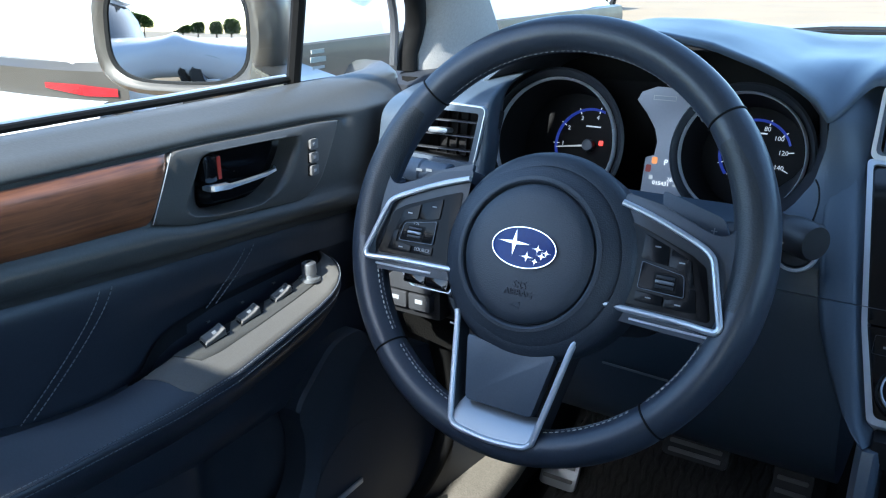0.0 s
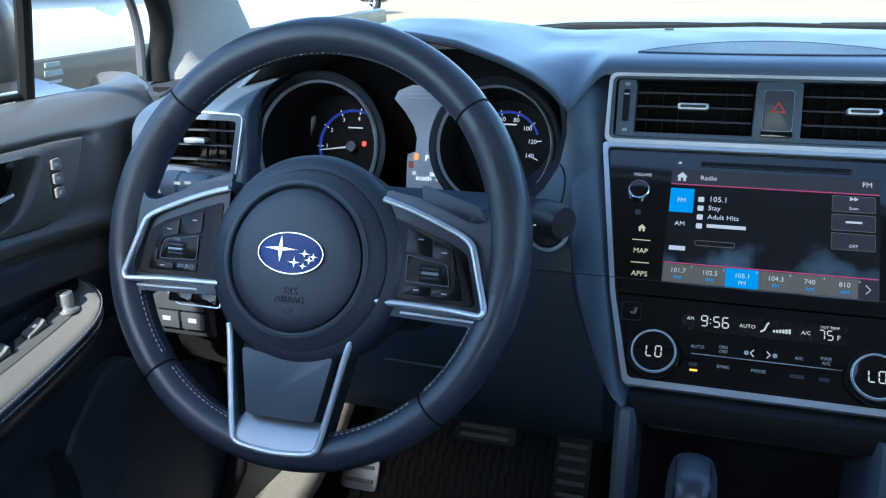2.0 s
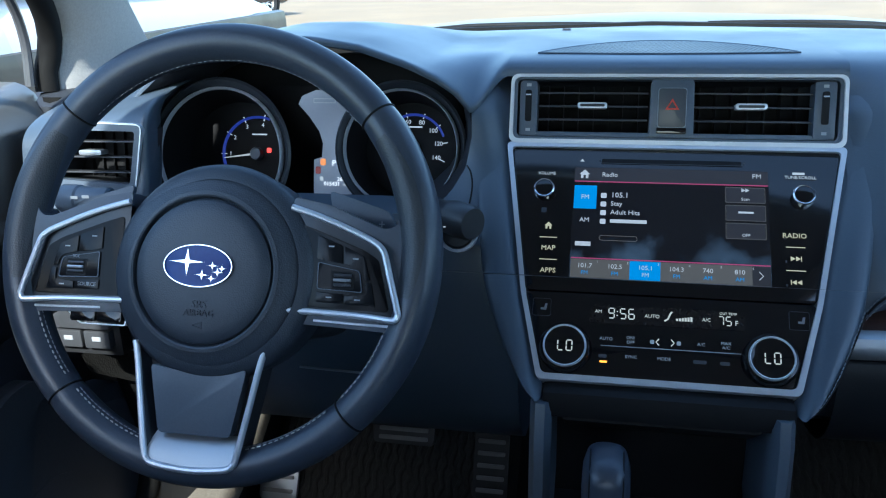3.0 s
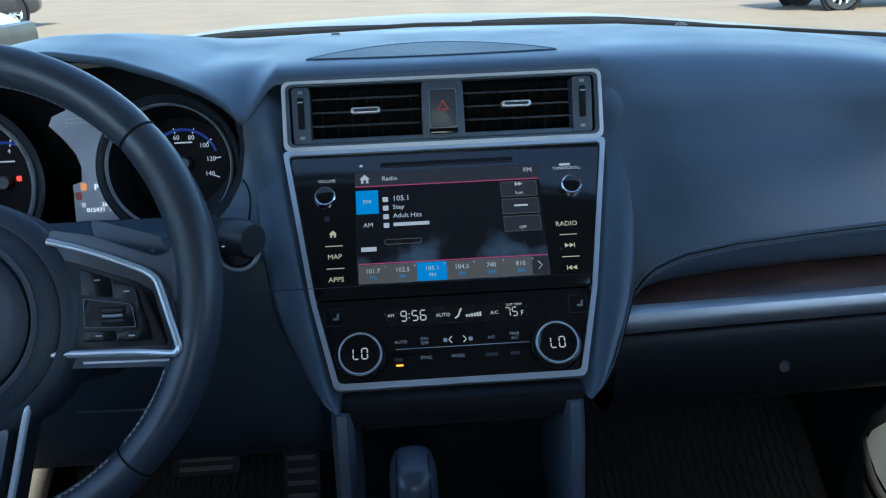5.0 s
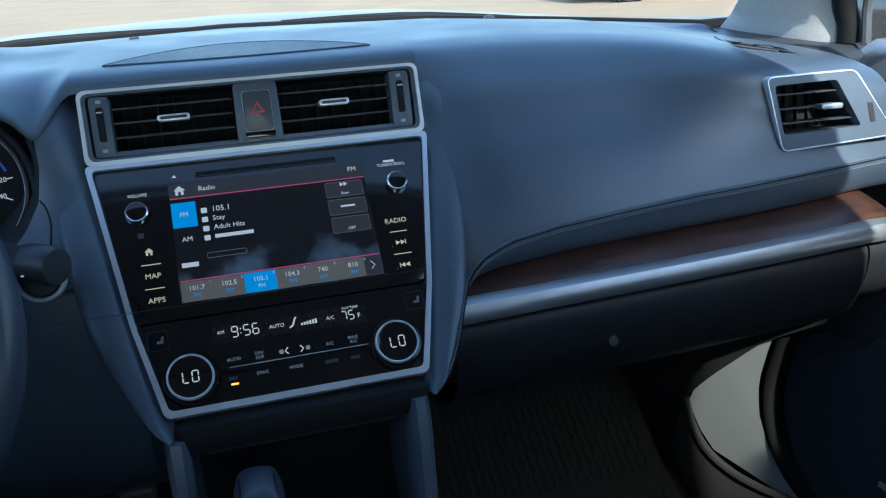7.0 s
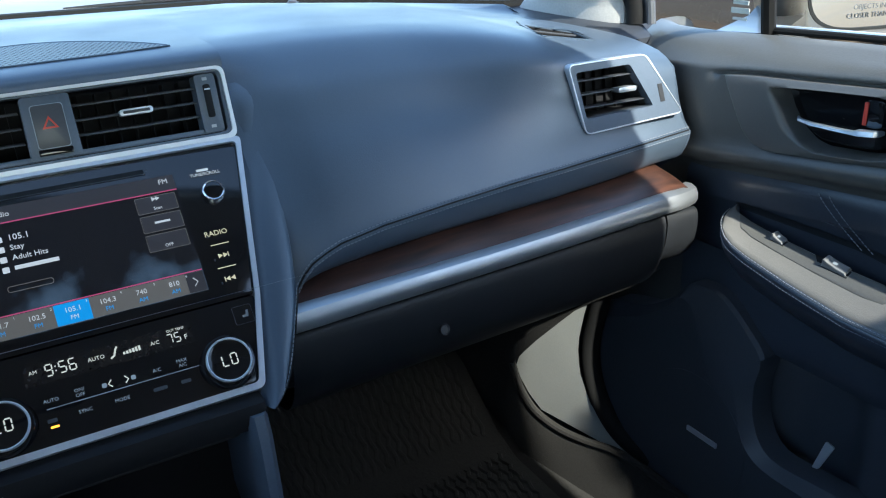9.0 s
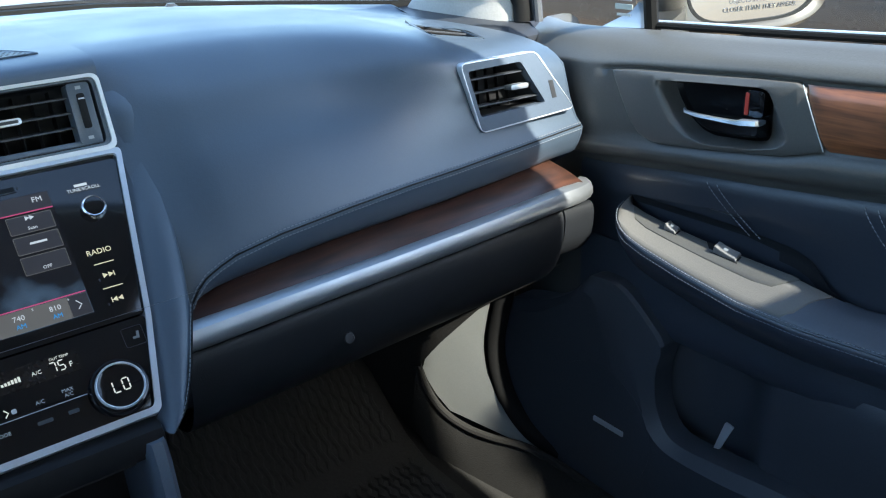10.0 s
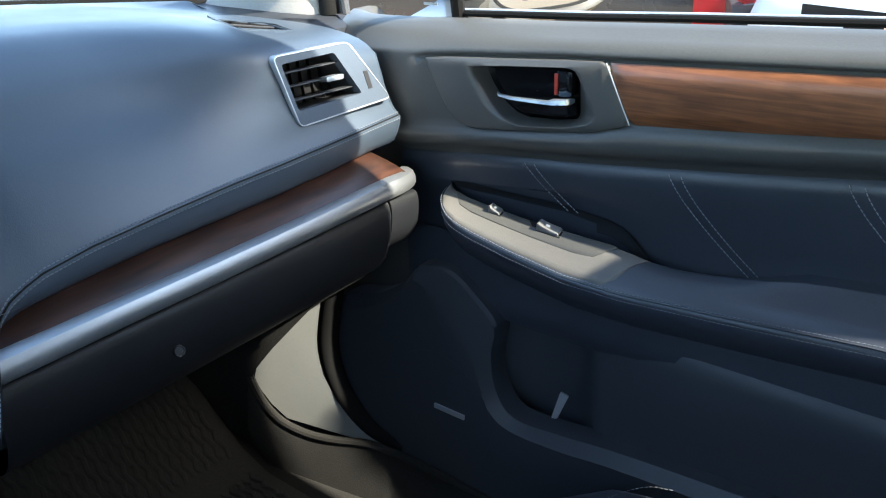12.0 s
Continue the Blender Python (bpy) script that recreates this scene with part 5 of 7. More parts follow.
for s in (-1, 1):
    def flip(o):
        o = [(s * u, v) for u, v in o]
        return o if s > 0 else o[::-1]
    part("spoke", prism(rounded(flip(SPOKE), 0.004), -0.018, 0.0095, WHEEL, 0.004, 3), WHEEL_LEATHER, wheel, "leather-covered spoke")
    line = smooth_line([WHEEL @ Vector((s * u, v, 0.0125 + 0.0045 * min(1, max(0, (u - 0.135) / 0.022)))) for u, v in TRIM], 5)
    part("silver_trim", tube(line, 0.0026, 10), SILVER, wheel, "satin silver trim round the spoke")
    part("trim_bed", prism(rounded(flip(TRIM), 0.003), 0.004, 0.0103, WHEEL, 0.0005), RECESS, wheel)
    part("lower_line", tube([WHEEL @ Vector((s * u, v, 0.0095)) for u, v in ((0.1545, -0.0515), (0.12, -0.0508), (0.092, -0.0500))], 0.0011, 8), SILVER, wheel)
    face = part("control_panel", prism(rounded(flip([(0.075, 0.0255), (0.0910, 0.0205), (0.1303, 0.0060), (0.1418, -0.0010), (0.1520, -0.0385), (0.1500, -0.0408), (0.075, -0.0395)]), 0.003), 0.006, 0.0112, WHEEL, 0.0006), CTRL, wheel, "black control panel")
    for kq in KEY_SHAPES:
        part("key", prism(rounded(flip(kq), 0.0012, 3), 0.0105, 0.0124, WHEEL, 0.0005), KEY, face, "black control key")
    rocker = part("rocker", prism(rounded(flip(ROCKER), 0.002), 0.0105, 0.0122, WHEEL, 0.0005), KEY, face)
    if s < 0:
        text_part("SOURCE", -0.1040, -0.0318, 0.0044, face, PRINT, WHEEL, 0.0125)
        text_part("VOL", -0.1150, -0.0092, 0.0034, rocker, PRINT, WHEEL, 0.0127)
    part("rocker_edge", ring_plate(rounded(flip(ROCKER), 0.002), rounded(flip([(0.1115 + (u - 0.1115) * 0.965, -0.0155 + (v + 0.0155) * 0.94) for u, v in ROCKER]), 0.002), 0.0115, 0.0127, WHEEL, 0), SATIN, rocker, "fine silver line round the rocker")
    part("roller_well", prism(rounded(flip([(0.1050, -0.0110), (0.1235, -0.0114), (0.1236, -0.0248), (0.1060, -0.0252)]), 0.001), 0.0121, 0.0124, WHEEL, 0), BLACK, rocker)
    for k in range(3):
        part("roller", tube([WHEEL @ Vector((s * u, -0.0142 - 0.0036 * k, 0.0128 + (0.0008 if k == 1 else 0))) for u in (0.1075, 0.1215)], 0.0013, 10), BRUSHED if k == 1 else BUTTON, rocker, "ribbed dark roller")
    for u, v in ((0.100, 0.008), (0.124, -0.001), (0.127, -0.0325)) if s < 0 else ((0.104, 0.008), (0.124, -0.001), (0.127, -0.0325), (0.104, -0.0315)):
        part("unreadable_mark", prism(rect(s * u, v, 0.0045, 0.0010), 0.0124, 0.0126, WHEEL, 0), PRINT, face)
for k, u in enumerate((-0.108, -0.084)):
    part("phone_key", prism(rounded(rect(u, -0.0575, 0.022, 0.0090), 0.002), 0.001, 0.0090, WHEEL, 0.001), GLOSS, wheel, "black telephone key")
part("key_tray", ring_plate(rounded([(-0.128, -0.0515), (-0.070, -0.0515), (-0.070, -0.0645), (-0.112, -0.0645)][::-1], 0.003), rounded([(-0.124, -0.0523), (-0.071, -0.0523), (-0.071, -0.0635), (-0.111, -0.0635)][::-1], 0.0025), 0.0, 0.006, WHEEL, 0.0005), SILVER, wheel)
# paddles behind the spokes
for s in (-1, 1):
    part("paddle", prism(rounded([(s * u, v) for u, v in ((0.088, 0.056), (0.140, 0.040), (0.150, 0.020), (0.096, 0.020))][::-s], 0.005), -0.026, -0.021, WHEEL, 0.0015), SATIN, wheel, "grey shift paddle")
text_part("+", 0.134, 0.029, 0.010, wheel, PRINT, WHEEL, -0.0209, name="paddle_mark")
# lower spoke
U = [(-0.056, -0.075, 0.012), (-0.0530, -0.084, 0.0135), (-0.0455, -0.125, 0.0155), (-0.0388, -0.160, 0.0175), (-0.0365, -0.1655, 0.0178), (-0.031, -0.1690, 0.0178), (-0.015, -0.1712, 0.0178), (0.0, -0.1720, 0.0178)]
U = U + [(-u, v, w) for u, v, w in U[-2::-1]]
part("lower_trim", tube(smooth_line([WHEEL @ Vector(p) for p in U], 5), 0.0027, 10), SILVER, wheel, "satin silver edge of the lower spoke")
for s in (-1, 1):
    part("spoke_wall", loft([[WHEEL @ Vector((s * u, v, w)) for u, v, w in U[8:][::-1][:7]], [WHEEL @ Vector((s * (u - 0.007), v, w - 0.012)) for u, v, w in U[8:][::-1][:7]]]), RECESS, wheel)
part("lower_plate", loft([[WHEEL @ Vector((x * k, v - 0.003 * (1 - x * x), w)) for x in np.linspace(-1, 1, 13)] for k, v, w in ((0.0385, -0.1440, 0.0045), (0.0395, -0.1500, 0.0098), (0.0385, -0.1580, 0.0150), (0.0355, -0.1680, 0.0176))]), BRUSHED, wheel, "satin silver plate at the rim")
part("lower_spoke", prism(rounded([(-0.052, -0.080), (0.052, -0.080), (0.0350, -0.1665), (-0.0350, -0.1665)][::-1], 0.004), -0.018, 0.003, WHEEL, 0.003), HARD, wheel)
part("lower_cover", prism(rounded([(-0.041, -0.092), (-0.015, -0.0965), (0.015, -0.0965), (0.041, -0.092), (0.0305, -0.1455), (-0.0305, -0.1455)][::-1], 0.004), 0.002, 0.013, WHEEL, 0.003), SATIN, wheel, "dark grey spoke cover")

# column shroud with stalks
column = thing("steering_column", (-0.367, 0.12, 0.90), "black plastic steering column shroud with two stalks", "steering column")
rows = []
for w, k in ((-0.045, 0.85), (-0.06, 1.0), (-0.12, 1.05), (-0.22, 1.05)):
    rows.append([WHEEL @ Vector((0.068 * k * math.copysign(abs(math.cos(a)) ** 0.6, math.cos(a)), -0.018 + 0.055 * k * math.copysign(abs(math.sin(a)) ** 0.6, math.sin(a)), w)) for a in np.linspace(0, 2 * math.pi, 33)[:-1]])
part("shroud", loft(rows, True, True), HARD, column)
part("wiper_stalk", tube(smooth_line([(-0.300, 0.110, 0.948), (-0.240, 0.104, 0.957), (-0.196, 0.100, 0.963)], 5), lambda t: 0.007 + 0.004 * t, 14), HARD, column, "black wiper stalk")
part("stalk_end", lathe([(0.0, -0.024), (0.010, -0.024), (0.0128, -0.022), (0.0135, -0.006), (0.0150, -0.004), (0.0158, 0.002), (0.0156, 0.022), (0.0135, 0.0265), (0.0, 0.027)], frame_of((-0.188, 0.101, 0.965), (0.62, 0.78, 0), (0, 0, 1)), 28), HARD, column)
SM = frame_of((-0.188, 0.101, 0.965), (0.70, 0.20, 0), (0, 0.3, 1))
for u, v, w, h in ((-0.003, 0.0060, 0.0065, 0.0026), (-0.002, -0.0075, 0.0060, 0.0034), (-0.008, -0.0075, 0.0025, 0.0010)):
    part("stalk_mark", prism(rect(u, v, w, h), 0.0, 0.0138, SM, 0), WHITE_PRINT, column)
part("light_stalk", tube(smooth_line([(-0.43, 0.110, 0.948), (-0.49, 0.104, 0.962), (-0.530, 0.100, 0.968)], 5), lambda t: 0.007 + 0.003 * t, 14), HARD, column, "black light stalk")
part("stalk_end", lathe([(0.0, -0.026), (0.010, -0.026), (0.0125, -0.024), (0.0130, 0.006), (0.0145, 0.008), (0.0145, 0.024), (0.012, 0.028), (0, 0.028)], frame_of((-0.545, 0.100, 0.970), (0, 0, 1), (0, 1, 0.0)), 28), SATIN, column)
for d, z in ((0.0, 0.976), (0.012, 0.977), (0.010, 0.966)):
    part("stalk_mark", box((-0.553 + d, 0.0858, z - 0.0014), (-0.546 + d, 0.0868, z + 0.0014), 0.0003), WHITE_PRINT, column)
START = frame_of((-0.187, 0.116, 0.947), (1, 0, 0), (0, 0.4, 1))
part("start_ring", ring_plate([(0.0186 * math.cos(a), 0.0186 * math.sin(a)) for a in np.linspace(0, 2 * math.pi, 41)[:-1]], [(0.0160 * math.cos(a), 0.0160 * math.sin(a)) for a in np.linspace(0, 2 * math.pi, 41)[:-1]], -0.006, 0.003, START, 0.0005), SILVER, dash, "chrome ring round the start button")
part("start_button", lathe([(0, 0.003), (0.0135, 0.003), (0.015, 0.0015), (0.015, -0.02)], START, 32), HARD, dash)


# ---- console ----
console = thing("centre_console", (0, -0.1, 0.4), "black centre console between the seats", "console")
part("deck", box((-0.118, -0.62, 0.40), (0.118, 0.16, 0.668), 0.012), VINYL_DARK, console)
part("bin_back", box((-0.10, 0.14, 0.66), (0.10, 0.17, 0.82), 0.004), BLACK, console)
LIDM = frame_of((0, 0.062, 0.808), (1, 0, 0), (0, 0.7, 1))
lid = part("bin_lid", prism(rounded([(-0.086, -0.012), (0.080, -0.012), (0.080, 0.012), (-0.086, 0.012)], 0.004), -0.05, 0.004, LIDM, 0.003), BLACK, console, "black lid of the storage bin")
part("lid_line", tube([Vector((u, 0, 0)) + LIDM @ Vector((0, 0.0005, 0.0046)) for u in (-0.034, 0.024)], 0.0007, 6), CHROME, lid, "thin chrome line")
for x in (-0.020, 0.004, 0.012):
    part("socket", box((x - 0.004, 0.136, 0.768), (x + 0.004, 0.142, 0.774), 0.0015), BUTTON, console)
for s, x in ((-1, -0.1035), (1, 0.0935)):
    part("side_rail", loft([[(x + s * a, y0 + b, z) for a, b in ((-0.009, 0.03), (-0.009, 0.0), (-0.004, -0.008), (0.004, -0.008), (0.009, 0.0), (0.010, 0.03), (0.010, 0.12), (-0.009, 0.12))] for y0, z in ((0.046, 0.822), (0.038, 0.80), (0.034, 0.76), (0.030, 0.70), (-0.03, 0.655))], True, True), SATIN, console, "blue-grey console rail")
shifter = thing("gear_selector", (-0.0465, -0.01, 0.66), "black leather gear selector with a domed knob", "gear selector")
rows = []
for z, a, b in ((0.668, 0.034, 0.045), (0.69, 0.024, 0.032), (0.715, 0.013, 0.018), (0.735, 0.012, 0.016), (0.75, 0.016, 0.022)):
    rows.append([(-0.0465 + a * math.cos(t), -0.01 + b * math.sin(t), z) for t in np.linspace(0, 2 * math.pi, 25)[:-1]])
part("gaiter", loft(rows, True, True), LEATHER, shifter)
rows = []
for z, k in ((0.748, 0.80), (0.755, 0.95), (0.775, 1.0), (0.792, 0.97), (0.801, 0.85), (0.806, 0.6), (0.8075, 0.2)):
    rows.append([(-0.0465 + 0.0195 * k * math.copysign(abs(math.cos(t)) ** 0.7, math.cos(t)), -0.005 + 0.030 * k * math.copysign(abs(math.sin(t)) ** 0.7, math.sin(t)), z) for t in np.linspace(0, 2 * math.pi, 33)[:-1]])
part("knob", loft(rows, True, True), WHEEL_LEATHER, shifter, "smooth black knob", sharp=1.2)
for x in (-0.0595, -0.0335):
    part("knob_seam", tube(smooth_line([(x, -0.033, 0.77), (x, -0.028, 0.797), (x, -0.005, 0.806), (x, 0.018, 0.797)], 5), 0.0006, 5), BLACK, shifter)
part("gate", prism(rounded(rect(-0.0465, 0.0, 0.085, 0.15), 0.01), 0.668, 0.672, Matrix.Translation((0, -0.01, 0)), 0.001), GLOSS, shifter)

# ---- footwells ----
def floor_mat(x0, x1, y0, y1, label):
    """A carpet mat with raised wavy ribs."""
    t = thing("floor_mat", ((x0 + x1) / 2, (y0 + y1) / 2, 0.367), label, "floor mat", "floor mats")
    rows = []
    for y in np.linspace(y0, y1, 14):
        lift = 0.0 if y < 0.40 else (y - 0.40) * 0.75
        rows.append([(x, y, 0.374 + lift + (0.004 if 0 < k < 11 else -0.004)) for k, x in enumerate(np.linspace(x0, x1, 12))])
    base = part("mat_sheet", loft(rows), MAT, t)
    ribs = bmesh.new()
    for i in range(int((x1 - x0 - 0.03) / 0.013)):
        prev = None
        for y in np.arange(y0 + 0.02, y1 - 0.02, 0.010):
            lift = 0.0 if y < 0.40 else (y - 0.40) * 0.75
            x = x0 + 0.018 + 0.013 * i + 0.003 * math.sin(y * 230 + i * 2.1)
            q = [ribs.verts.new((x + d, y, 0.378 + lift + h)) for d, h in ((-0.0045, 0), (-0.002, 0.0035), (0.002, 0.0035), (0.0045, 0))]
            if prev:
                for j in range(3):
                    ribs.faces.new((prev[j], prev[j + 1], q[j + 1], q[j]))
            prev = q
    tagged(part("mat_ribs", ribs, MAT, base), kind="stuff")


floor_mat(0.16, 0.57, -0.15, 0.60, "dark ribbed carpet mat in the passenger's footwell")
floor_mat(-0.55, -0.17, -0.15, 0.60, "dark ribbed carpet mat in the driver's footwell")
CARPET_LINE = [(0.668, -0.40, 0.440), (0.664, -0.10, 0.442), (0.655, 0.13, 0.448), (0.648, 0.18, 0.452), (0.640, 0.217, 0.453), (0.629, 0.267, 0.443), (0.619, 0.319, 0.438), (0.609, 0.367, 0.448), (0.602, 0.398, 0.477), (0.598, 0.415, 0.515), (0.604, 0.376, 0.565), (0.613, 0.330, 0.615), (0.622, 0.288, 0.665)]
SEAL_LINE = [(0.652, 0.17, 0.455), (0.640, 0.225, 0.470), (0.631, 0.262, 0.507), (0.627, 0.282, 0.553), (0.626, 0.286, 0.60), (0.628, 0.277, 0.65), (0.632, 0.26, 0.72)]
for s in (-1, 1):
    rows = []
    for z in np.linspace(0.447, 0.672, 12):
        y0 = lerp(z, [(c, b) for a, b, c in SEAL_LINE]) + 0.003
        y1 = lerp(z, [(0.440, 0.33), (0.448, 0.370), (0.477, 0.400), (0.515, 0.417), (0.565, 0.378), (0.615, 0.332), (0.665, 0.290), (0.74, 0.27)])
        rows.append([(s * (0.635 - (y - 0.24) * 0.206 + 0.006 * ((z - 0.6) / 0.15) ** 2), y, z) for y in np.linspace(y0, y1, 9)])
    # passenger's panel is paled for sun on it; the driver's is darkened for shade
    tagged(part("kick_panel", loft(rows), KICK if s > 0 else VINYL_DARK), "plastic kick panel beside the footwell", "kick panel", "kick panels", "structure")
    # dark sheet is carpet ahead; above the diagonal it holds the dash's shade
    rows = []
    for z in np.linspace(0.365, 0.76, 16):
        y1 = lerp(z, [(0.36, 0.30), (0.44, 0.36), (0.477, 0.402), (0.515, 0.417), (0.565, 0.378), (0.615, 0.332), (0.665, 0.285), (0.74, 0.18)])
        rows.append([(s * (0.629 - (y - 0.24) * 0.206), y, z) for y in np.linspace(y1 - 0.004, 0.60, 9)])
    tagged(part("footwell_side", loft(rows), CARPET), "black footwell side wall, part carpet and part shade under the dash", "footwell carpet", "footwell carpets", "structure")
    line = smooth_line([(s * (a - 0.004), b, c) for a, b, c in CARPET_LINE[:-3]], 6)
    edge = thing("carpet_edge", line[20], "dark carpet turned up over the sill", "carpet edge", "carpet edges", "structure")
    part("rolled_edge", tube(line, 0.006, 8), CARPET, edge)
    part("carpet_side", loft([[(p[0] - s * d * 0.8, p[1] + d * 0.25, max(0.362, p[2] - k)) for p in line] for d, k in ((0.0, 0.0), (0.005, 0.012), (0.010, 0.035), (0.018, 0.09))]), CARPET, edge)
    seal = smooth_line([(s * (a + 0.016), b - 0.004, c) for a, b, c in SEAL_LINE], 6)
    jamb = thing("door_seal", seal[12], "black rubber seal round the door opening", "door seal", "door seals", "structure")
    part("seal_bead", tube(seal, 0.015, 12), RUBBER, jamb)
    part("jamb", loft([[(p[0] + s * d, p[1] + d * 1.1, p[2]) for p in seal] for d in (0.0, 0.03, 0.09)]), RUBBER, jamb)
rest = thing("foot_rest", (-0.60, 0.42, 0.42), "sloping grey carpeted foot rest beside the pedals", "foot rest")
part("pad", loft([[(x, y, z - 0.012 * abs((x + 0.61) / 0.045) ** 4) for x in np.linspace(-0.662, -0.560, 9)] for y, z in ((0.215, 0.40), (0.235, 0.445), (0.27, 0.458), (0.34, 0.468), (0.42, 0.49), (0.52, 0.55), (0.60, 0.63))]), FOOT, rest)


def pedal(label, x0, x1, m, h, steps, face=None):
    t = thing("pedal", m.translation, label, "pedal", "foot pedals")
    part("pedal_arm", tube(smooth_line([m @ Vector(((x0 + x1) / 2, h / 2, -0.01)), m @ Vector(((x0 + x1) / 2, h * 1.2, -0.05)), m @ Vector(((x0 + x1) / 2, h * 2.2, -0.06))], 4), 0.008, 8), BLACK, t)
    plate = part("pedal_plate", prism(rounded([(x0, 0), (x1, 0), (x1, h), (x0, h)], 0.008), -0.008, 0.0, m, 0.002), face or HARD, t)
    for k in range(steps):
        part("pedal_rib", prism(rounded(rect((x0 + x1) / 2, h * (k + 0.7) / (steps + 0.4), (x1 - x0) * 0.8, 0.006), 0.002), -0.001, 0.004, m, 0.001), SWITCH, plate)


pedal("black rubber brake pedal with raised ribs", -0.045, 0.045, frame_of((-0.33, 0.42, 0.52), (1, 0, 0), (0, 0.55, 1)), 0.055, 4)
pedal("long black hanging accelerator pedal", -0.025, 0.025, frame_of((-0.205, 0.42, 0.44), (1, 0, 0), (0, 0.5, 1)), 0.13, 7)
pedal("silver-faced foot-operated parking brake pedal", -0.03, 0.03, frame_of((-0.535, 0.42, 0.40), (1, 0, 0), (0, 0.6, 1)), 0.05, 2, BRUSHED)

# ---- doors ----
def belt(y):
    """Height of the door's crest beside the glass."""
    return lerp(y, [(-1.0, 1.100), (-0.357, 1.071), (-0.283, 1.068), (-0.182, 1.064), (-0.061, 1.058), (0.024, 1.055), (0.12, 1.051), (0.267, 1.044)])


def trim_top(y):
    """Upper edge of the handle plate and the wood."""
    return lerp(y, [(-1.0, 1.076), (-0.369, 1.046), (-0.25, 1.040), (-0.129, 1.034), (-0.081, 1.032), (-0.014, 1.027), (0.061, 1.022), (0.1, 1.018), (0.3, 1.002)])


def trim_foot(y):
    """Lower edge of the handle plate and the wood."""
    return lerp(y, [(-1.0, 1.040), (-0.378, 0.992), (-0.257, 0.980), (-0.157, 0.972), (-0.116, 0.961), (-0.05, 0.952), (0.024, 0.943), (0.1, 0.936), (0.3, 0.92)])


def trim_low(y):
    """Lower edge of the dark ridge below the wood."""
    return lerp(y, [(-1.0, 1.020), (-0.382, 0.969), (-0.260, 0.953), (-0.148, 0.940), (-0.084, 0.933), (-0.014, 0.927), (0.065, 0.919), (0.134, 0.911), (0.3, 0.90)])


def door_front(z):
    """Where the door panel ends ahead, by height."""
    return lerp(z, [(0.40, 0.22), (0.43, 0.285), (0.46, 0.327), (0.503, 0.35), (0.55, 0.355), (0.60, 0.342), (0.70, 0.32), (0.80, 0.29), (0.9, 0.27), (1.07, 0.285)])


def door_section(y):
    zb, zt, zw, zl = belt(y), trim_top(y), trim_foot(y), trim_low(y)
    g = min(1.0, max(0.0, (0.118 - y) / 0.02))
    pts = [(0.80, zb - 0.07), (0.748, zb - 0.030), (0.735, zb - 0.008), (0.722, zb - 0.001), (0.708, zb + 0.001), (0.696, zb - 0.003), (0.684, zb - 0.011), (0.675, zt + 0.014), (0.6695, zt + 0.007), (0.6672, zt + 0.003), (0.6672 + 0.0012 * g, zt + 0.0002), (0.667 + 0.0058 * g, zt - 0.0012), (0.667 + 0.0058 * g, zt - 0.0045)]
    pts += [(0.667 + 0.002 * g, zt - 0.005 + (zw - zt + 0.006) * k / 8) for k in range(9)]
    return pts + [(0.6665, zw - 0.001), (0.6635, zw - 0.006), (0.6620, zw * 0.6 + zl * 0.4), (0.6630, zl + 0.008), (0.667, zl + 0.001), (0.677, zl - 0.004), (0.687, zl - 0.010), (0.691, zl - 0.022),
            (0.700, 0.87), (0.705, 0.82), (0.700, 0.77), (0.690, 0.738), (0.687, 0.722), (0.686, 0.70), (0.690, 0.66), (0.690, 0.62), (0.690, 0.56), (0.690, 0.50), (0.690, 0.44), (0.705, 0.41), (0.80, 0.40)]


# armrest: back edge of its top, front edge, seam and the valley beside the insert, by y
ARM_BACK = [(-1.0, 0.872), (-0.42, 0.862), (-0.34, 0.855), (-0.28, 0.842), (-0.22, 0.834), (-0.18, 0.836), (-0.14, 0.8425), (-0.05, 0.8465), (0.012, 0.852), (0.06, 0.859), (0.09, 0.862)]
ARM_EDGE = [(-1.0, 0.848), (-0.40, 0.838), (-0.30, 0.832), (-0.20, 0.828), (-0.105, 0.830), (-0.025, 0.838), (0.047, 0.850), (0.07, 0.858), (0.09, 0.864)]
ARM_SEAM = [(-1.0, 0.834), (-0.41, 0.8245), (-0.286, 0.814), (-0.17, 0.806), (-0.104, 0.807), (-0.032, 0.818), (0.02, 0.829), (0.046, 0.837), (0.067, 0.848), (0.085, 0.857)]
ARM_VALLEY = [(-1.0, 0.868), (-0.394, 0.858), (-0.329, 0.851), (-0.29, 0.836), (-0.263, 0.827), (-0.205, 0.820), (-0.186, 0.821)]


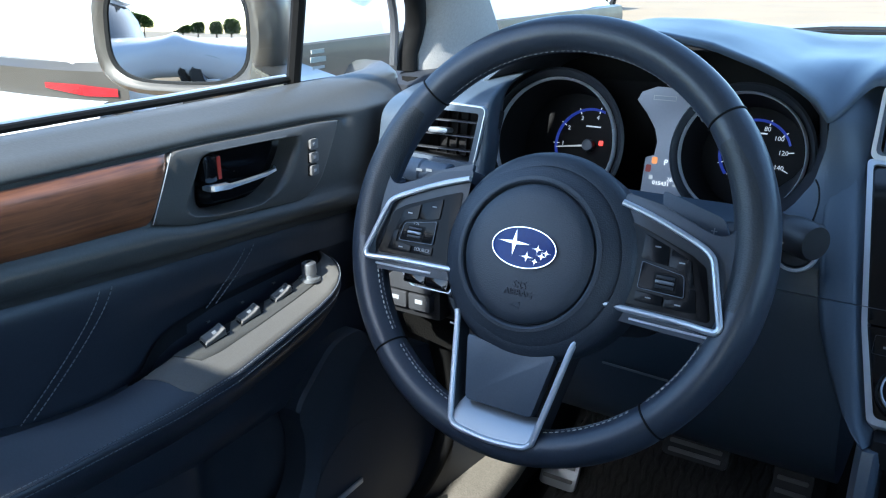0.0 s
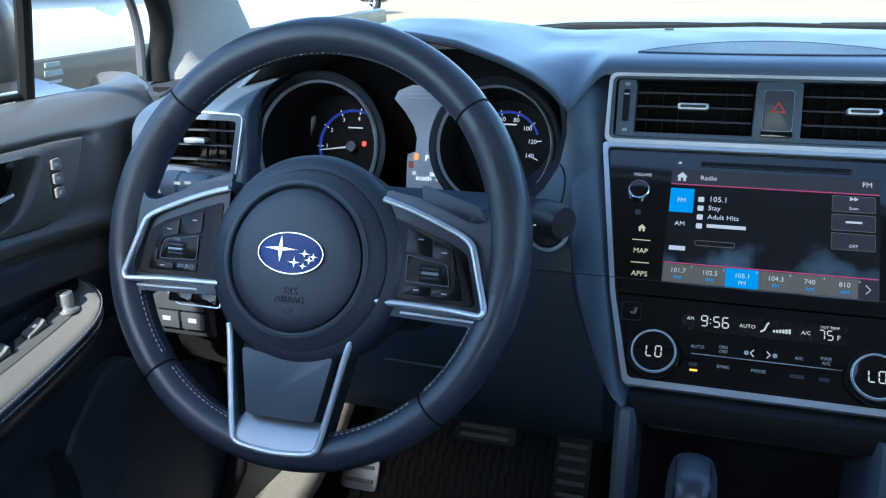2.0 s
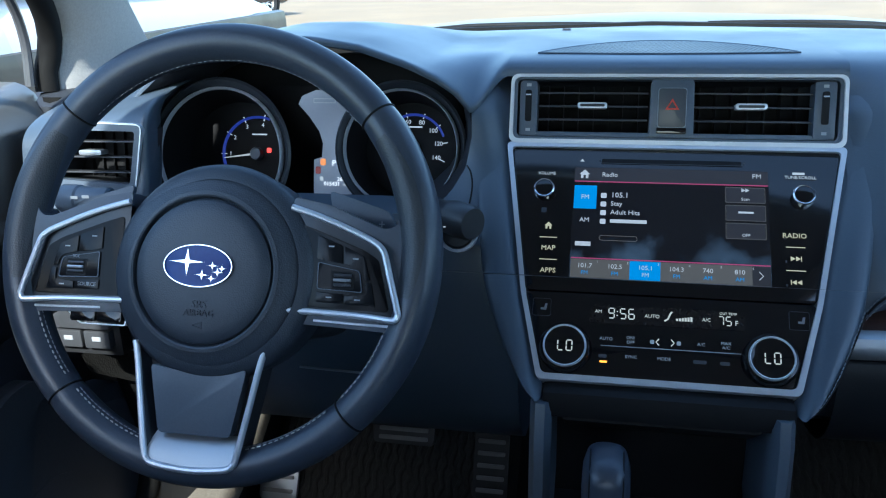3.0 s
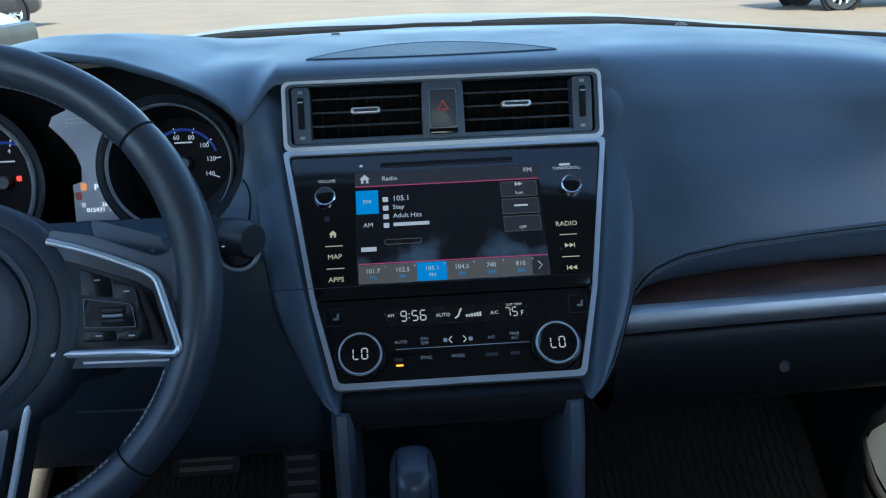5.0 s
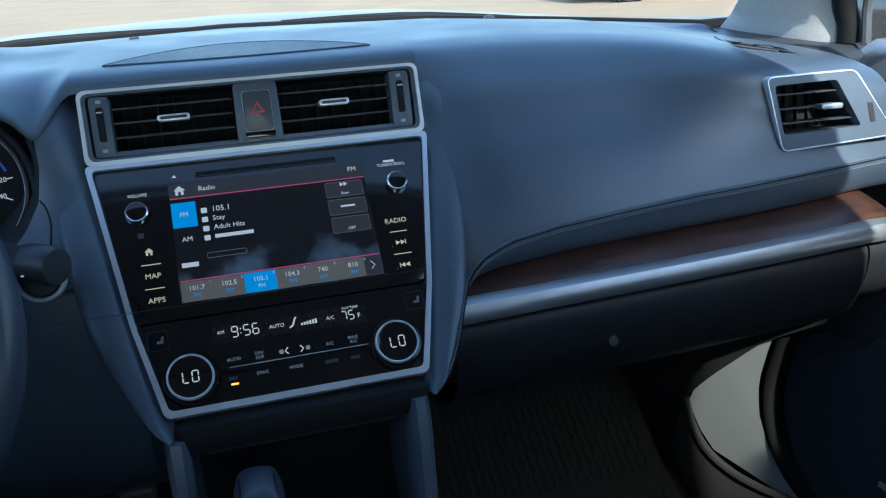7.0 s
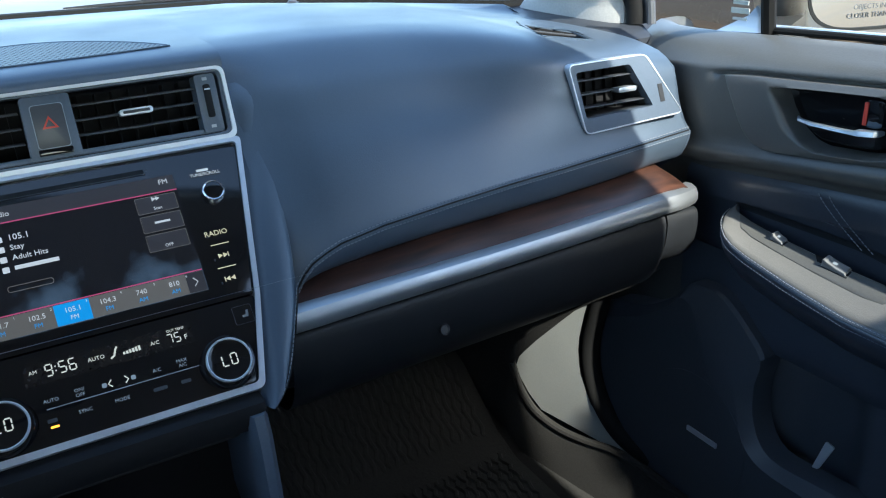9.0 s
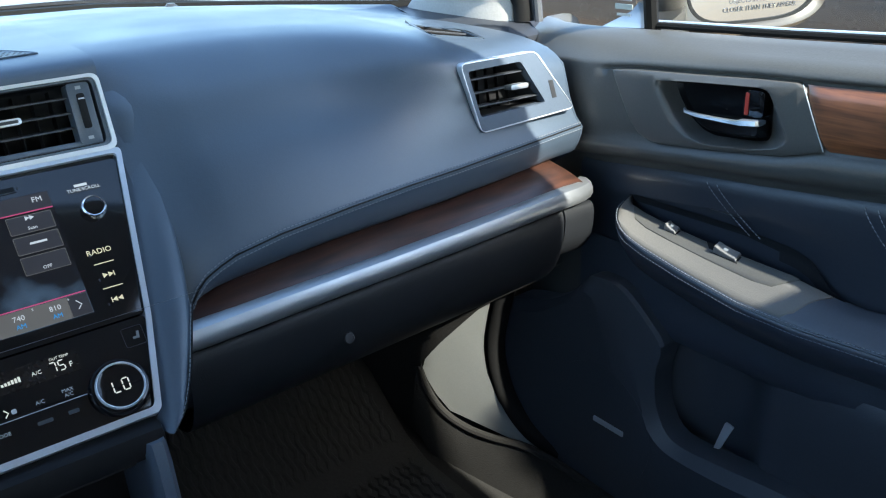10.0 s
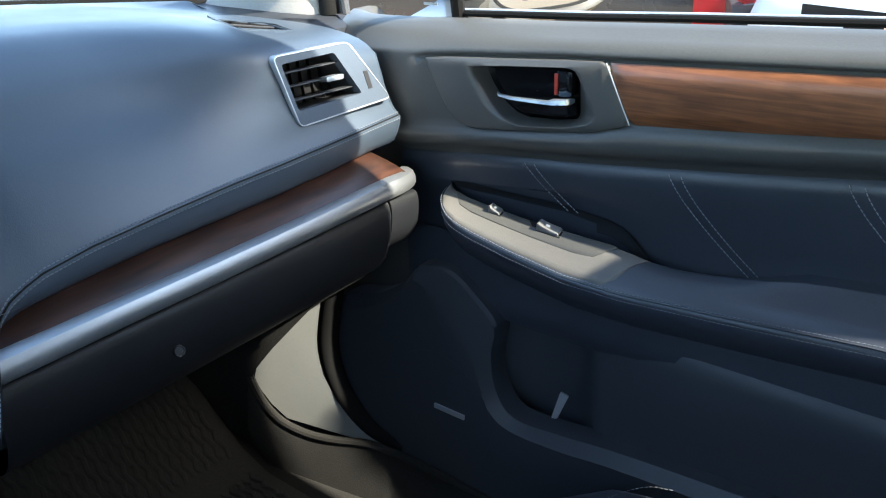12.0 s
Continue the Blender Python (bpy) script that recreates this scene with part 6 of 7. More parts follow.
def make_door(s, side, driver):
    name = "driver's" if driver else "passenger's"
    door = thing("door_1" if driver else "door_2", (s * 0.7, -0.3, 0.4), "closed %s door with wood trim, stitched leather and armrest" % name, "car door", "front doors", "structure")
    lean = 0.045 if driver else 0.0
    P = lambda x, y, z: Vector((s * x, y, z + lean * (y - 0.1)))
    # local frame on the panel: u to the rear, v up, w towards the cabin
    F = Matrix(((0, 0, -s, s * 0.667), (-1, 0, 0, 0), (-lean, 1, 0, -0.1 * lean), (0, 0, 0, 1)))
    ys = [-1.0, -0.85, -0.7, -0.55, -0.45, -0.38, -0.3, -0.22, -0.15] + [-0.126 + 0.006 * k for k in range(30)] + [0.06, 0.075, 0.09, 0.098, 0.104, 0.11, 0.118, 0.13, 0.15, 0.175, 0.2, 0.225, 0.25]
    rows = []
    for y in ys:
        well = 0.045 * math.exp(-((y + 0.045) / 0.062) ** 4)
        rows.append([P(x + (well if 0.52 < z < 0.73 else 0.0) + 0.020 * max(0, (y - 0.13) / 0.12) ** 2, min(y, door_front(z)) if y > 0.18 else y, z) for x, z in door_section(y)])
    rows.append([P(x + 0.045, door_front(z) + 0.01, z) for x, z in door_section(0.25)])
    rows.append([P(x + 0.075, door_front(z) + 0.012, z) for x, z in door_section(0.25)])
    body = loft(rows)
    opening = [(-0.040, 1.0140), (0.091, 1.0250), (0.099, 1.0200), (0.123, 0.9760), (0.113, 0.966), (0.083, 0.958), (0.028, 0.952), (0.008, 0.957), (-0.012, 0.971), (-0.026, 0.990)]
    gone = [q for q in body.faces if abs(q.calc_center_median().x) < 0.6715 and within(-q.calc_center_median().y, q.calc_center_median().z + lean * (0.1 - q.calc_center_median().y), opening)]
    bmesh.ops.delete(body, geom=gone, context="FACES")
    part("door_panel", body, DOOR_TOP, door, sharp=1.0)
    part("edge_seal", tube([P(0.697, door_front(z) + 0.006, z) for z in np.linspace(0.43, 1.03, 30)], 0.016, 10), RUBBER, door, "black rubber along the door's front edge")
    # leather insert lies a little proud of the panel
    rows = []
    for y in np.linspace(-1.0, 0.16, 40):
        zl = trim_low(y)
        rows.append([P(x, y, z) for x, z in ((0.690, zl - 0.014), (0.6855, zl - 0.020), (0.6845, zl - 0.030), (0.686, zl - 0.050), (0.693, 0.875), (0.698, 0.84), (0.699, 0.80), (0.705, 0.78))])
    ins = part("leather_insert", loft(rows), LEATHER, door, "black leather door insert")
    for y0, y1, z1, bend in ((-0.024, -0.076, 0.862, 0.85), (-0.192, -0.276, 0.832, 0.8), (-0.354, -0.44, 0.85, 0.8)):
        for d in (0.0, -0.0125):
            z0 = trim_low(y0) - 0.021
            line = [P(0.6838 + 0.0135 * (t * (z0 - z1) / 0.10) ** 1.3, y0 + d + (y1 - y0) * t ** (1 / bend), z0 + (z1 - z0) * t) for t in [k / 24 for k in range(25)]]
            part("insert_stitching", stitches(line, 0.0046, 0.0034, 0.0005), THREAD_BLUE, ins, "grey decorative stitching")
    # lower door: bolster, speaker panel, map pocket
    rows = []
    for y in np.linspace(-1.0, 0.16, 24):
        d = 0.012 * (1 - max(0.0, (y + 0.1) / 0.26)) if y > -0.1 else 0.012
        rows.append([P(0.688 - d * k, y, z) for k, z in ((0, 0.80), (0.6, 0.77), (0.9, 0.738), (1.0, 0.725), (0.7, 0.712), (0, 0.70))])
    part("bolster", loft(rows), LEATHER, door)
    pts = [(-0.33, 0.42), (-0.33, 0.56), (-0.28, 0.66), (-0.20, 0.69), (-0.150, 0.722), (-0.125, 0.750), (-0.100, 0.757), (-0.069, 0.753), (-0.034, 0.729), (-0.006, 0.700), (-0.012, 0.660), (-0.006, 0.612), (0.022, 0.580), (0.093, 0.584), (0.197, 0.595), (0.55, 0.615), (0.9, 0.615), (0.9, 0.42)]
    face = [(-0.31, 0.44), (-0.31, 0.555), (-0.27, 0.64), (-0.20, 0.675), (-0.148, 0.712), (-0.130, 0.732), (-0.112, 0.731), (-0.100, 0.718), (-0.072, 0.687), (-0.040, 0.652), (-0.026, 0.625), (-0.012, 0.588), (0.019, 0.567), (0.095, 0.568), (0.197, 0.579), (0.55, 0.599), (0.88, 0.599), (0.88, 0.44)]
    def dense_pair(o, n=4):
        return smooth_line([(a, b, 0) for a, b in o + o[:1]], n)[:-1]
    po, pf = [(p.x, p.y) for p in dense_pair(pts)], [(p.x, p.y) for p in dense_pair(face)]
    low = part("speaker_panel", loft([[F @ Vector((u, v, w)) for u, v in o] for o, w in ((po, -0.03), (po, -0.004), ([(a[0] * 0.94 + b[0] * 0.06, a[1] * 0.94 + b[1] * 0.06) for a, b in zip(po, pf)], 0.001), ([(a[0] * 0.1 + b[0] * 0.9, a[1] * 0.1 + b[1] * 0.9) for a, b in zip(po, pf)], 0.0105), (pf, 0.012))], True, True), DOOR_LOW, door, "black lower panel with the loudspeaker", sharp=0.35)
    part("speaker_grille", prism([(-0.09 + 0.085 * math.cos(a), 0.555 + 0.085 * math.sin(a)) for a in np.linspace(0, 2 * math.pi, 49)[:-1]], 0.0095, 0.0126, F, 0.0008), DOOR_LOW, low, "round black loudspeaker grille")
    part("speaker_badge", prism(rounded(rect(-0.0715, 0.5590, 0.050, 0.0070), 0.001), 0.013, 0.0152, F, 0.0006), SILVER, low, "small silver plate on the grille")
    rows = []
    for u in list(np.linspace(-0.03, 0.13, 22)) + list(np.linspace(0.15, 0.9, 16)):
        f = min(1, max(0, (u - 0.10) / 0.14))
        deep = 0.043 * math.exp(-((u - 0.045) / 0.062) ** 4)
        rows.append([F @ Vector((u, v, -0.0215 + (b + 0.0215) * f - (deep if 0.53 < v < 0.725 else 0.0))) for v, b in ((0.742, -0.016), (0.735, -0.008), (0.715, -0.005), (0.70, -0.004), (0.66, -0.008), (0.62, -0.016), (0.57, -0.020), (0.54, -0.021), (0.52, -0.021))])
    part("pocket_wall", loft(rows), DOOR_LOW, door, "dark door wall behind the map pocket", sharp=1.0)
    if not driver:
        part("pocket_tag", prism(rounded([(0.070, 0.595), (0.078, 0.597), (0.093, 0.635), (0.082, 0.637)], 0.002), -0.010, -0.008, F, 0), SILVER, door, "pale tag in the door pocket")
    # handle plate and recess
    plate = [(-0.1000, 1.0150), (-0.090, 0.996), (-0.079, 0.976), (-0.068, 0.959), (-0.057, 0.949), (-0.044, 0.9445), (-0.024, 0.944), (0.05, 0.952), (0.116, 0.961), (0.1565, 0.9735), (0.1290, 1.0315), (0.081, 1.0290), (0.014, 1.0240), (-0.061, 1.0190)]
    hole = [(-0.037, 1.0110), (-0.023, 0.992), (-0.009, 0.973), (0.009, 0.960), (0.028, 0.9555), (0.083, 0.961), (0.112, 0.969), (0.119, 0.977), (0.0955, 1.019), (0.088, 1.0215), (0.014, 1.0160)]
    deep = [(-0.027, 1.0095), (-0.018, 0.992), (-0.004, 0.975), (0.013, 0.9635), (0.028, 0.9600), (0.070, 0.963), (0.088, 0.966), (0.0905, 0.972), (0.0885, 1.0145), (0.085, 1.0180), (0.014, 1.0135)]
    def rays(o, c, n=96):
        """The outline met by n rays from c."""
        out = []
        for k in range(n):
            a = 2 * math.pi * k / n
            d = (math.cos(a), math.sin(a))
            best = 0
            for (x1, y1), (x2, y2) in zip(o, o[1:] + o[:1]):
                ex, ey = x2 - x1, y2 - y1
                den = d[0] * ey - d[1] * ex
                if abs(den) < 1e-12:
                    continue
                t = ((x1 - c[0]) * ey - (y1 - c[1]) * ex) / den
                q = ((x1 - c[0]) * d[1] - (y1 - c[1]) * d[0]) / den
                if t > 0 and -1e-9 <= q <= 1 + 1e-9:
                    best = max(best, t)
            out.append((c[0] + d[0] * best, c[1] + d[1] * best))
        return out
    c = (0.035, 0.988)
    oo, hh, dd = rays(rounded(plate, 0.004), c), rays(rounded(hole, 0.006), c), rays(rounded(deep, 0.005), c)
    def between(p, q, f, w):
        return [F @ Vector((a[0] + (b[0] - a[0]) * f, a[1] + (b[1] - a[1]) * f, w)) for a, b in zip(p, q)]
    handle = part("handle_plate", loft([between(oo, hh, 0.0, -0.004), between(oo, hh, 0.0, 0.0012), between(oo, hh, 0.025, 0.0024), between(oo, hh, 0.08, 0.0028), between(oo, hh, 0.6, 0.0034), between(oo, hh, 0.86, 0.0046), between(oo, hh, 0.95, 0.0042), between(oo, hh, 1.0, 0.0022), between(hh, dd, 0.12, -0.001), between(hh, dd, 0.9, -0.017), between(hh, dd, 1.0, -0.019)], True), PLATE, door, "dark grey plate round the door handle", sharp=0.9)
    part("recess", loft([between(hh, dd, 0.99, -0.0175), [F @ Vector((c[0] + (u - c[0]) * 0.9, c[1] + (v - c[1]) * 0.9, -0.0215)) for u, v in dd], [F @ Vector((c[0] + (u - c[0]) * 0.02, c[1] + (v - c[1]) * 0.02, -0.0225)) for u, v in dd]], True), CTRL, handle, "black handle recess")
    part("pull_lever", loft([[F @ Vector((u, v + dv * k, w + dw * k)) for dv, dw in ((0.0018, 0.0), (0.0013, 0.003), (-0.0011, 0.0035), (-0.0019, 0.001), (-0.0014, -0.003), (0.0007, -0.003))] for u, v, w, k in ((-0.006, 0.9850, -0.008, 0.4), (0.002, 0.9845, 0.000, 0.9), (0.02, 0.9840, 0.003, 1.15), (0.05, 0.9845, 0.004, 1.2), (0.066, 0.9850, 0.004, 1.3), (0.071, 0.9862, 0.004, 1.9), (0.088, 0.9880, 0.002, 1.9), (0.090, 0.9880, -0.002, 1.6))], True, True), LEVER, handle, "chrome pull lever")
    part("lever_base", loft([[F @ Vector((u, v, w)) for u, v in rounded(o, 0.004)] for o, w in (([(0.004, 0.981), (0.088, 0.986), (0.0885, 0.970), (0.060, 0.967), (0.028, 0.967), (0.014, 0.972)], -0.018), ([(0.006, 0.981), (0.087, 0.986), (0.0875, 0.971), (0.060, 0.968), (0.028, 0.968), (0.016, 0.973)], -0.005), ([(0.009, 0.9815), (0.085, 0.985), (0.0855, 0.974), (0.060, 0.971), (0.030, 0.971), (0.019, 0.975)], -0.001))], True, True), GLOSS, handle, "glossy black underside of the lever")
    part("lock_knob", prism(rounded(rect(0.077, 1.003, 0.019, 0.026), 0.005), -0.021, -0.006, F, 0.003), GLOSS, handle, "black lock knob")
    part("lock_mark", prism(rect(0.0685, 1.002, 0.0042, 0.022), -0.018, -0.0050, F, 0.0005), RED_PRINT, handle, "red unlocked mark")
    if driver:
        for k in range(3):
            key = part("memory_key", prism(rounded(rect(-0.0520 + 0.0004 * k, 0.9990 - 0.0140 * k, 0.0118, 0.0104), 0.002), 0.002, 0.0072, F, 0.0012), SWITCH, handle, "grey seat memory key")
            part("key_edge", ring_plate(rounded(rect(-0.0520 + 0.0004 * k, 0.9990 - 0.0140 * k, 0.0136, 0.0122), 0.0024), rounded(rect(-0.0520 + 0.0004 * k, 0.9990 - 0.0140 * k, 0.0120, 0.0106), 0.002), 0.002, 0.0040, F, 0), BLACK, key)
            part("key_mark", prism(rect(-0.0520 + 0.0004 * k, 0.9990 - 0.0140 * k, 0.0035, 0.0030), 0.0070, 0.0074, F, 0), PRINT, key)
    # wood panel, slightly crowned
    rows = []
    for u in [0.0, 0.004, 0.012] + [0.03 + 0.05 * k for k in range(17)]:
        rows.append([F @ Vector((0.1300 + u + 0.0270 * (1 - f), trim_foot(-0.157 - u) + 0.0015 + f * (trim_top(-0.130 - u) - 0.0035 - trim_foot(-0.157 - u) - 0.0015), (0.0034 if u > 0.003 else 0.0015) - 0.0045 * abs(2 * f - 1) ** 6 + 0.0012 * (1 - (2 * f - 1) ** 2))) for f in np.linspace(0, 1, 11)])
    part("wood_panel", loft(rows), WOOD_DOOR, door, "dark brown glossy wood panel", sharp=1.2)
    part("wood_edge", tube([F @ Vector(p) for p in ((0.1290, 1.0310, 0.0036), (0.1430, 1.0025, 0.0044), (0.1565, 0.9740, 0.0036))], 0.0005, 6), SILVER, door)
    # armrest with a grab slot between its top and the insert
    def squeeze(y):
        return 1.0 if y < 0.035 else math.sqrt(max(0.006, 1 - ((y - 0.035) / 0.0505) ** 2.6))
    rows = []
    for y in [-0.98, -0.8, -0.6, -0.45, -0.40, -0.36, -0.33, -0.30, -0.27, -0.24, -0.215, -0.2, -0.19, -0.182, -0.175, -0.168, -0.16, -0.15, -0.13, -0.10, -0.05, 0.0, 0.02, 0.04, 0.055, 0.065, 0.075, 0.081, 0.085]:
        zb, ze, zs, zv = lerp(y, ARM_BACK), lerp(y, ARM_EDGE), lerp(y, ARM_SEAM), lerp(y, ARM_VALLEY)
        g = min(1.0, max(0.0, (y + 0.186) / 0.034))
        g = g * g * (3 - 2 * g)
        zv = zv * (1 - g) + 0.806 * g
        k = squeeze(y)
        X = lambda x: 0.700 - (0.700 - x) * k
        rows.append([P(0.7005, y, zv), P(X(0.682), y, zv), P(X(0.6745), y, zv * 0.5 + zb * 0.5 - 0.002), P(X(0.6735), y, zb - 0.004), P(X(0.671), y, zb - 0.001), P(X(0.662), y, zb * 0.55 + ze * 0.45), P(X(0.654), y, ze - 0.001), P(X(0.647), y, ze * 0.65 + zs * 0.35), P(X(0.641), y, ze * 0.42 + zs * 0.58), P(X(0.6375), y, ze * 0.22 + zs * 0.78), P(X(0.636), y, zs + 0.002), P(X(0.6385), y, zs), P(X(0.636), y, zs - 0.003), P(X(0.640), y, zs - 0.018), P(X(0.658), y, zs - 0.042), P(X(0.692), y, zs - 0.062), P(0.705, y, zs - 0.066)])
    arm = part("armrest", loft(rows, True, True), LEATHER, door, "padded black leather armrest", sharp=1.0)
    edge = lambda y: 0.700 - (0.700 - 0.636) * squeeze(y)
    for dz, wdt in ((0.0048, 0.00045), (-0.0050, 0.00045)):
        line = [P(edge(y) - 0.0004, y, lerp(y, ARM_SEAM) + dz) for y in np.linspace(-0.95, 0.083, 260)]
        part("armrest_stitching", stitches(line, 0.0044, 0.0034, wdt), THREAD_DASH, arm, "grey stitched armrest seam")
    slot = [(-0.186, 0.824), (-0.17, 0.830), (-0.159, 0.842), (-0.145, 0.855), (-0.125, 0.861), (-0.069, 0.866), (0.006, 0.866), (0.089, 0.866)]
    # dark sheet laid just proud of the insert holds the slot's shade
    part("slot_shade", loft([[P(0.6925 + d, y, lerp(y, slot) - dz) for y in np.linspace(-0.184, 0.089, 40)] for d, dz in ((-0.0015, 0.0), (0.0005, 0.002), (0.004, 0.012), (0.006, 0.026), (0.008, 0.06))]), CAVITY, door, "dark sheet for the shade in the slot behind the armrest")
    # switch plate laid over the front of the armrest; its pale grey carries sunlight
    def deck(y, f, up):
        """A point of the armrest's top; f runs from the slot to the outer edge."""
        zb, ze, zs = lerp(y, ARM_BACK), lerp(y, ARM_EDGE), lerp(y, ARM_SEAM)
        x, z = lerp(f, [(0, 0.6735), (0.1, 0.671), (0.4, 0.662), (0.65, 0.654), (0.8, 0.647), (0.9, 0.641), (1, 0.6375)]), lerp(f, [(0, zb - 0.004), (0.1, zb - 0.001), (0.4, zb * 0.55 + ze * 0.45), (0.65, ze - 0.001), (0.8, ze * 0.65 + zs * 0.35), (0.9, ze * 0.42 + zs * 0.58), (1, ze * 0.22 + zs * 0.78)])
        return P(0.700 - (0.700 - x) * squeeze(y) - up * 0.35, y, z + up)
    rows = []
    for y in (-0.184, -0.180, -0.174, -0.168, -0.16, -0.15, -0.13, -0.10, -0.05, 0.0, 0.02, 0.04, 0.055, 0.065, 0.075, 0.081, 0.0845):
        end = 0.99 - 0.89 * max(0.0, min(1.0, (-0.150 - y) / 0.034)) ** 1.5
        rows.append([deck(y, 0.0, 0.0), deck(y, 0.0, 0.0012)] + [deck(y, end * f, 0.0012) for f in np.linspace(0.06, 0.97, 12)] + [deck(y, end, 0.0)])
    sw = part("switch_plate", loft(rows, False), ARM, arm, "dark plastic window switch plate, painted light grey for the sun on it", sharp=0.9)
    rows = []
    for y in (-0.148, -0.145, -0.139, -0.128, -0.11, -0.08, -0.04, 0.0, 0.03, 0.048, 0.058, 0.0625, 0.064):
        f1 = 0.62 - 0.5 * max(0.0, (-0.120 - y) / 0.028) ** 2 - 0.5 * max(0.0, (y - 0.035) / 0.029) ** 2.5
        rows.append([deck(y, 0.02, 0.0012), deck(y, 0.03, 0.0020)] + [deck(y, f, 0.0021) for f in np.linspace(0.06, max(0.10, f1), 8)] + [deck(y, max(0.115, f1 + 0.02), 0.0012)])
    part("switch_insert", loft(rows), INSERT, sw, "darker grey insert round the switches")
    spots = [(-0.103, 0.024), (-0.056, 0.024), (-0.008, 0.022)] if driver else [(0.003, 0.013), (-0.068, 0.026)]
    for y, ln in spots:
        well = [(y + ln / 2 + 0.016, 0.10), (y - ln / 2 - 0.003, 0.06), (y - ln / 2 - 0.003, 0.44), (y + ln / 2 + 0.004, 0.44)] if ln > 0.02 else [(y + ln / 2 + 0.004, 0.10), (y - ln / 2 - 0.003, 0.06), (y - ln / 2 - 0.003, 0.42), (y + ln / 2 + 0.003, 0.42)]
        part("switch_well", loft([[deck(well[0][0] + (well[3][0] - well[0][0]) * f, well[0][1] + (well[3][1] - well[0][1]) * f, 0.0023) for f in np.linspace(0, 1, 4)], [deck(well[1][0] + (well[2][0] - well[1][0]) * f, well[1][1] + (well[2][1] - well[1][1]) * f, 0.0023) for f in np.linspace(0, 1, 4)]]), BLACK, sw, "black switch well")
        rows = [[deck(y + dy, f, 0.0018 + h * k) for f, k in ((0.085, 0.1), (0.10, 0.9), (0.25, 1.0), (0.38, 1.0), (0.40, 0.85), (0.41, 0.1))] for dy, h in ((-ln / 2 - 0.001, 0.001), (-ln / 2, 0.0032), (-ln * 0.15, 0.0042), (ln * 0.2, 0.0062), (ln / 2 - 0.003, 0.0082), (ln / 2 - 0.001, 0.0078), (ln / 2 + 0.0012, 0.001))]
        key = part("window_switch", loft(rows, False, False), SWITCH, sw, "grey rocker switch", sharp=0.5)
        part("switch_mark", loft([[deck(y + a, f, 0.0072 + 0.10 * a) for f in (0.20, 0.30)] for a in (-0.002, 0.003)]), WHITE_PRINT, key)
        if driver:
            part("switch_dot", tube([P(0.6925, y + ln / 2 + d, lerp(y, ARM_BACK) + 0.0005) for d in (0.004, 0.008)], 0.0012, 8), SWITCH, door, "small grey stud beside the switches")
    if driver:
        base = deck(0.036, 0.33, 0.0)
        kn = part("mirror_knob", lathe([(0, 0.0190), (0.0058, 0.0190), (0.0078, 0.0178), (0.0082, 0.0165), (0.0082, 0.0060), (0.0074, 0.0050), (0.0078, 0.002), (0.0120, 0.001), (0.0125, -0.002)], frame_of(base, (1, 0, 0), (0, 1, 0.0)), 28), BRUSHED, sw, "silver mirror knob")
        part("knob_mark", prism(rounded(rect(0, 0, 0.003, 0.007), 0.001), 0.0188, 0.0192, frame_of(base, (1, 0, 0), (0, 1, 0.0)), 0), BLACK, kn)
    # window seal, glass and the fixed quarter light ahead of it
    part("window_seal", tube([P(0.728, y, belt(y) + 0.003) for y in np.linspace(-0.98, 0.10, 20)], 0.0038, 8), RUBBER, door, "black rubber window seal")
    part("seal_chrome", tube([P(0.742, y, belt(y) + 0.004) for y in np.linspace(-0.98, 0.10, 20)], 0.0030, 8), SILVER, door)
    g = part("window_glass", loft([[P(0.735 - 0.155 * t, y * (1 - 0.25 * t) - 0.2 * t if y > 0 else y, belt(y) + (1.40 - belt(y)) * t) for y in (-0.66, -0.4, -0.1, 0.09)] for t in np.linspace(0, 1, 6)]), CLEAR, door, "clear raised window glass")
    g.visible_shadow = False
    part("window_post", tube([P(0.728, 0.098, 1.05), P(0.70, 0.085, 1.14), P(0.655, 0.05, 1.25)], 0.008, 8), RUBBER, door, "black post of the quarter light")
    q = part("quarter_light", loft([[P(0.728, 0.105, 1.055), P(0.722, 0.27, 1.056)], [P(0.688, 0.085, 1.17), P(0.695, 0.215, 1.12)], [P(0.66, 0.06, 1.25), P(0.66, 0.12, 1.22)]]), CLEAR, door, "small fixed quarter light")
    q.visible_shadow = False
    for k, (a, b) in enumerate(((0.022, 0.0045), (0.026, 0.006), (0.020, 0.003))):
        part("sticker_bar", box((min(s * 0.7215, s * 0.7225), 0.135 - a / 2, 1.082 - 0.009 * k - b / 2), (max(s * 0.7215, s * 0.7225), 0.135 + a / 2, 1.082 - 0.009 * k + b / 2), 0), THREAD, q, "printed bars of a window sticker")
    part("front_seal", tube(smooth_line([P(0.716, 0.270, 1.045), P(0.716, 0.274, 1.10), P(0.708, 0.248, 1.15), P(0.69, 0.18, 1.21), P(0.665, 0.10, 1.27)], 4), 0.0055, 8), BUTTON, door, "grey frame of the quarter light")
    # door mirror
    mir = thing("door_mirror", (s * 0.95, 0.17, 1.0), "dark grey door mirror reflecting the car park", "door mirror", "door mirrors")
    cy, cz, cx = 0.098, 1.100, 0.912
    A = frame_of((s * cx, cy, cz), (1, -s * 0.30, 0), (0, 0.045, 1))
    def oval(k, w, yb=0.0):
        return [A @ Vector((0.099 * k * math.copysign(abs(math.cos(a)) ** 0.55, math.cos(a)), 0.062 * k * math.copysign(abs(math.sin(a)) ** 0.6, math.sin(a)), w)) for a in np.linspace(0, 2 * math.pi, 41)[:-1]]
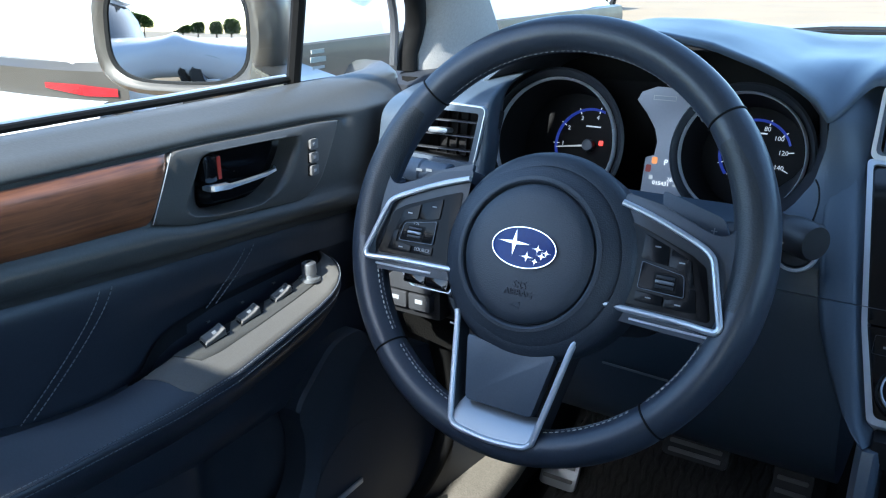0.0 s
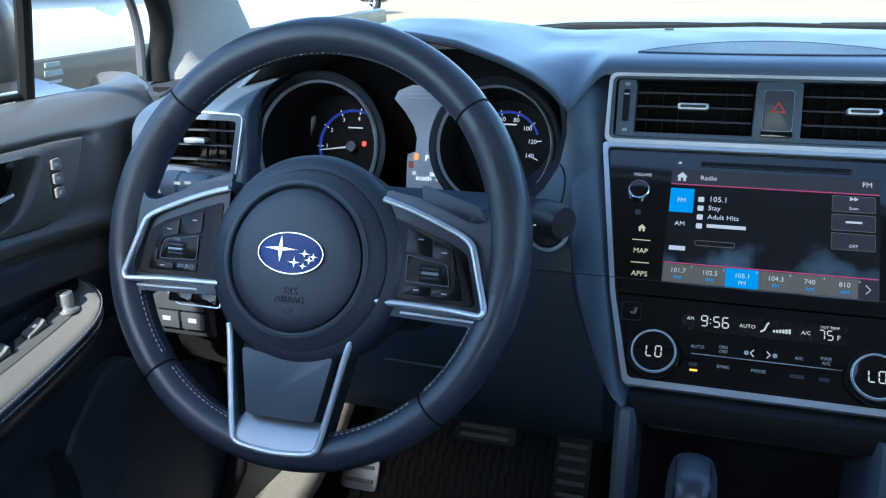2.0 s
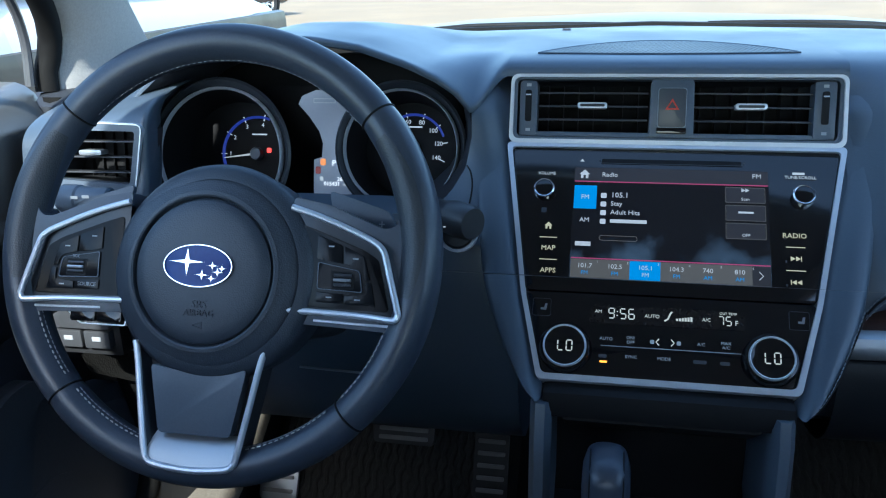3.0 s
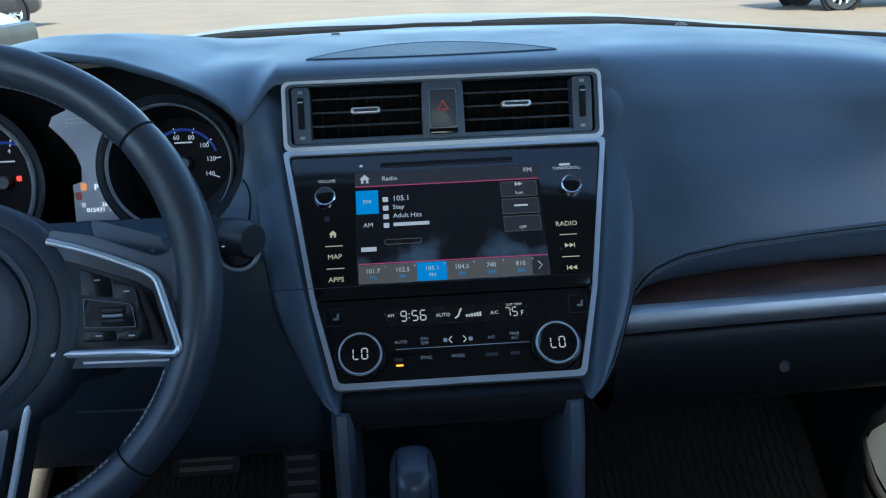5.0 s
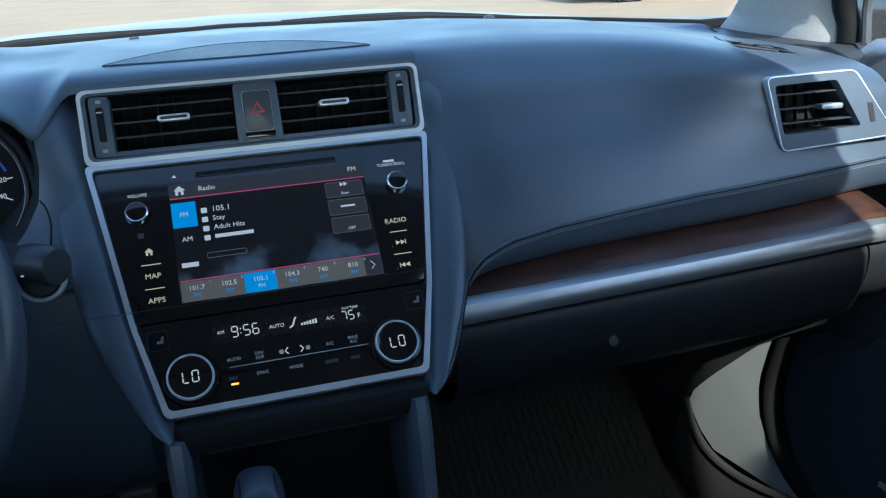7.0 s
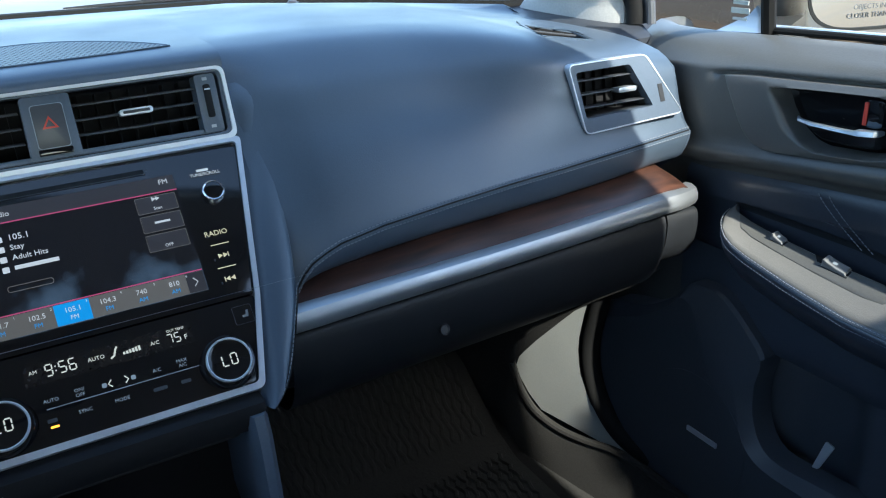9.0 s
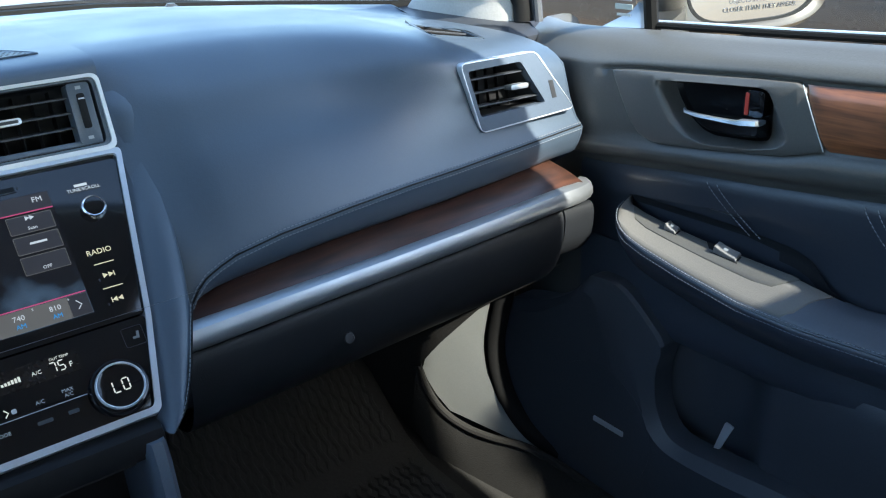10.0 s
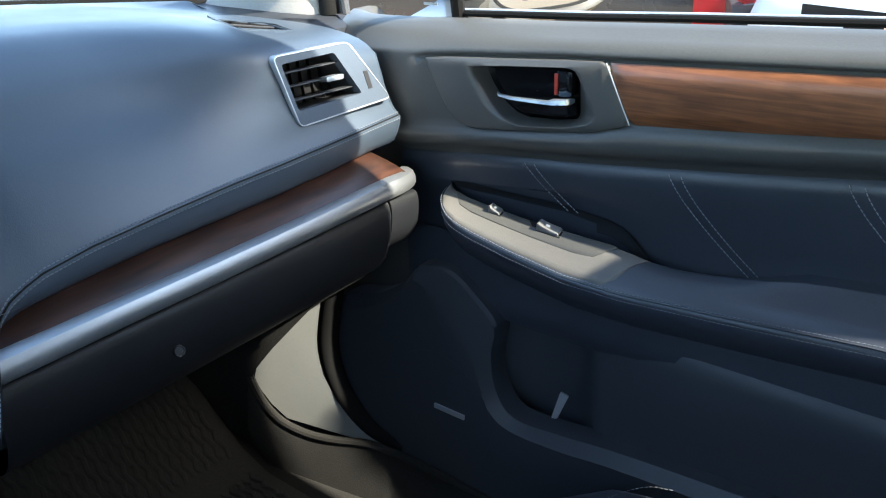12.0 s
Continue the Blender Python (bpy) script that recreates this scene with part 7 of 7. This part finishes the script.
    part("housing", loft([oval(1.0, 0.004), oval(1.06, 0.010), oval(1.16, 0.011), oval(1.28, -0.004), oval(1.32, -0.03), oval(1.18, -0.080), oval(0.8, -0.11), oval(0.1, -0.118)], True, True), CAR_BRONZE, mir, "bronze-grey mirror housing", sharp=1.0)
    part("mirror_rim", loft([oval(1.02, 0.002), oval(1.02, 0.007), oval(0.97, 0.006), oval(0.96, 0.001)], True), RUBBER, mir)
    part("mirror_glass", loft([oval(k, 0.0072 - 0.003 * k * k) for k in (0.975, 0.8, 0.6, 0.4, 0.2, 0.02)], True, False), MIRROR, mir, "clear mirror glass")
    if not driver:
        for t, v in (("OBJECTS IN MIRROR ARE", -0.036), ("CLOSER THAN THEY APPEAR", -0.046)):
            part("warning_words", words(t, 0.0085, at(A, 0.010, v, 0.0062), thick=0.0002), BUTTON, mir, "printed warning on the mirror")
    part("mirror_foot", loft([[P(0.735, 0.08, 1.00), P(0.735, 0.18, 1.00), P(0.735, 0.18, 1.045), P(0.735, 0.09, 1.050)], [P(0.80, 0.10, 1.01), P(0.80, 0.19, 1.01), P(0.80, 0.19, 1.055), P(0.80, 0.11, 1.062)], [P(0.86, 0.14, 1.03), P(0.86, 0.20, 1.03), P(0.86, 0.20, 1.09), P(0.86, 0.15, 1.09)]], True, True), CAR_GREY, mir)
    return door


make_door(-1, "left", True)
make_door(1, "right", False)

# ---- seats ----
def seat(s, label):
    t = thing("car_seat", (s * 0.37, -0.55, 0.37), label, "car seat", "front seats")
    def slab(path, half, thick):
        rows = []
        for (y, z), (ny, nz), k in path:
            ring = []
            for a in np.linspace(0, 2 * math.pi, 29)[:-1]:
                cx, sx = math.cos(a), math.sin(a)
                u = half * k * math.copysign(abs(cx) ** 0.5, cx)
                v = thick * math.copysign(abs(sx) ** 0.6, sx)
                ring.append((s * 0.37 + u, y + ny * v, z + nz * v))
            rows.append(ring)
        return loft(rows, True, True)
    part("cushion", slab([((-0.150, 0.505), (0.5, 0.85), 0.62), ((-0.170, 0.542), (0.3, 0.95), 0.80), ((-0.205, 0.555), (0.1, 1), 0.92), ((-0.26, 0.558), (0, 1), 0.98), ((-0.4, 0.545), (0, 1), 1), ((-0.6, 0.515), (0, 1), 0.97)], 0.264, 0.075), LEATHER, t, "black leather cushion", sharp=1.2)
    part("seat_back", slab([((-0.62, 0.52), (0.95, 0.2), 0.95), ((-0.66, 0.70), (0.97, 0.25), 1), ((-0.74, 0.92), (0.96, 0.3), 1.0), ((-0.80, 1.05), (0.95, 0.3), 0.85), ((-0.83, 1.11), (0.95, 0.3), 0.6)], 0.25, 0.06), LEATHER, t, "black leather seat back", sharp=1.2)
    part("headrest", slab([((-0.83, 1.14), (0.95, 0.3), 0.8), ((-0.85, 1.20), (0.95, 0.3), 1), ((-0.87, 1.27), (0.95, 0.3), 0.95), ((-0.885, 1.31), (0.95, 0.3), 0.6)], 0.135, 0.05), LEATHER, t, "padded headrest", sharp=1.2)
    for d in (-0.05, 0.05):
        part("headrest_post", tube([(s * 0.37 + d, -0.825, 1.08), (s * 0.37 + d, -0.84, 1.17)], 0.006, 8), CHROME, t)
    part("seat_base", box((s * 0.37 - 0.2, -0.62, 0.362), (s * 0.37 + 0.2, -0.2, 0.46), 0.02), HARD, t)
    line = smooth_line([(s * 0.37 + 0.235 * math.cos(a), -0.255 + 0.070 * math.sin(a), 0.6330 - 0.008 * math.cos(a) ** 2) for a in np.linspace(0, math.pi, 12)], 6)
    part("stitching", stitches(line, 0.005, 0.0035, 0.0003), THREAD_BLUE, t)


seat(1, "black leather passenger's seat with stitched seams")
seat(-1, "black leather driver's seat with stitched seams")
bench = thing("rear_bench", (0, -1.45, 0.37), "black leather rear bench behind the front seats", "rear seat")
part("bench_cushion", box((-0.62, -1.75, 0.37), (0.62, -1.28, 0.62), 0.05, segments=3), LEATHER, bench)
part("bench_back", box((-0.62, -1.98, 0.58), (0.62, -1.78, 1.10), 0.05, segments=3), LEATHER, bench)

# ---- cars standing outside ----
def parked_car(label, paint, x, y, turn, length=4.6, wide=1.82, high=1.5, tall=False, lamp_z=(0.80, 0.87, 0.94), bumper=None, rise=1.0, cab_back=None, lamp_in=0.55):
    """A parked car: nose along its own +y."""
    t = thing("parked_car", (x, y, 0), label, "car", "parked cars")
    m = pose(x, y, 0, 0, 0, turn) @ Matrix.Diagonal((1, 1, rise, 1))
    L, Wd = length / 2, wide / 2
    def ring(yy, k, z0, z1, tuck):
        pts = []
        for a in np.linspace(0, 2 * math.pi, 33)[:-1]:
            c, q = math.cos(a), math.sin(a)
            z = (z0 + z1) / 2 + (z1 - z0) / 2 * math.copysign(abs(q) ** 0.45, q)
            pts.append(m @ Vector((Wd * k * math.copysign(abs(c) ** 0.35, c) * (1 - tuck * max(0, (z - 0.75)) * 0.4), yy, z)))
        return pts
    rows = [ring(-L, 0.80, 0.40, 0.90, 0.2), ring(-L + 0.08, 0.93, 0.32, 1.0, 0.2), ring(-L + 0.5, 1, 0.26, 1.02, 0.2), ring(-0.6, 1, 0.24, 1.0, 0.2), ring(0.6, 1, 0.24, 0.98, 0.2), ring(L - 0.9, 1, 0.26, 0.96, 0.2), ring(L - 0.25, 0.94, 0.28, 0.84, 0.3), ring(L - 0.05, 0.82, 0.34, 0.72, 0.3), ring(L, 0.7, 0.40, 0.64, 0.3)]
    body = part("body", loft(rows, True, True), paint, t, sharp=1.2)
    def cab(k, z, y0, y1):
        return [m @ Vector(p) for p in ((-Wd * k, y0, z), (-Wd * k, y1, z), (-Wd * k * 0.8, y1 + 0.12, z), (Wd * k * 0.8, y1 + 0.12, z), (Wd * k, y1, z), (Wd * k, y0, z), (Wd * k * 0.8, y0 - 0.1, z), (-Wd * k * 0.8, y0 - 0.1, z))]
    back = cab_back if cab_back is not None else -L + (0.25 if tall else 0.7)
    part("glasshouse", loft([cab(0.93, 0.97, back, 1.15), cab(0.88, 1.1, back + 0.06, 0.95), cab(0.78, high - 0.1, back + 0.22, 0.35)], True, True), DARK_GLASS, t, "dark tinted windows")
    part("roof", loft([cab(0.785, high - 0.11, back + 0.2, 0.36), cab(0.77, high - 0.04, back + 0.26, 0.25), cab(0.6, high, back + 0.5, 0.0)], True, True), paint, t)
    for yy in ((-0.25, back + 0.95) if cab_back is None else (back + 0.15,)):
        for s in (-1, 1):
            part("window_pillar", tube([m @ Vector((s * Wd * 0.925, yy, 0.98)), m @ Vector((s * Wd * 0.785, yy + 0.03, high - 0.1))], 0.035, 8), paint, body)
    for yy in (-L + 0.9, L - 0.95):
        for s in (-1, 1):
            wm = m @ Matrix.Translation((s * (Wd - 0.13), yy, 0.34)) @ Matrix.Rotation(radians(90 * s), 4, "Y")
            wh = part("wheel", lathe([(0.20, 0.02), (0.24, 0.12), (0.32, 0.125), (0.34, 0.10), (0.34, -0.08), (0.30, -0.10), (0.1, -0.1)], wm, 36), TYRE, t, "black tyre")
            part("rim", lathe([(0, 0.05), (0.06, 0.06), (0.07, 0.04)], wm, 20), BRUSHED, wh, "silver alloy rim")
            part("rim_edge", lathe([(0.205, 0.05), (0.24, 0.115), (0.245, 0.11)], wm, 36), CHROME, wh)
            for k in range(10):
                part("rim_spoke", prism([(0.04, -0.014), (0.215, -0.018), (0.215, 0.018), (0.04, 0.014)], 0.045, 0.085, wm @ Matrix.Rotation(2 * math.pi * k / 10, 4, "Z"), 0.004), SILVER, wh)
            part("arch", lathe([(0.36, -0.05), (0.36, 0.115), (0.40, 0.125), (0.42, 0.10)], wm, 36), RUBBER, wh)
    for s in (-1, 1):
        part("tail_lamp", loft([[m @ Vector((s * Wd * a, b, z)) for a, b in ((lamp_in, -L - 0.03), ((lamp_in + 1) / 2, -L - 0.02), (0.965, -L + 0.10), (1.0, -L + 0.34))] for z in lamp_z]), LAMP_RED, t, "red tail lamp")
        part("headlamp", loft([[m @ Vector((s * Wd * a, b, z)) for a, b in ((0.50, L - 0.10), (0.75, L - 0.16), (0.93, L - 0.34))] for z in (0.62, 0.70, 0.76)]), CHROME, t, "clear headlamp")
    part("grille", loft([[m @ Vector((Wd * a, L + 0.005 - 0.06 * a * a, z)) for a in np.linspace(-0.5, 0.5, 7)] for z in (0.50, 0.60, 0.70)]), BLACK, t)
    part("bumper", tube([m @ Vector((Wd * a, -L - 0.03 + 0.3 * a ** 4, 0.55)) for a in np.linspace(-0.95, 0.95, 13)], 0.12, 10, flat=1.0), bumper or paint, t)
    return t


parked_car("dark grey car parked across the aisle", CAR_DARK, -9.6, 17.9, -28, tall=True, high=1.65)
parked_car("white pickup with a flat bed in the row behind", CAR_PALE, -3.1, -4.55, 90, rise=1.03, cab_back=0.1)
estate = parked_car("white estate car with grey cladding parked alongside", CAR_WHITE, -3.36, 3.37, 0, tall=True, high=1.62, lamp_z=(0.3, 0.31, 0.32), rise=1.13)
em = pose(-3.36, 3.37, 0)
part("cladding", loft([[em @ Vector((0.925 * a, -2.345 + d + 0.10 * abs(a) ** 5, z)) for a in np.linspace(-1, 1, 31)] for d, z in ((0.03, 0.70), (0.0, 0.72), (0.0, 0.845), (0.02, 0.87), (0.08, 0.875))]), CAR_BRONZE, estate, "grey-brown plastic cladding")
part("side_cladding", loft([[em @ Vector((x, y, z)) for y in np.linspace(-2.04, 2.0, 9)] for x, z in ((0.90, 0.28), (0.93, 0.32), (0.935, 0.80), (0.925, 0.86), (0.88, 0.87))]), CAR_BRONZE, estate, "grey-brown side cladding")
part("lower_bumper", loft([[em @ Vector((0.93 * a, -2.41 + d + 0.14 * abs(a) ** 5, z)) for a in np.linspace(-0.92, 0.92, 25)] for d, z in ((0.12, 0.60), (0.03, 0.63), (0.0, 0.67), (0.0, 0.72), (0.02, 0.745), (0.08, 0.755))]), CAR_WHITE, estate, "white lower bumper")
part("reflector", loft([[em @ Vector((0.925 * a, -2.353 + 0.10 * abs(a) ** 5, z0 + (z1 - z0) * f)) for a, z0, z1 in [(0.66 + 0.31 * k / 8, 0.785 - 0.020 * min(1, k / 5), 0.803 - 0.012 * max(0, (k - 4) / 4)) for k in range(9)]] for f in (0, 0.5, 1)]), LAMP_RED, estate, "red rear lamp")
part("underside", box((-0.85, -2.2, 0.25), (0.85, 2.1, 0.62), 0.05, em), BLACK, estate)
parked_car("dark grey car with red tail lamps in the next bay", CAR_DARK, 4.9, 3.15, 0, tall=True, high=1.6, lamp_z=(0.48, 0.66, 0.85))
white = parked_car("white saloon facing the car", CAR_WHITE, 5.6, -0.62, 71)
part("badge", ring_plate(rounded(rect(0, 0, 0.15, 0.12), 0.03), rounded(rect(0, 0, 0.115, 0.088), 0.02), 0, 0.02, pose(5.6, -0.62, 0, 0, 0, 71) @ frame_of((0.0, 2.30, 0.66), (-1, 0, 0), (0, 0, 1)), 0.004), CHROME, white, "plain silver badge")
parked_car("silver car across the aisle", CAR_GREY, 9.5, 15.5, 90)

# trees and a lamp post behind the car, seen in the driver's mirror
def tree(x, y, h, label):
    t = thing("tree", (x, y, 0), label, "tree", "trees behind the car park")
    part("trunk", tube(smooth_line([(x, y, 0), (x + 0.1, y, h * 0.3), (x, y + 0.1, h * 0.6), (x + 0.1, y, h * 0.85)], 4), lambda q: 0.22 * (1 - 0.8 * q), 9), mat("bark", (0.10, 0.075, 0.05), 0.9, grain=0.6, size=0.03), t)
    bm = bmesh.new()
    rng = random.Random(int(x * 10) + 7)
    for k in range(1500):
        a, b, rr = rng.uniform(0, 2 * math.pi), rng.uniform(-0.6, 1), rng.random() ** 0.4
        c = Vector((x + math.cos(a) * rr * h * 0.55 * math.sqrt(max(0.05, 1 - b * b * 0.8)), y + math.sin(a) * rr * h * 0.38, h * 0.55 + b * h * 0.40))
        d = Vector((rng.gauss(0, 1), rng.gauss(0, 1), rng.gauss(0, 1))).normalized() * 0.34
        e = d.orthogonal().normalized() * 0.2
        bm.faces.new([bm.verts.new(c - d), bm.verts.new(c + e), bm.verts.new(c + d), bm.verts.new(c - e)])
    part("crown", bm, LEAF, t)


LEAF = mat("leaves", (0.08, 0.12, 0.04), 0.6, vary=0.4, wear=1.5)
ln, ll = LEAF.node_tree.nodes, LEAF.node_tree.links
through_leaf, leaf_mix = ln.new("ShaderNodeBsdfTranslucent"), ln.new("ShaderNodeMixShader")
through_leaf.inputs[0].default_value = (0.16, 0.24, 0.06, 1)
leaf_mix.inputs[0].default_value = 0.5
ll.new(ln["Principled BSDF"].outputs[0], leaf_mix.inputs[1])
ll.new(through_leaf.outputs[0], leaf_mix.inputs[2])
ll.new(leaf_mix.outputs[0], ln["Material Output"].inputs[0])
for x, y, h in ((-14, -88, 3.4), (-18, -90, 3.0), (-22, -87, 3.3), (-26, -89, 3.0), (-36, -86, 5.2), (-40, -86, 5.6), (5, -92, 4), (16, -90, 4.5), (28, -88, 4.2)):
    tree(x, y, h, "green leafy tree beyond the car park")
pole = thing("street_lamp", (-20, -66, 0), "tall car park lamp with two heads", "street lamp")
part("pole", tube([(-20, -66, 0), (-20, -66, 6)], 0.09, 10), CAR_GREY, pole)
for s in (-1, 1):
    part("lamp_head", box((-20 + s * 0.9 - 0.45, -66.2, 5.95), (-20 + s * 0.9 + 0.45, -65.8, 6.1), 0.03), CAR_GREY, pole)
part("cross_arm", tube([(-20.9, -66, 6), (-19.1, -66, 6)], 0.05, 8), CAR_GREY, pole)
